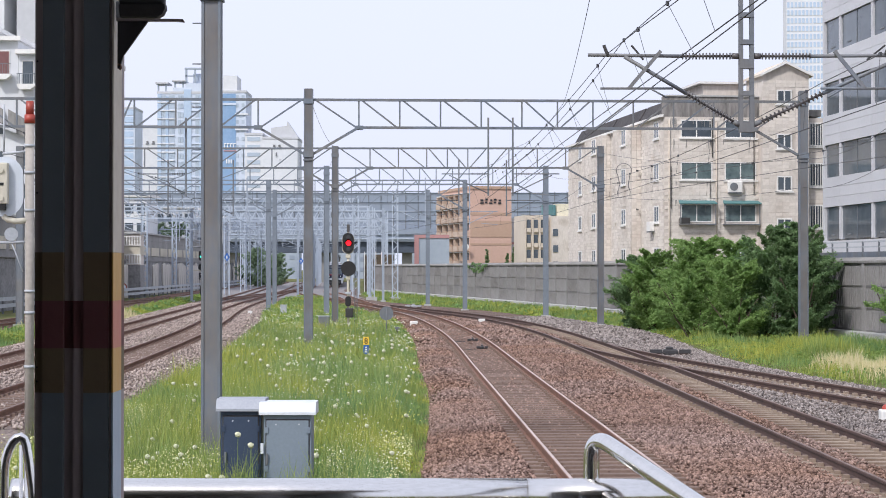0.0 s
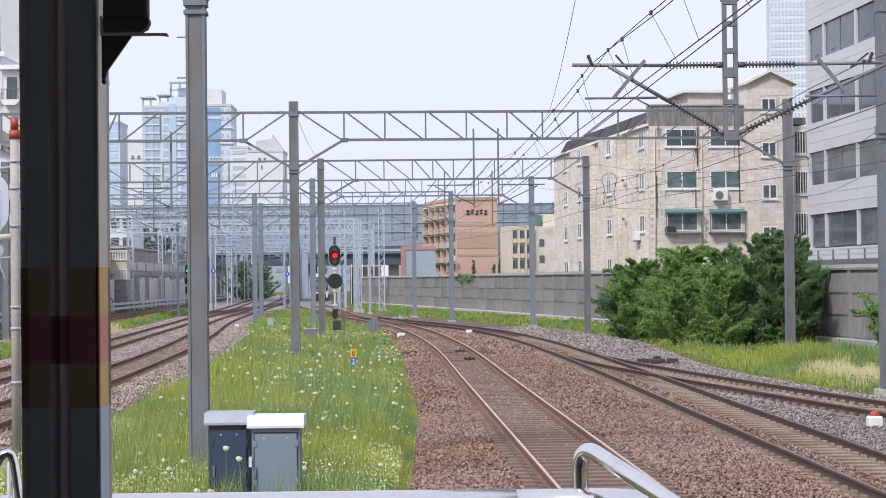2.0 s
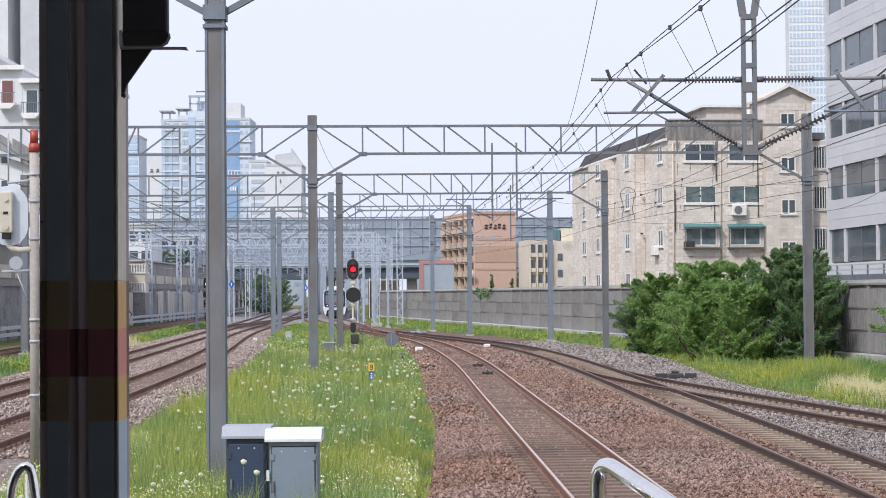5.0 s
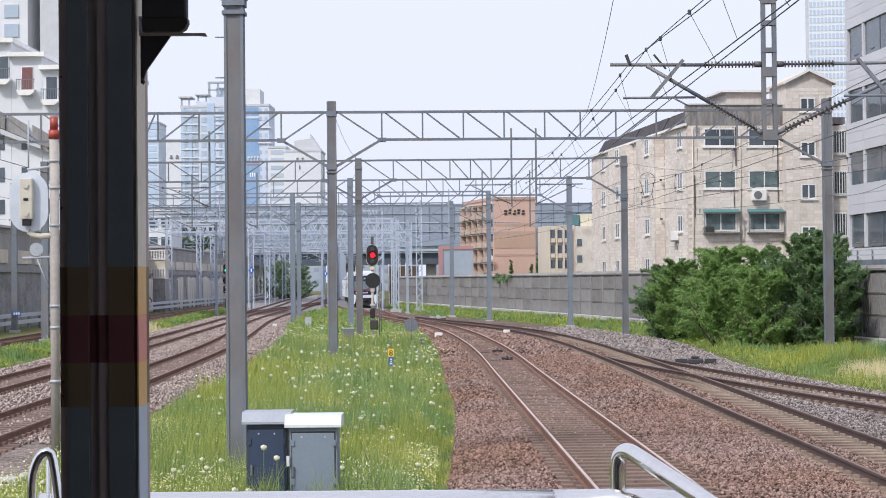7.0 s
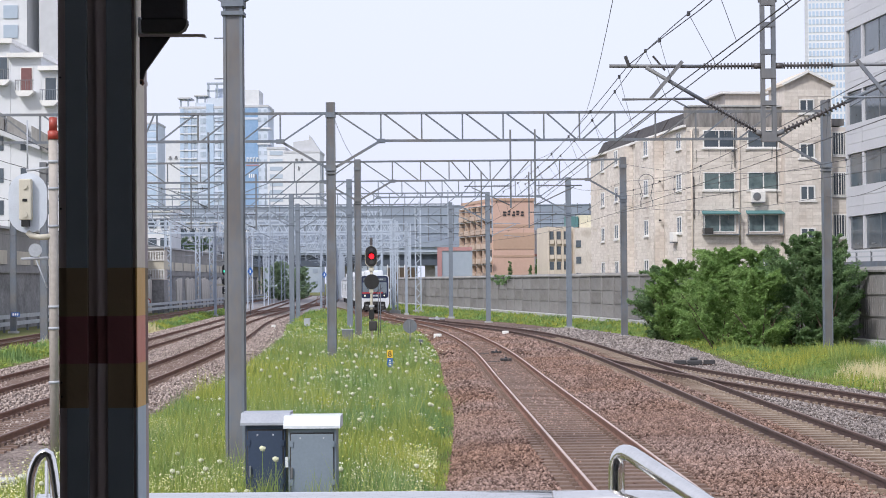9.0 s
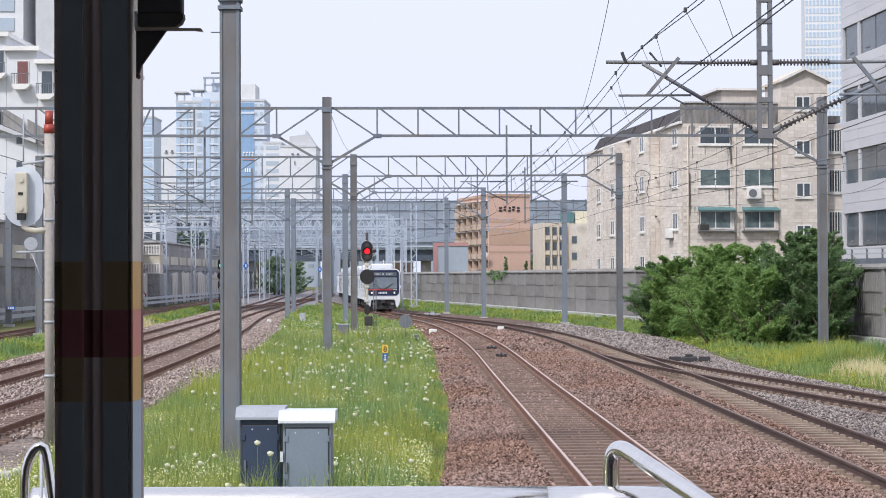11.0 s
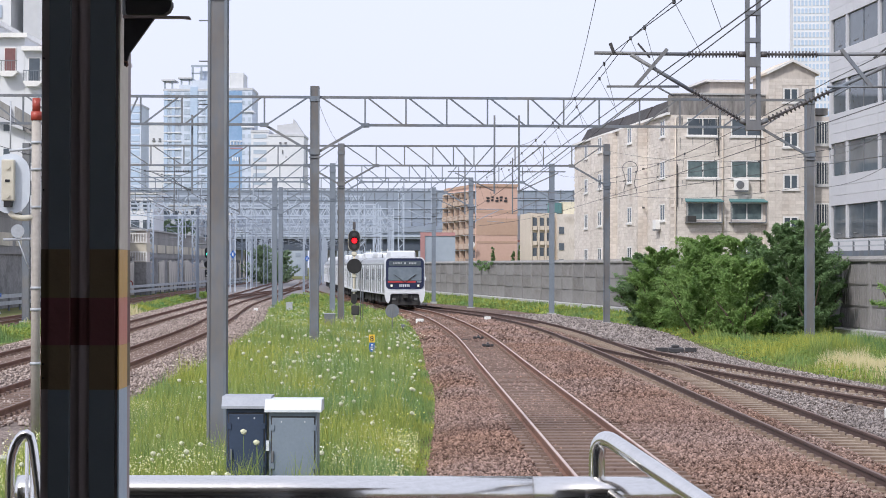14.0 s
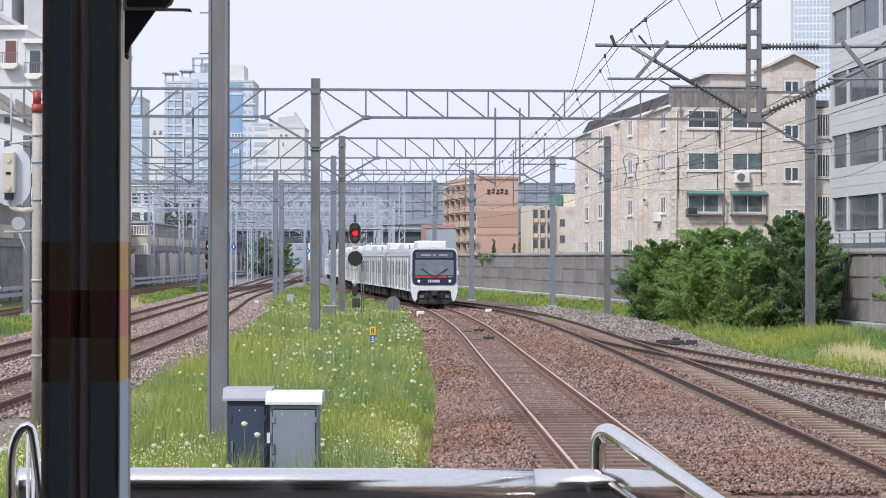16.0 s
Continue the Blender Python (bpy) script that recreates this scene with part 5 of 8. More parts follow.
apartment_block()
office()
orange_house()
small_houses()
left_apartments()
# added row fills the bright gap under the road; haze in its colour
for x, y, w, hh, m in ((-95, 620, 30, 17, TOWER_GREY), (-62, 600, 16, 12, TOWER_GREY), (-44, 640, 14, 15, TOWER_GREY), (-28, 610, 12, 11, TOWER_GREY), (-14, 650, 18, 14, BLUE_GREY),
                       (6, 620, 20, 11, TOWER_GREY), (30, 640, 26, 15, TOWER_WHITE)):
    tower_block("far_building", pose(x, y, 0), w, 14, hh, HAZE_WALL, BLUE_GREY, "low haze-blue building added far beyond the elevated road", int(w / 4), 3, 1.6, 1.2, 1.0)
viaduct()
# the far towers carry the haze in their render and glass colours
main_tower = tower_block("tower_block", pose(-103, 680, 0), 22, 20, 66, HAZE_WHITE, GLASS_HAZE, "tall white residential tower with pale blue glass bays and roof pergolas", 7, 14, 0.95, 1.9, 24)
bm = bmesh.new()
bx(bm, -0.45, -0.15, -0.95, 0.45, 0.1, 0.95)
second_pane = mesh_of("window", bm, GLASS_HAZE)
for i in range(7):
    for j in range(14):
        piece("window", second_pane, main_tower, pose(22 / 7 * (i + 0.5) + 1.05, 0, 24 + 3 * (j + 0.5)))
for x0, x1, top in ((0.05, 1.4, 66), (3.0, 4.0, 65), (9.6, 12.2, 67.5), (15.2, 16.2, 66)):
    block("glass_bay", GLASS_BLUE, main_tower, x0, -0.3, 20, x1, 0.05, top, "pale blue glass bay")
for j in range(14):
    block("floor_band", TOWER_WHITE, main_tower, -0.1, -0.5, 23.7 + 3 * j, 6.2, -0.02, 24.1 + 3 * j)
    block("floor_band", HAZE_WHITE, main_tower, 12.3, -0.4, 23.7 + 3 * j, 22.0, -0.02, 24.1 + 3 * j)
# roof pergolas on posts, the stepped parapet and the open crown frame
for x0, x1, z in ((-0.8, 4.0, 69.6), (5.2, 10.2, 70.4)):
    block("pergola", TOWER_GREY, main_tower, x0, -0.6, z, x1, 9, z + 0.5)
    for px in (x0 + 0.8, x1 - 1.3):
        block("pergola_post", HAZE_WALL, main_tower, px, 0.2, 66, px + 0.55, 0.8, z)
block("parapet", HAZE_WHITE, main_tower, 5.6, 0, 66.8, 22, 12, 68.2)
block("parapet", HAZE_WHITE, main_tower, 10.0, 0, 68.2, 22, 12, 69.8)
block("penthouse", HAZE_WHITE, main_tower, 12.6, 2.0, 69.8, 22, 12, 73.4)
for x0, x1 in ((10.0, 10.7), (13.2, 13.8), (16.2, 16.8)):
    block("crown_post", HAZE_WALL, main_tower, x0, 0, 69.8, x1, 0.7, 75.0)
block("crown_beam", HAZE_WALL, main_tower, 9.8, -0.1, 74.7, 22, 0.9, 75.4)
block("crown_beam", HAZE_WALL, main_tower, 10.0, 0.0, 72.2, 13.5, 0.6, 72.6)
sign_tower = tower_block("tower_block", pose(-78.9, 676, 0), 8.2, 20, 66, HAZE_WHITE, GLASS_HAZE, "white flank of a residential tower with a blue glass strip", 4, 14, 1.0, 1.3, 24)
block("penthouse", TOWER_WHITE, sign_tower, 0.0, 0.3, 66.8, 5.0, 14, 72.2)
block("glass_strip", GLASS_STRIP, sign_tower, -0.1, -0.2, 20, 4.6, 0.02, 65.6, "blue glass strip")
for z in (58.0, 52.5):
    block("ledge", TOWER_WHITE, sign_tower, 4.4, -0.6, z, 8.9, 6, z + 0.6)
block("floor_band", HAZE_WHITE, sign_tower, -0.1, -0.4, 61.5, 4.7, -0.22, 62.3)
for k in range(4):
    block("letter_bar", PALE_INK, sign_tower, 0.5 + 1.1 * k, -0.5, 45.9, 0.75 + 1.1 * k, -0.25, 47.9, "white sign letters")
    for z in (45.9, 47.5):
        block("letter_bar", PALE_INK, sign_tower, 0.8 + 1.1 * k, -0.5, z, 1.3 + 1.1 * k, -0.25, z + 0.35, "white sign letters")
block("sign_band", RED_PAINT, sign_tower, 0.3, -0.4, 44.9, 4.8, -0.25, 45.3, "red band under the sign")
for k in range(3):
    block("letter_bar", PALE_INK, sign_tower, 1.2 + 0.8 * k, -0.4, 40.6, 1.6 + 0.8 * k, -0.22, 42.0, "white sign letters")
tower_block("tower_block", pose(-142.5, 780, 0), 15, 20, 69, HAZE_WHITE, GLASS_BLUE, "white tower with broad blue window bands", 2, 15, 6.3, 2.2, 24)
tower_block("tower_block", pose(-70.6, 672, 0), 6.3, 20, 50.5, TOWER_WHITE, GLASS_HAZE, "white apartment slab with broad grey windows", 1, 11, 4.6, 1.4, 20)
gable = tower_block("tower_block", pose(-64.2, 670, 0), 12.5, 20, 49, TOWER_WHITE, TOWER_GREY, "blank white gable end of an apartment slab", 1, 2, 0.5, 0.5, 20)
bm = bmesh.new()
prism(bm, [(3.0, 49.8), (3.0, 53.0), (8.6, 53.7), (8.7, 55.4), (12.4, 49.8)], 1.0, 12)
part("roof_house", bm, TOWER_GREY, gable, "slanting pale roof house")
far_slab = tower_block("tower_block", pose(-121, 760, 0), 6.8, 18, 60, TOWER_WHITE, TOWER_GREY, "narrow blank white end of an apartment slab", 1, 2, 0.5, 0.5, 20)
for b, x, z in ((gable, 3.5, 45.6), (gable, 5.4, 45.6), (far_slab, 1.2, 53.0), (far_slab, 3.6, 53.0)):
    block("letter_bar", GALV, b, x, -0.35, z, x + 1.3, -0.2, z + 0.35, "grey painted letters too small to read")
    block("letter_bar", GALV, b, x + 0.3, -0.35, z + 0.6, x + 1.1, -0.2, z + 1.3, "grey painted letters too small to read")
block("letter_bar", GALV, gable, 4.8, -0.35, 42.8, 5.15, -0.2, 44.2, "grey painted bar")
tower_block("tower_block", pose(118.5, 650, 0, 0, 0, -6), 14, 16, 150, TOWER_WHITE, GLASS_BLUE, "tall pale glass tower beyond the office", 11, 46, 0.75, 1.8, 24)


# ---------- platform end, window post and handrails ----------
def platform():
    tagged(block("platform_slab", PAVING, None, -6.2, -20, -0.4, 1.3, 4.2, 1.15), "concrete platform end", "platform", kind="structure")
    r = thing("handrail", pose(0, 0, 0), "satin stainless handrail across the platform end", "handrail")
    bm = bmesh.new()
    tube(bm, [(-0.775, 3.4, 2.641), (-0.765, 3.4, 2.641), (-0.3, 3.4, 2.641), (0.15, 3.4, 2.641)], 0.031, 24)
    part("rail", bm, STAINLESS, r)
    bm = bmesh.new()
    tube(bm, [(0.15, 3.4, 2.641), (0.42, 3.4, 2.641)], 0.0305, 24)
    part("rail_sleeve", bm, STAINLESS, r, "narrower jointed end of the rail")
    for x in (-0.72, 0.33):
        bm = bmesh.new()
        bar(bm, (x, 3.4, 1.15), (x, 3.4, 2.63), 0.045, n=14)
        part("post", bm, STAINLESS, r)
    s = thing("handrail", pose(0, 0, 0), "polished stainless side handrail bent down at its end", "handrail")
    bend = [(0.268, 3.41, 1.15)]
    for k in range(13):
        q = k / 12
        bend.append(tuple((1 - q) ** 2 * Vector((0.268, 3.41, 2.7)) + 2 * q * (1 - q) * Vector((0.268, 3.41, 2.755)) + q * q * Vector((0.3, 3.366, 2.733))))
    bm = bmesh.new()
    tube(bm, bend + [(0.4196, 3.2, 2.66), (0.71, 2.82, 2.48), (1.0, 2.44, 2.3), (1.02, 2.42, 1.15)], 0.015, 20)
    part("rail", bm, STAINLESS, s)
    bm = bmesh.new()
    tube(bm, [(0.272, 3.4, 2.655), (0.42, 3.2, 2.565), (0.71, 2.82, 2.39), (0.99, 2.46, 2.21)], 0.009, 14)
    part("lower_rail", bm, STAINLESS, s)
    bm = bmesh.new()
    bar(bm, (0.71, 2.82, 1.15), (0.71, 2.82, 2.47), 0.026, n=14)
    part("post", bm, STAINLESS, s)
    hoop = thing("handrail_hoop", pose(0, 3.3, 0), "bent satin stainless hoop with an inner bar at the platform steps", "handrail")
    bm = bmesh.new()
    tube(bm, [(-0.767, 0, 1.15), (-0.767, 0, 2.67), (-0.7665, 0, 2.695), (-0.764, 0, 2.716), (-0.759, 0, 2.733), (-0.752, 0, 2.746), (-0.745, 0, 2.753),
              (-0.738, 0, 2.755), (-0.732, 0, 2.751), (-0.728, 0, 2.741), (-0.7245, 0, 2.72), (-0.718, 0, 2.67), (-0.71, 0, 2.6), (-0.705, 0, 1.15)], 0.0082, 16)
    part("tube", bm, STAINLESS, hoop)
    for x, top in ((-0.744, 2.738), (-0.735, 2.742)):
        bm = bmesh.new()
        bar(bm, (x, 0.03, 1.15), (x, 0.03, top), 0.0065, n=12)
        part("inner_bar", bm, STAINLESS, hoop)
    for x, y, w in ((-7.62, 31.0, 0.34), (-7.38, 31.5, 0.3)):
        t = thing("cable_trough_lid", pose(x, y, -0.28, 0, 0, 8), "white concrete cable trough lid lying in the grass", "trough lid", "trough lids")
        block("slab", COPING, t, -w / 2, -0.2, 0, w / 2, 0.2, 0.14, bevel=0.02)
        block("lifting_slot", CHROME_DULL, t, -0.04, -0.21, 0.05, 0.04, -0.19, 0.09)


def window_post():
    """The upright of the shelter's glazing beside the viewer, with its coloured film bands."""
    w = thing("window_post", pose(0, 2.0, 0), "dark aluminium window post with faded ochre and red film bands", "window post")
    cols = [("edge_strip", -0.4336, -0.4250, 0.004, FRAME_MID, FILM_OCHRE, FILM_RED), ("face", -0.4248, -0.4028, 0.0, FRAME_DARK, FILM_OCHRE, FILM_RED),
            ("seal", -0.4026, -0.3925, 0.008, FRAME_MID, FRAME_MID, FILM_RED), ("bead", -0.3923, -0.3815, 0.003, FRAME_MID, FRAME_MID, FILM_RED),
            ("face", -0.3813, -0.3546, 0.0, FRAME_DARK, FILM_OCHRE, FILM_RED),
            ("edge_strip", -0.3544, -0.3516, 0.003, FRAME_MID, FILM_OCHRE, FILM_RED)]
    zs = [1.15, 2.918, 2.965, 3.0153, 3.0668, 4.0]
    for name, x0, x1, dy, dark, ochre, red in cols:
        for k, m in enumerate((dark, ochre, red, ochre, dark)):
            block(name, m, w, x0, dy, zs[k], x1, 0.08, zs[k + 1])
    for k, m in enumerate((FRAME_BLUE, FRAME_OCHRE, FRAME_PINK, FRAME_OCHRE, FRAME_PALE)):
        block("pale_strip", m, w, -0.3514, 0.001, zs[k] + 0.0001, -0.3497, 0.052, zs[k + 1] - 0.0001)
    for z in (3.27, 3.13, 2.945, 2.93):
        bm = bmesh.new()
        disc(bm, (-0.431, 0.0035, z), 0.0009, 0.002, "Y", 10)
        part("rivet", bm, BLACK, w)
    s = thing("loudspeaker", pose(0, 2.0, 0), "black loudspeaker box on a steel bracket at the window post", "loudspeaker")
    bm = bmesh.new()
    bx(bm, -0.344, -0.002, 3.329, -0.2955, 0.012, 3.42, bevel=0.003)
    part("housing", bm, BODY_BLACK, s)
    bm = bmesh.new()
    prism(bm, [(-0.3425, 3.3165), (-0.303, 3.3162), (-0.2975, 3.3195), (-0.2945, 3.3255), (-0.2948, 3.33), (-0.3435, 3.33)], -0.004, 0.012)
    part("lower_rim", bm, CHROME_DULL, s, "rounded grey-black lower rim")
    bm = bmesh.new()
    prism(bm, [(-0.3465, 3.3122), (-0.284, 3.3122), (-0.2745, 3.3112), (-0.276, 3.3142), (-0.3465, 3.3152)], -0.003, 0.006)
    part("shelf", bm, FRAME_MID, s)
    bm = bmesh.new()
    prism(bm, [(-0.3455, 3.312), (-0.3135, 3.312), (-0.3395, 3.2755), (-0.3435, 3.262), (-0.3455, 3.262)], 0.0, 0.005)
    part("bracket", bm, BODY_BLACK, s)
    bm = bmesh.new()
    tube(bm, [(-0.3445, 0.0, 3.266), (-0.342, -0.002, 3.2655), (-0.3412, -0.002, 3.2625), (-0.343, -0.002, 3.2605)], 0.0012, 8)
    part("hook", bm, RAIL_RUST, s, "small rusty hook")
    block("clip", PALE_STEEL, s, -0.3468, -0.004, 3.3155, -0.3432, 0.01, 3.333, bevel=0.001)


def cabinet(x0, x1, y, top, body, lid, label, handle_x):
    c = thing("relay_cabinet", pose(0, y, 0), label, "cabinet", "trackside cabinets")
    w = x1 - x0
    block("body", body, c, x0 + 0.03, 0, -0.3, x1 - 0.03, 0.5, top - 0.17, bevel=0.01)
    bm = bmesh.new()
    profile = [(-0.08, top - 0.165), (-0.08, top - 0.13), (0.02, top), (0.5, top), (0.56, top - 0.13), (0.56, top - 0.165)]
    a = [bm.verts.new((x0 - 0.03, u, v)) for u, v in profile]
    b = [bm.verts.new((x1 + 0.03, u, v)) for u, v in profile]
    bm.faces.new(a)
    bm.faces.new(b[::-1])
    for i in range(len(a)):
        j = (i + 1) % len(a)
        bm.faces.new((a[j], a[i], b[i], b[j]))
    part("lid", bm, lid, c, "pale sloping lid")
    bm = bmesh.new()
    bx(bm, x0 + 0.055, -0.012, -0.2, x1 - 0.055, 0.004, top - 0.225, bevel=0.005)
    part("gasket", bm, BODY_BLACK, c, "black rubber seal round the door")
    bm = bmesh.new()
    bx(bm, x0 + 0.07, -0.024, -0.2, x1 - 0.07, -0.012, top - 0.245, bevel=0.005)
    door = part("door", bm, body, c)
    bm = bmesh.new()
    bx(bm, handle_x - 0.015, -0.06, 0.35, handle_x + 0.015, -0.02, 0.5, bevel=0.006)
    part("handle", bm, GALV, door)
    for z in (-0.1, 0.25, 0.78):
        for hx in (x0 + 0.05, x1 - 0.1):
            block("hinge", body, door, hx, -0.04, z, hx + 0.05, -0.02, z + 0.08)
    if body is CAB_GREY:
        block("tag", CAB_LID, c, x0 - 0.01, -0.03, 0.5, x0 + 0.03, 0.02, 0.64, "small white tag at the edge")
    for bxx in (x0 + 0.2, x1 - 0.2):
        bm = bmesh.new()
        disc(bm, (bxx, -0.022, top - 0.3), 0.012, 0.01, "Y", 10)
        part("bolt", bm, PALE_STEEL, door)
    return c


def shelter():
    """The waiting shelter that the view looks out of: unseen roof and plain walls added round the viewer."""
    # all out of view, sized to shade the post and darken the rail's reflections
    tagged(block("ceiling", COPING, None, -3.6, -4.2, 3.9, 1.3, 1.78, 4.05), "unseen ceiling of dull grey panels, added to shade the window post", "ceiling", kind="structure")
    tagged(block("wall_back", OLD_CONCRETE, None, -3.6, -4.2, 1.15, 1.3, -4.05, 3.9), "unseen plain dull rear wall, added to darken the shelter", "wall", kind="structure")
    tagged(block("wall_side", COPING, None, 1.15, -4.05, 1.15, 1.3, 0.4, 3.9), "unseen plain dull side wall, added to darken the shelter", "wall", kind="structure")
    tagged(block("wall_side", COPING, None, -3.6, -4.05, 1.15, -3.45, 1.6, 3.9), "unseen plain dull side wall, added to darken the shelter", "wall", kind="structure")


platform()
shelter()
window_post()
cabinet(-2.5, -1.78, 26.0, 1.2, CAB_GREY, CAB_LID, "grey-blue steel relay cabinet in the grass", -2.42)
cabinet(-3.12, -2.5, 26.25, 1.23, CAB_DARK, CAB_LID_GREY, "slate-coloured steel relay cabinet in the grass", -3.02)


# ---------- signals and signs ----------
def oval(w, h, y0, y1, z, n=10):
    out = []
    r = w / 2
    for cz, a0 in ((z + h / 2 - r, 0), (z - h / 2 + r, 180)):
        for k in range(n + 1):
            a = radians(a0 + 180 * k / n)
            out.append((r * math.cos(a), cz + r * math.sin(a)))
    bm = bmesh.new()
    prism(bm, out, y0, y1)
    return bm


def main_signal():
    s = thing("railway_signal", pose(-5.18, 103, 0), "colour-light signal showing red above a black disc", "signal")
    bm = bmesh.new()
    bar(bm, (0, 0.12, -0.4), (0, 0.12, 5.05), 0.14, n=14)
    part("pole", bm, IVORY, s)
    head = part("signal_head", oval(0.62, 1.12, -0.05, 0.1, 4.42), BLACK, s)
    part("hood_rim", oval(0.66, 1.16, 0.0, 0.09, 4.40), IVORY, head, "pale rim behind the head")
    bm = bmesh.new()
    disc(bm, (0.02, -0.08, 4.42), 0.145, 0.06, "Y")
    part("lens", bm, RED_LAMP, head, "lit red lens")
    for z in (4.74, 4.1):
        bm = bmesh.new()
        disc(bm, (0.02, -0.06, z), 0.12, 0.04, "Y")
        part("lens", bm, BODY_BLACK, head, "unlit dark lens")
    bm = bmesh.new()
    arch = [(0.02 + r * math.cos(radians(18 * k)), 4.43 + r * math.sin(radians(18 * k))) for r, ks in ((0.24, range(11)), (0.21, range(10, -1, -1))) for k in ks]
    prism(bm, arch, -0.2, -0.05)
    part("visor", bm, BLACK, head)
    bm = bmesh.new()
    disc(bm, (0.02, -0.02, 3.03), 0.41, 0.06, "Y", 32)
    part("disc", bm, BLACK, s)
    for z, h, w, m in ((5.02, 0.42, 0.15, INSUL), (3.6, 0.2, 0.28, IVORY), (2.42, 0.3, 0.22, IVORY), (1.62, 0.14, 0.3, PALE_STEEL)):
        block("fitting", m, s, -w / 2, 0.0, z, w / 2, 0.2, z + h, bevel=0.03)
    part("repeater", oval(0.3, 0.56, -0.1, 0.1, 1.24), BLACK, s)
    block("junction_box", CHROME_DULL, s, -0.14, -0.15, 0.36, 0.3, 0.12, 0.88, bevel=0.05)
    block("footing", COPING, s, -0.3, -0.2, -0.4, 0.3, 0.4, -0.15)
    for x in (0.36, 0.48):
        bm = bmesh.new()
        bar(bm, (x, 0.2, -0.3), (x, 0.2, 2.9), 0.05, n=8)
        part("cable_pipe", bm, GALV, s)


def green_signal():
    s = thing("railway_signal", pose(-24.3, 190, 0), "colour-light signal showing green beside the curving tracks", "signal")
    bm = bmesh.new()
    bar(bm, (0, 0.15, -0.4), (0, 0.15, 5.0), 0.16, n=12)
    part("pole", bm, IVORY, s)
    head = part("signal_head", oval(0.6, 1.1, -0.05, 0.1, 4.3), BLACK, s)
    bm = bmesh.new()
    disc(bm, (0.02, -0.08, 4.2), 0.16, 0.06, "Y")
    part("lens", bm, GREEN_LAMP, head)
    bm = bmesh.new()
    disc(bm, (0, -0.02, 3.15), 0.36, 0.06, "Y")
    part("disc", bm, BLACK, s)
    sign = block("route_indicator", INK, s, -0.3, -0.1, 1.9, 0.3, 0.1, 2.6, bevel=0.04)
    txt = bpy.data.curves.new("numeral", "FONT")
    txt.body, txt.size, txt.extrude, txt.align_x = "3", 0.7, 0.01, "CENTER"
    txt.materials.append(PALE_INK)
    ob = new("numeral", txt)
    ob.parent = sign
    ob.matrix_basis = pose(0, -0.115, 2.0, 90, 0, 0)
    block("junction_box", CHROME_DULL, s, -0.16, -0.15, 0.4, 0.2, 0.1, 1.3, bevel=0.04)
    block("bracket", IVORY, s, -0.9, 0.1, 2.75, 0, 0.2, 2.9)


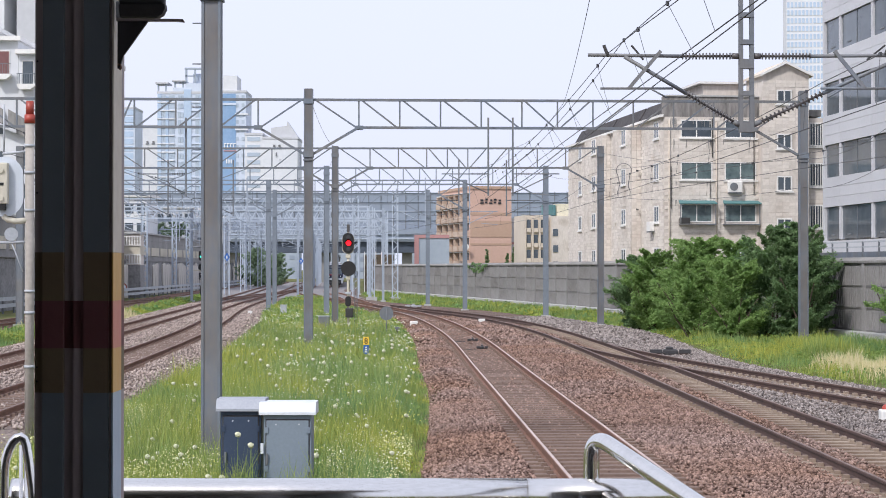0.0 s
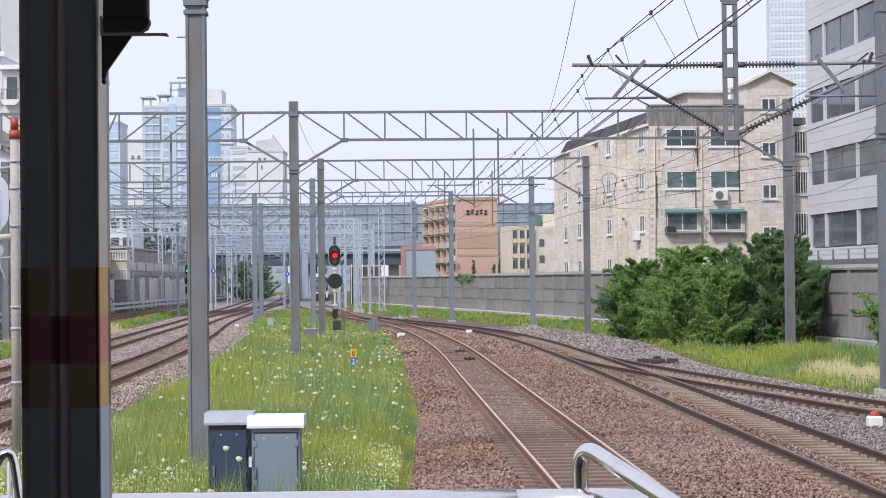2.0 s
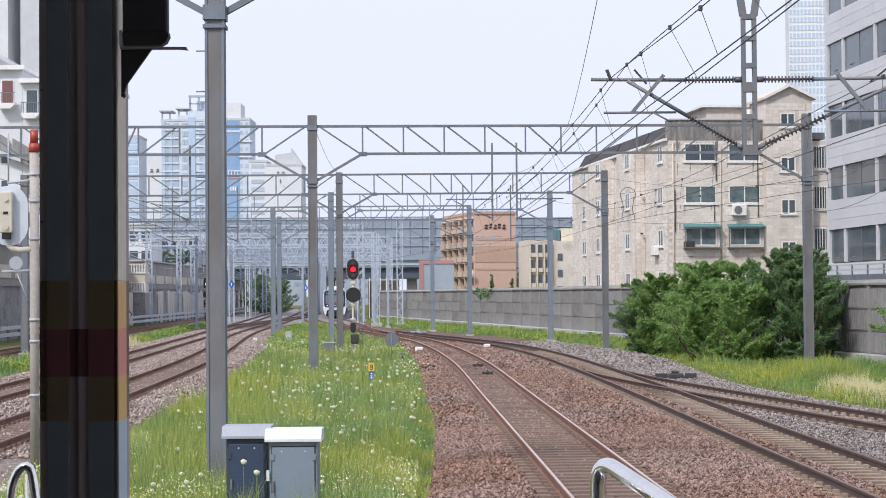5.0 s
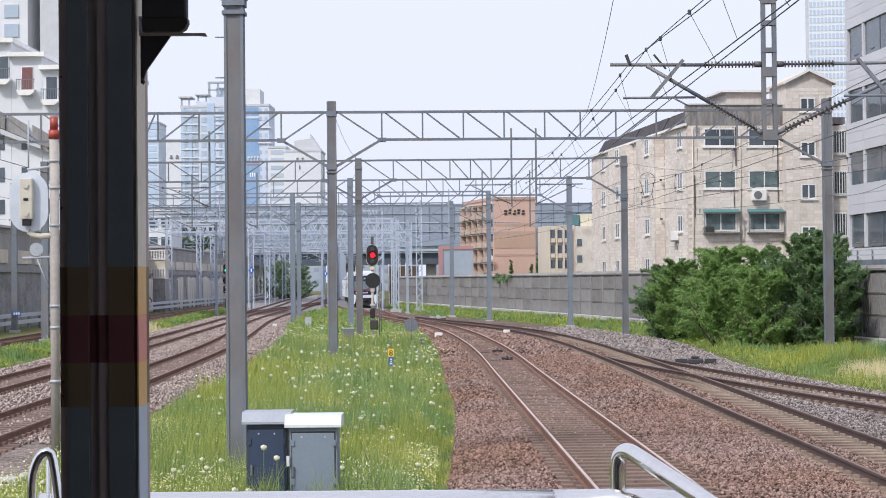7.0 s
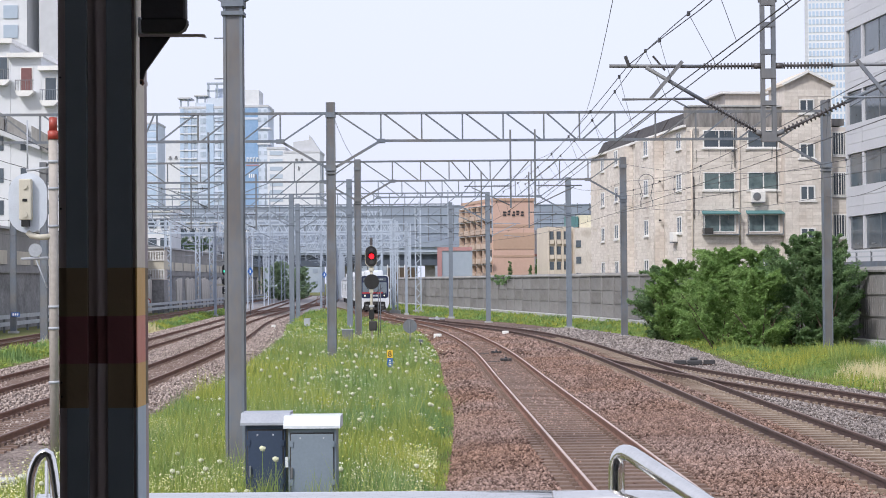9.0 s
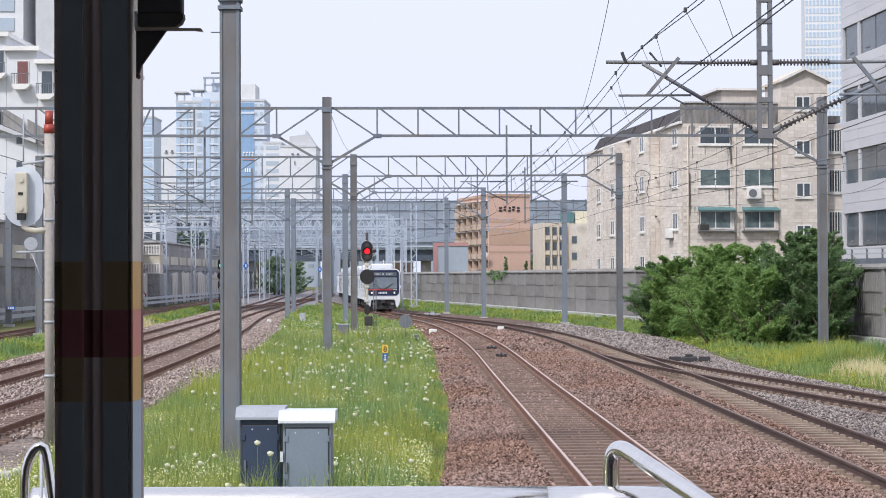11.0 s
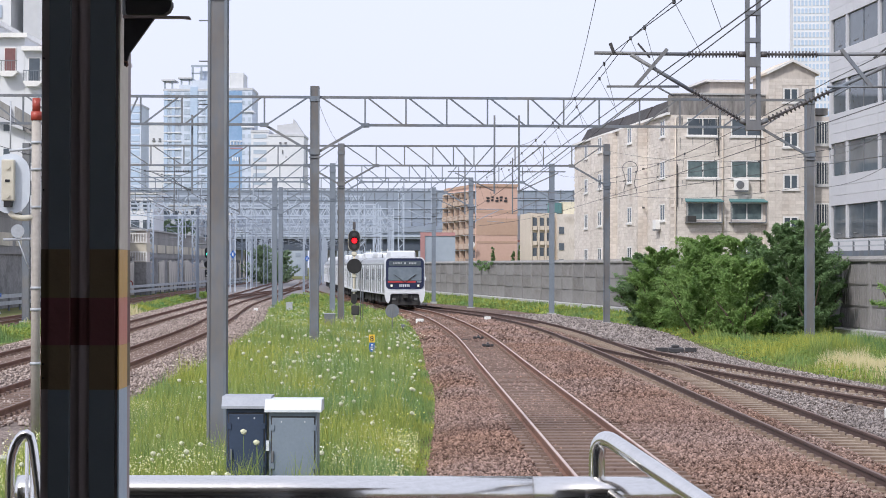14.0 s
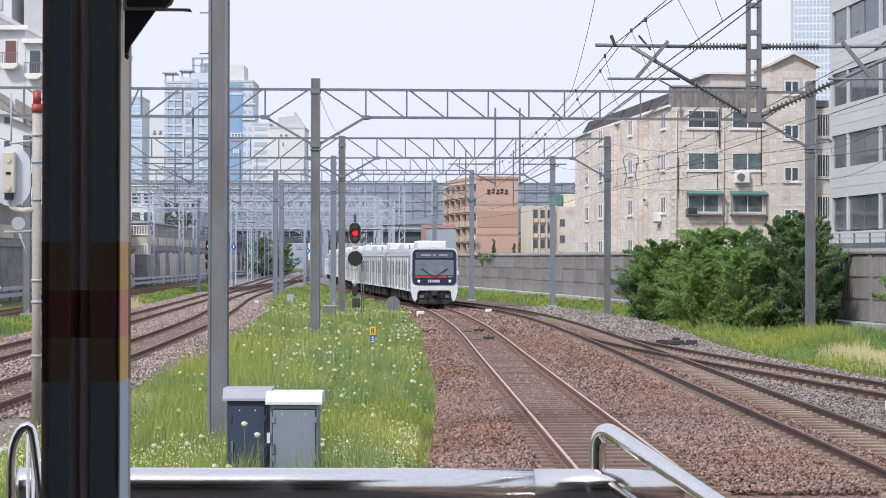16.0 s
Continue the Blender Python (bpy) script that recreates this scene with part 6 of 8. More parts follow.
def lineside_signs():
    m = thing("distance_marker", pose(-2.65, 65, 0), "small yellow and blue lineside number marker in the grass", "marker post")
    bm = bmesh.new()
    bar(bm, (0, 0.03, -0.4), (0, 0.03, 0.68), 0.04, n=8)
    part("post", bm, GALV, m)
    block("yellow_plate", SIGN_YELLOW, m, -0.1, 0, 0.41, 0.1, 0.02, 0.68, "yellow plate with a black numeral")
    txt = bpy.data.curves.new("numeral", "FONT")
    txt.body, txt.size, txt.extrude, txt.align_x = "8", 0.27, 0.004, "CENTER"
    txt.materials.append(INK)
    ob = new("numeral", txt)
    ob.parent = m
    ob.matrix_basis = pose(0, -0.006, 0.45, 90, 0, 0)
    block("blue_plate", SIGN_BLUE, m, -0.095, 0, 0.08, 0.095, 0.02, 0.4, "blue plate with pale marks")
    for z in (0.15, 0.22, 0.3):
        block("mark", PALE_INK, m, -0.03, -0.006, z, 0.03, 0.0, z + 0.045)
    r = thing("round_sign", pose(-2.7, 90, 0), "grey back of a round lineside sign on a thin post", "sign")
    bm = bmesh.new()
    disc(bm, (0, 0, 0.9), 0.33, 0.03, "Y", 32)
    part("plate", bm, GALV, r)
    bm = bmesh.new()
    bar(bm, (0, -0.03, -0.4), (0, -0.03, 1.15), 0.05, n=8)
    part("post", bm, GALV, r)
    for x, y, w, h, mt, lab in ((-6.0, 95, 0.55, 0.62, GALV, "small grey junction box in the grass"), (-6.7, 93, 0.3, 0.5, GALV, "narrow grey junction box in the grass"),
                                (-11.0, 130, 0.42, 0.5, PALE_STEEL, "small pale junction box in the grass")):
        b = thing("junction_box", pose(x, y, 0), lab, "junction box")
        block("casing", mt, b, -w / 2, 0, -0.4, w / 2, 0.3, -0.3 + h + 0.3, bevel=0.02)
        block("lid", PALE_STEEL, b, -w / 2 - 0.02, -0.02, h, w / 2 + 0.02, 0.32, h + 0.04)
    for x, y, z in ((-20.5, 179, 4.1), (-17.0, 226, 3.9)):
        b = thing("blue_sign", pose(x, y, 0), "blue diamond lineside sign on a post", "sign")
        bm = bmesh.new()
        bar(bm, (0, 0.05, -0.4), (0, 0.05, z + 0.3), 0.08, n=8)
        part("post", bm, GALV, b)
        bm = bmesh.new()
        prism(bm, [(0.28, z), (0, z + 0.42), (-0.28, z), (0, z - 0.42)], -0.03, 0.03)
        p = part("plate", bm, SIGN_BLUE, b)
        block("mark", PALE_INK, p, -0.05, -0.05, z - 0.14, 0.05, -0.035, z + 0.14)
    for x, y, h in ((-2.15, 89, 0.5), (-2.1, 78, 0.42)):
        b = thing("cable_peg", pose(x, y, -0.35), "short dark cable peg at the grass edge", "peg")
        block("post", CHROME_DULL, b, -0.05, -0.05, 0, 0.05, 0.05, h)
        block("cap", GALV, b, -0.1, -0.07, h, 0.1, 0.07, h + 0.14, bevel=0.02)
    for x, y, s, red in ((9.38, 39.9, 0.3, True), (2.3, 112, 0.4, False), (-1.65, 107, 0.45, False), (-13.6, 133, 0.3, False)):
        b = thing("track_marker", pose(x, y, -0.25), "white concrete marker block" + (" with a red top" if red else " between the tracks"), "marker block")
        block("block", WHITE_TRIM, b, -s / 2, -0.15, 0, s / 2, 0.15, 0.32 if red else 0.3, bevel=0.04)
        if red:
            bm = bmesh.new()
            bmesh.ops.create_uvsphere(bm, u_segments=16, v_segments=8, radius=0.11, matrix=pose(0, 0, 0.32))
            part("cap", bm, CAP_RED, b, "domed red cap")


def point_machine(x, y, w, label, rz=0.0, pale=False):
    p = thing("point_machine", pose(x, y, -0.2, 0, 0, rz) @ Matrix.Diagonal((1, 1, 1 if w > 1 else 0.6, 1)), label, "point machine")
    dark = PALE_STEEL if pale else BODY_BLACK
    block("casing", dark, p, -w * 0.17, -0.25, 0.06, w * 0.19, 0.25, 0.27, bevel=0.05)
    block("lid", dark, p, -w * 0.1, -0.2, 0.27, w * 0.08, 0.2, 0.36, bevel=0.03)
    for a, b in ((-w / 2, -w * 0.2), (w * 0.22, w / 2)):
        block("side_bar", dark, p, a, -0.3, 0.12, b, -0.18, 0.27, bevel=0.01)
        block("bearer", RAIL_BLACK, p, a, 0.05, 0.0, b, 0.25, 0.12)
    block("base_plate", RAIL_RUST, p, -w * 0.35, -0.35, 0.0, w * 0.35, 0.03, 0.055)
    for a, b in (((-w * 0.3, -0.2, 0.2), (-w * 0.05, -0.28, 0.08)), ((-w * 0.5, -0.33, 0.06), (-w * 0.5 - 0.7, -0.33, 0.06))):
        bm = bmesh.new()
        bar(bm, a, b, 0.06, n=8)
        part("rod", bm, CHROME_DULL, p)


def left_signs():
    b = thing("speed_sign", pose(-33.7, 199, 0), "small round red-rimmed sign by the old wall", "sign")
    bm = bmesh.new()
    bar(bm, (0, 0.05, -0.4), (0, 0.05, 1.3), 0.08, n=8)
    part("post", bm, GALV, b)
    bm = bmesh.new()
    disc(bm, (0, 0, 1.1), 0.36, 0.03, "Y")
    rim = part("rim", bm, CAP_RED, b)
    bm = bmesh.new()
    disc(bm, (0, -0.03, 1.1), 0.25, 0.02, "Y")
    part("plate", bm, PALE_INK, rim)
    p = thing("kilometre_plate", pose(-30.6, 127.7, 1.0), "small blue plate with white marks on a mast", "sign")
    block("plate", SIGN_BLUE, p, -0.28, 0, -0.14, 0.28, 0.1, 0.14)
    for k in range(3):
        block("mark", PALE_INK, p, -0.2 + 0.15 * k, -0.01, -0.07, -0.1 + 0.15 * k, 0, 0.08)


def yard_fence():
    """A grey railing on the yard behind the wall."""
    f = thing("yard_fence", pose(0, 0, 0), "grey steel railing with panels behind the concrete wall", "fence")
    bm = bmesh.new()
    rail_strip(bm, WALL_R, 62, 104, 1.6, [(-0.04, 3.0), (0.04, 3.0), (0.04, 3.85), (-0.04, 3.85)], 4)
    part("panel", bm, GALV, f)
    for z in (4.05, 4.3):
        bm = bmesh.new()
        rail_strip(bm, WALL_R, 62, 104, 1.6, [(-0.04, z), (0.04, z), (0.04, z + 0.07), (-0.04, z + 0.07)], 4)
        part("rail", bm, PALE_STEEL, f)
    bm = bmesh.new()
    bx(bm, -0.04, -0.04, 3.0, 0.04, 0.04, 4.35)
    me = mesh_of("post", bm, GALV)
    for k in range(20):
        y = 62.5 + 2.1 * k
        piece("post", me, f, pose(at(WALL_R, y) + 1.6, y, 0))


left_signs()
yard_fence()
main_signal()
green_signal()
lineside_signs()
point_machine(8.35, 69.5, 1.5, "black electric point machine beside the turnout", rz=-3)
point_machine(-2.4, 153, 1.3, "pale point machine beside the far turnout", pale=True)
point_machine(1.3, 83, 0.45, "small iron point lock between the rails")
point_machine(1.55, 75, 0.45, "small iron rodding box between the rails")


# ---------- overhead line ----------
def lattice_mast(x, y, top, w=0.55, label="pale lattice catenary mast beyond the junction", foot=-0.4, material=HAZE_PALE):
    g = thing("lattice_mast", pose(x, y, 0), label, "mast", "lattice masts")
    for sx in (-1, 1):
        for sy in (-1, 1):
            bm = bmesh.new()
            bar(bm, (sx * w / 2, sy * w / 2, foot), (sx * w / 2, sy * w / 2, top), 0.1)
            part("leg", bm, material, g)
    bm = bmesh.new()
    z = foot + 0.4
    k = 0
    while z < top - 0.6:
        for sy in (-1, 1):
            a = 1 if k % 2 else -1
            bar(bm, (a * w / 2, sy * w / 2, z), (-a * w / 2, sy * w / 2, z + 0.6), 0.06)
        z += 0.6
        k += 1
    tagged(part("lacing", bm, material, g), kind="stuff")
    block("footing", COPING, g, -w, -w, foot, w, w, 0.1)


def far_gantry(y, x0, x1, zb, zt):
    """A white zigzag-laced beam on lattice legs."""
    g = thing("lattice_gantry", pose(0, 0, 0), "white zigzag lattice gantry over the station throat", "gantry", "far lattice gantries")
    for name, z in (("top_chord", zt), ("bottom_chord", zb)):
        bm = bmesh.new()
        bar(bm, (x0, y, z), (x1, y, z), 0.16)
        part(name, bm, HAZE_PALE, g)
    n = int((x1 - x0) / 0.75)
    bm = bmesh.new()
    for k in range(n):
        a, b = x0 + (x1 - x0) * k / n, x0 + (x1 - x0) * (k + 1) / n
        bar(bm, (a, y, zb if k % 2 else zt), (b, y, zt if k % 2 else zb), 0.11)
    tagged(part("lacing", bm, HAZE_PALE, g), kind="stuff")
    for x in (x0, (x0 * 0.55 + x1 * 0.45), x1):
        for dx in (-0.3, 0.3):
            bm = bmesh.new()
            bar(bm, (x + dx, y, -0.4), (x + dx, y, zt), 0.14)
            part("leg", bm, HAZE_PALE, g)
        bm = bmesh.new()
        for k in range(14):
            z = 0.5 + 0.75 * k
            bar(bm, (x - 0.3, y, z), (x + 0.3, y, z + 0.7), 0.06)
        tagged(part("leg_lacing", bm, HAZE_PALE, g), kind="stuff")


# lattice masts and gantries beyond the junction carry haze in their colour
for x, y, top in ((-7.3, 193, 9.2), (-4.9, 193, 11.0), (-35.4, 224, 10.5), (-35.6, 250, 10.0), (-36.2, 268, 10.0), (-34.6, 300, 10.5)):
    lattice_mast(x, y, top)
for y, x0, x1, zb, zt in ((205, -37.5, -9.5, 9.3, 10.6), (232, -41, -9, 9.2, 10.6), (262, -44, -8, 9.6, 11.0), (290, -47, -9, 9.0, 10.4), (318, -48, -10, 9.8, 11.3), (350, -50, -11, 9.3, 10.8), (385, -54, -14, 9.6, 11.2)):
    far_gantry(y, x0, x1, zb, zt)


def ribbed(bm, p, q, r, n):
    """A ribbed rod insulator."""
    p, q = Vector(p), Vector(q)
    bar(bm, p, q, r * 0.95, n=10)
    u = (q - p).normalized()
    for k in range(n):
        c = p + (q - p) * ((k + 0.5) / n)
        bar(bm, c - u * 0.008, c + u * 0.008, r * 2.5, n=14)


def hanging_bracket():
    """The lattice drop post under the nearest gantry, with two insulated cantilevers."""
    y = 31.2
    d = thing("drop_bracket", pose(0, 0, 0), "steel drop post carrying two insulated catenary cantilevers", "catenary bracket")
    for x, up in ((4.93, 4.6), (5.11, 5.44)):
        bm = bmesh.new()
        bar(bm, (x, y, 5.32), (x, y, 7.66), 0.065, 0.12)
        bar(bm, (x, y, 7.62), (up, y, 9.85), 0.065, 0.12)
        part("leg", bm, GALV, d)
    for z in (5.3, 5.9, 6.35, 6.75, 7.2, 7.56):
        block("tie_plate", GALV, d, 4.9, y - 0.07, z, 5.14, y + 0.07, z + (0.16 if z in (5.3, 6.35) else 0.08))
    for s, reach, knee in ((-1, 2.62, 2.02), (1, 3.2, 2.6)):
        c = 5.02
        bm = bmesh.new()
        bar(bm, (c + s * 0.12, y, 6.56), (c + s * 0.24, y, 6.56), 0.1, n=10)
        ribbed(bm, (c + s * 0.24, y, 6.56), (c + s * 1.08, y, 6.56), 0.045, 15)
        part("insulator", bm, INSUL, d, "ribbed brown insulator")
        bm = bmesh.new()
        bar(bm, (c + s * 1.06, y, 6.56), (c + s * reach, y, 6.58), 0.06, n=12)
        part("top_tube", bm, GALV, d)
        foot, head = Vector((c + s * 0.12, y - 0.02, 5.42)), Vector((c + s * knee, y - 0.02, 6.55))
        a = foot.lerp(head, 0.05)
        b = foot.lerp(head, 0.46)
        bm = bmesh.new()
        ribbed(bm, a, b, 0.045, 15)
        part("insulator", bm, INSUL, d, "ribbed brown insulator")
        for name, p, q, w in (("strut_foot", foot, a, 0.09), ("strut", b, head, 0.065)):
            bm = bmesh.new()
            bar(bm, p, q, w, n=12)
            part(name, bm, GALV, d)
        bm = bmesh.new()
        x0 = c + s * (1.42 if s < 0 else 1.45)
        x1 = c + s * (1.95 if s < 0 else 1.95)
        bar(bm, (x0, y - 0.06, 6.64), (x1, y - 0.06, 6.02), 0.045, 0.06)
        part("drop_strut", bm, GALV, d)
        bm = bmesh.new()
        bar(bm, (c + s * 1.22, y - 0.06, 6.02), (c + s * 2.42, y - 0.06, 6.02), 0.04, n=10)
        bar(bm, (c + s * 1.6, y - 0.06, 6.02), (c + s * 1.32, y - 0.1, 5.86), 0.03, n=8)
        part("registration_arm", bm, GALV, d)
        bm = bmesh.new()
        bar(bm, (c + s * (1.7 if s < 0 else 2.0), y, 6.5), (c + s * (1.9 if s < 0 else 2.3), y, 6.74), 0.03)
        part("clamp", bm, CHROME_DULL, d)
        bm = bmesh.new()
        bar(bm, (c + s * 2.3, y - 0.03, 6.58), (c + s * 2.36, y - 0.03, 6.74), 0.05)
        part("clamp", bm, CHROME_DULL, d)


def small_bracket(x, y, zt, s, label):
    """A drop tube and cantilever under one of the farther gantries."""
    d = thing("drop_bracket", pose(x, y, 0), label, "catenary bracket", "small catenary brackets")
    # beyond 120 m the steel colour has the haze in it
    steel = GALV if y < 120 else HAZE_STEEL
    bm = bmesh.new()
    bar(bm, (0, 0, 6.0), (0, 0, zt), 0.075)
    part("drop_tube", bm, steel, d)
    bm = bmesh.new()
    bar(bm, (0, 0, 6.9), (s * 1.9, 0, 6.9), 0.05, n=8)
    bar(bm, (0, 0, 6.1), (s * 1.6, 0, 6.85), 0.05, n=8)
    bar(bm, (s * 0.8, 0, 6.1), (s * 1.9, 0, 6.0), 0.035, n=8)
    part("cantilever", bm, steel, d)
    bm = bmesh.new()
    ribbed(bm, (s * 0.1, 0, 6.9), (s * 0.7, 0, 6.9), 0.045, 6)
    part("insulator", bm, INSUL, d)


def cable(bm, pts, r, n=5):
    tube(bm, pts, r, n)


def catenary(line, off, y0, y1, zc, zm, supports, label, fade=0.0):
    """Contact wire, sagging messenger wire and droppers over one track."""
    c = thing("overhead_wire", pose(0, 0, 0), label, "overhead wire", "overhead wires")
    bm = bmesh.new()
    ys = np.arange(y0, y1, 4.0)
    cable(bm, [(at(line, y) + off + fade * (y - 31), y, zc) for y in ys], 0.0085)
    part("contact_wire", bm, WIRE, c)
    bm = bmesh.new()
    sup = sorted(supports)

    def zmess(y):
        for a, b in zip(sup, sup[1:]):
            if a <= y <= b:
                s = (y - a) / (b - a)
                return zm - 0.35 * 4 * s * (1 - s)
        return zm
    cable(bm, [(at(line, y) + off * 0.6 + fade * (y - 31), y, zmess(y)) for y in ys], 0.0075)
    part("messenger_wire", bm, WIRE, c)
    for y in np.arange(y0 + 2, min(y1, 130), 5.5):
        bm = bmesh.new()
        top = Vector((at(line, y) + off * 0.6 + fade * (y - 31), y, zmess(y)))
        bar(bm, (at(line, y) + off + fade * (y - 31), y, zc), top, 0.007)
        bx(bm, top.x - 0.02, y - 0.05, top.z - 0.03, top.x + 0.02, y + 0.05, top.z + 0.03)
        part("dropper", bm, WIRE, c)
    return c


hanging_bracket()
SUP = [0, 31, 77, 107, 128, 146, 167, 205, 232, 262, 290, 318, 350]
catenary(LINE_A, 0.5, 4, 330, 5.88, 6.72, SUP, "contact and messenger wires over the running track")
catenary(LINE_A, 0.95, 8, 78, 6.05, 6.95, SUP, "second pair of overlapping overhead wires", 0.012)
catenary(LINE_B, -0.15, 6, 150, 5.65, 6.5, SUP, "contact and messenger wires over the joining track")
branch_wires = catenary(LINE_C, 0.1, 8, 80, 5.7, 6.4, SUP, "contact and messenger wires over the branch track")
bm = bmesh.new()
loop = [(6.62 + 0.28 * math.sin(radians(a)), 69, 6.62 + 0.27 * math.cos(radians(a))) for a in range(-125, 126, 25)]
cable(bm, [(6.4, 69, 5.7), (6.39, 69, 5.85), (6.47, 69, 6.1)] + loop + [(6.77, 69, 6.1), (6.85, 69, 5.85), (6.84, 69, 5.7)], 0.012)
part("jumper_loop", bm, WIRE, branch_wires, "dark jumper wire bent into a loop")
catenary(LINE_L, 0.1, 6, 330, 5.75, 6.7, SUP, "contact and messenger wires over the curving track")
catenary(LINE_M, 0.1, 6, 330, 5.75, 6.7, SUP, "contact and messenger wires over the outer track")
feeder = thing("feeder_cables", pose(0, 0, 0), "thin feeder cables strung between the gantries", "cable")
for pts in ([(2.9, 31, 9.9), (5.0, 78, 9.9), (4.0, 107, 9.9), (2, 128, 9.9)],
            [(8.94, 107, 9.6), (14.9, 78, 7.6), (12.75, 52, 7.3)], [(8.94, 107, 7.2), (14.9, 78, 6.4), (12.75, 52, 6.3)], [(6.97, 128, 9.4), (8.94, 107, 8.6), (14.9, 78, 9.0)],
            [(-5.5, 77, 10.2), (-6.12, 107, 9.9), (-7.9, 128, 9.9), (-13.5, 146, 9.9)]):
    bm = bmesh.new()
    fine = []
    for a, b in zip(pts, pts[1:]):
        for k in range(8):
            s = k / 8
            fine.append(tuple(Vector(a).lerp(Vector(b), s) - Vector((0, 0, 0.4 * 4 * s * (1 - s)))))
    cable(bm, fine + [pts[-1]], 0.009)
    part("cable", bm, WIRE, feeder)
for y, xs in ((77, ((1.85, -1), (2.85, 1), (-10.5, -1), (-14.4, -1))), (107, ((0.9, -1), (3.6, 1), (-11.9, -1), (-15.6, -1))),
              (128, ((-1.2, -1), (1.8, 1), (-13.3, -1), (-16.8, -1))), (146, ((-3.6, -1), (-17.9, -1)))):
    for x, s in xs:
        small_bracket(x, y, 9.2, s, "grey drop tube with a catenary cantilever")
for y in (167, 205, 232, 262, 290, 318):
    for line, s in ((LINE_A, 1), (LINE_L, -1), (LINE_M, -1), (LINE_N, -1), (LINE_Q, 1)):
        if line[0][0] <= y:
            small_bracket(at(line, y) - s * 1.6, y, 9.4, s, "grey drop tube with a catenary cantilever")
catenary(LINE_N, 0.1, 62, 330, 5.75, 6.7, SUP, "contact and messenger wires over the siding")
catenary(LINE_Q, 0.1, 188, 330, 5.75, 6.7, SUP, "contact and messenger wires over the connecting track")
# masts under the road: haze is put into their pale blue steel
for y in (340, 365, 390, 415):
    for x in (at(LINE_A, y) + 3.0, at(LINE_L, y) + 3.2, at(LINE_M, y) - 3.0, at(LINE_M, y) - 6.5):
        hm = thing("catenary_mast", pose(x, y, 0), "slim mast in a haze-paled colour beneath the elevated road", "mast", "hazy masts")
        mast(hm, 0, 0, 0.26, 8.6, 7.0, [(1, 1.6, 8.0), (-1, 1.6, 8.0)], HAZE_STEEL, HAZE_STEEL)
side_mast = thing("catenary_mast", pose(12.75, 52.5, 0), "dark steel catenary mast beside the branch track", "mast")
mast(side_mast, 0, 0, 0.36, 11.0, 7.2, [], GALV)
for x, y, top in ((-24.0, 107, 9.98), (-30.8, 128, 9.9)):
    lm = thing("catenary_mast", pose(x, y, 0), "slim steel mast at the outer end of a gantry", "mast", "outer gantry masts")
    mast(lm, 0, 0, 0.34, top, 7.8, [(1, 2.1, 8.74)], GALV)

# these far masts also have the haze in their steel colour
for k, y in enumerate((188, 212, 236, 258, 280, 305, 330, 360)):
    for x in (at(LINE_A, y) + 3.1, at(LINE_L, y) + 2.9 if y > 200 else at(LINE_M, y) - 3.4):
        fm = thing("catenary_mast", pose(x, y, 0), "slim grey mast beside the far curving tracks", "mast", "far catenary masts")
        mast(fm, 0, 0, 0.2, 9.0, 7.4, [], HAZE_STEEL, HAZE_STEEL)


def back_signal():
    """The tall mast at the left with a signal seen from behind."""
    s = thing("railway_signal", pose(-7.67, 35, 0), "back of a signal with ivory housing on a capped mast", "signal")
    bm = bmesh.new()
    bar(bm, (0, 0, -0.35), (0, 0, 5.75), 0.17, n=18)
    part("pole", bm, POLE_CREAM, s)
    bm = bmesh.new()
    bar(bm, (0, 0, 5.74), (0, 0, 5.9), 0.2, n=18)
    bar(bm, (0, 0, 5.9), (0, 0, 6.15), 0.15, n=18)
    part("cap", bm, CAP_RED, s, "red conical cap")
    bm = oval(0.72, 1.12, -0.01, 0.01, 4.56)
    bmesh.ops.translate(bm, verts=bm.verts, vec=(-0.47, -0.02, 0))
    part("backboard", bm, WHITE_BLUE, s)
    block("housing", IVORY, s, -0.6, -0.2, 4.24, -0.37, -0.04, 5.0, bevel=0.02)
    for z in (4.34, 4.86):
        bm = bmesh.new()
        disc(bm, (-0.485, -0.215, z), 0.05, 0.03, "Y", 16)
        part("cover", bm, IVORY, s)
    block("label_plate", BLACK, s, -0.53, -0.21, 4.58, -0.44, -0.19, 4.63)
    block("cable_gland", BLACK, s, -0.56, -0.18, 4.12, -0.42, -0.06, 4.24)
    bm = bmesh.new()
    tube(bm, [(-0.48, -0.02, 4.02), (-0.4, -0.02, 3.95), (-0.25, -0.02, 3.92), (0.0, -0.02, 3.94)], 0.055, 12)
    part("bracket_arm", bm, IVORY, s)
    bm = bmesh.new()
    bar(bm, (-0.5, -0.02, 5.17), (0.0, -0.02, 5.22), 0.05, n=10)
    part("stay", bm, PALE_STEEL, s)
    bm = bmesh.new()
    bar(bm, (-0.6, -0.02, 3.52), (0.02, -0.02, 3.54), 0.05, n=10)
    part("stay", bm, PALE_STEEL, s)
    bm = bmesh.new()
    bar(bm, (-0.32, -0.02, 3.5), (-0.12, -0.02, 2.98), 0.025, n=8)
    part("stay", bm, PALE_STEEL, s)
    bm = bmesh.new()
    bar(bm, (-0.48, 0.0, 5.15), (-0.48, 0.0, 6.1), 0.03, n=8)
    part("stay", bm, PALE_STEEL, s)
    bm = bmesh.new()
    disc(bm, (-0.33, -0.05, 3.68), 0.125, 0.02, "Y", 24)
    part("small_disc", bm, PALE_STEEL, s)
    for z in (5.3, 4.8, 4.1, 2.6, 2.2, 1.2):
        bm = bmesh.new()
        bar(bm, (0, 0, z), (0, 0, z + 0.05), 0.2, n=18)
        part("band", bm, PALE_STEEL, s)


back_signal()


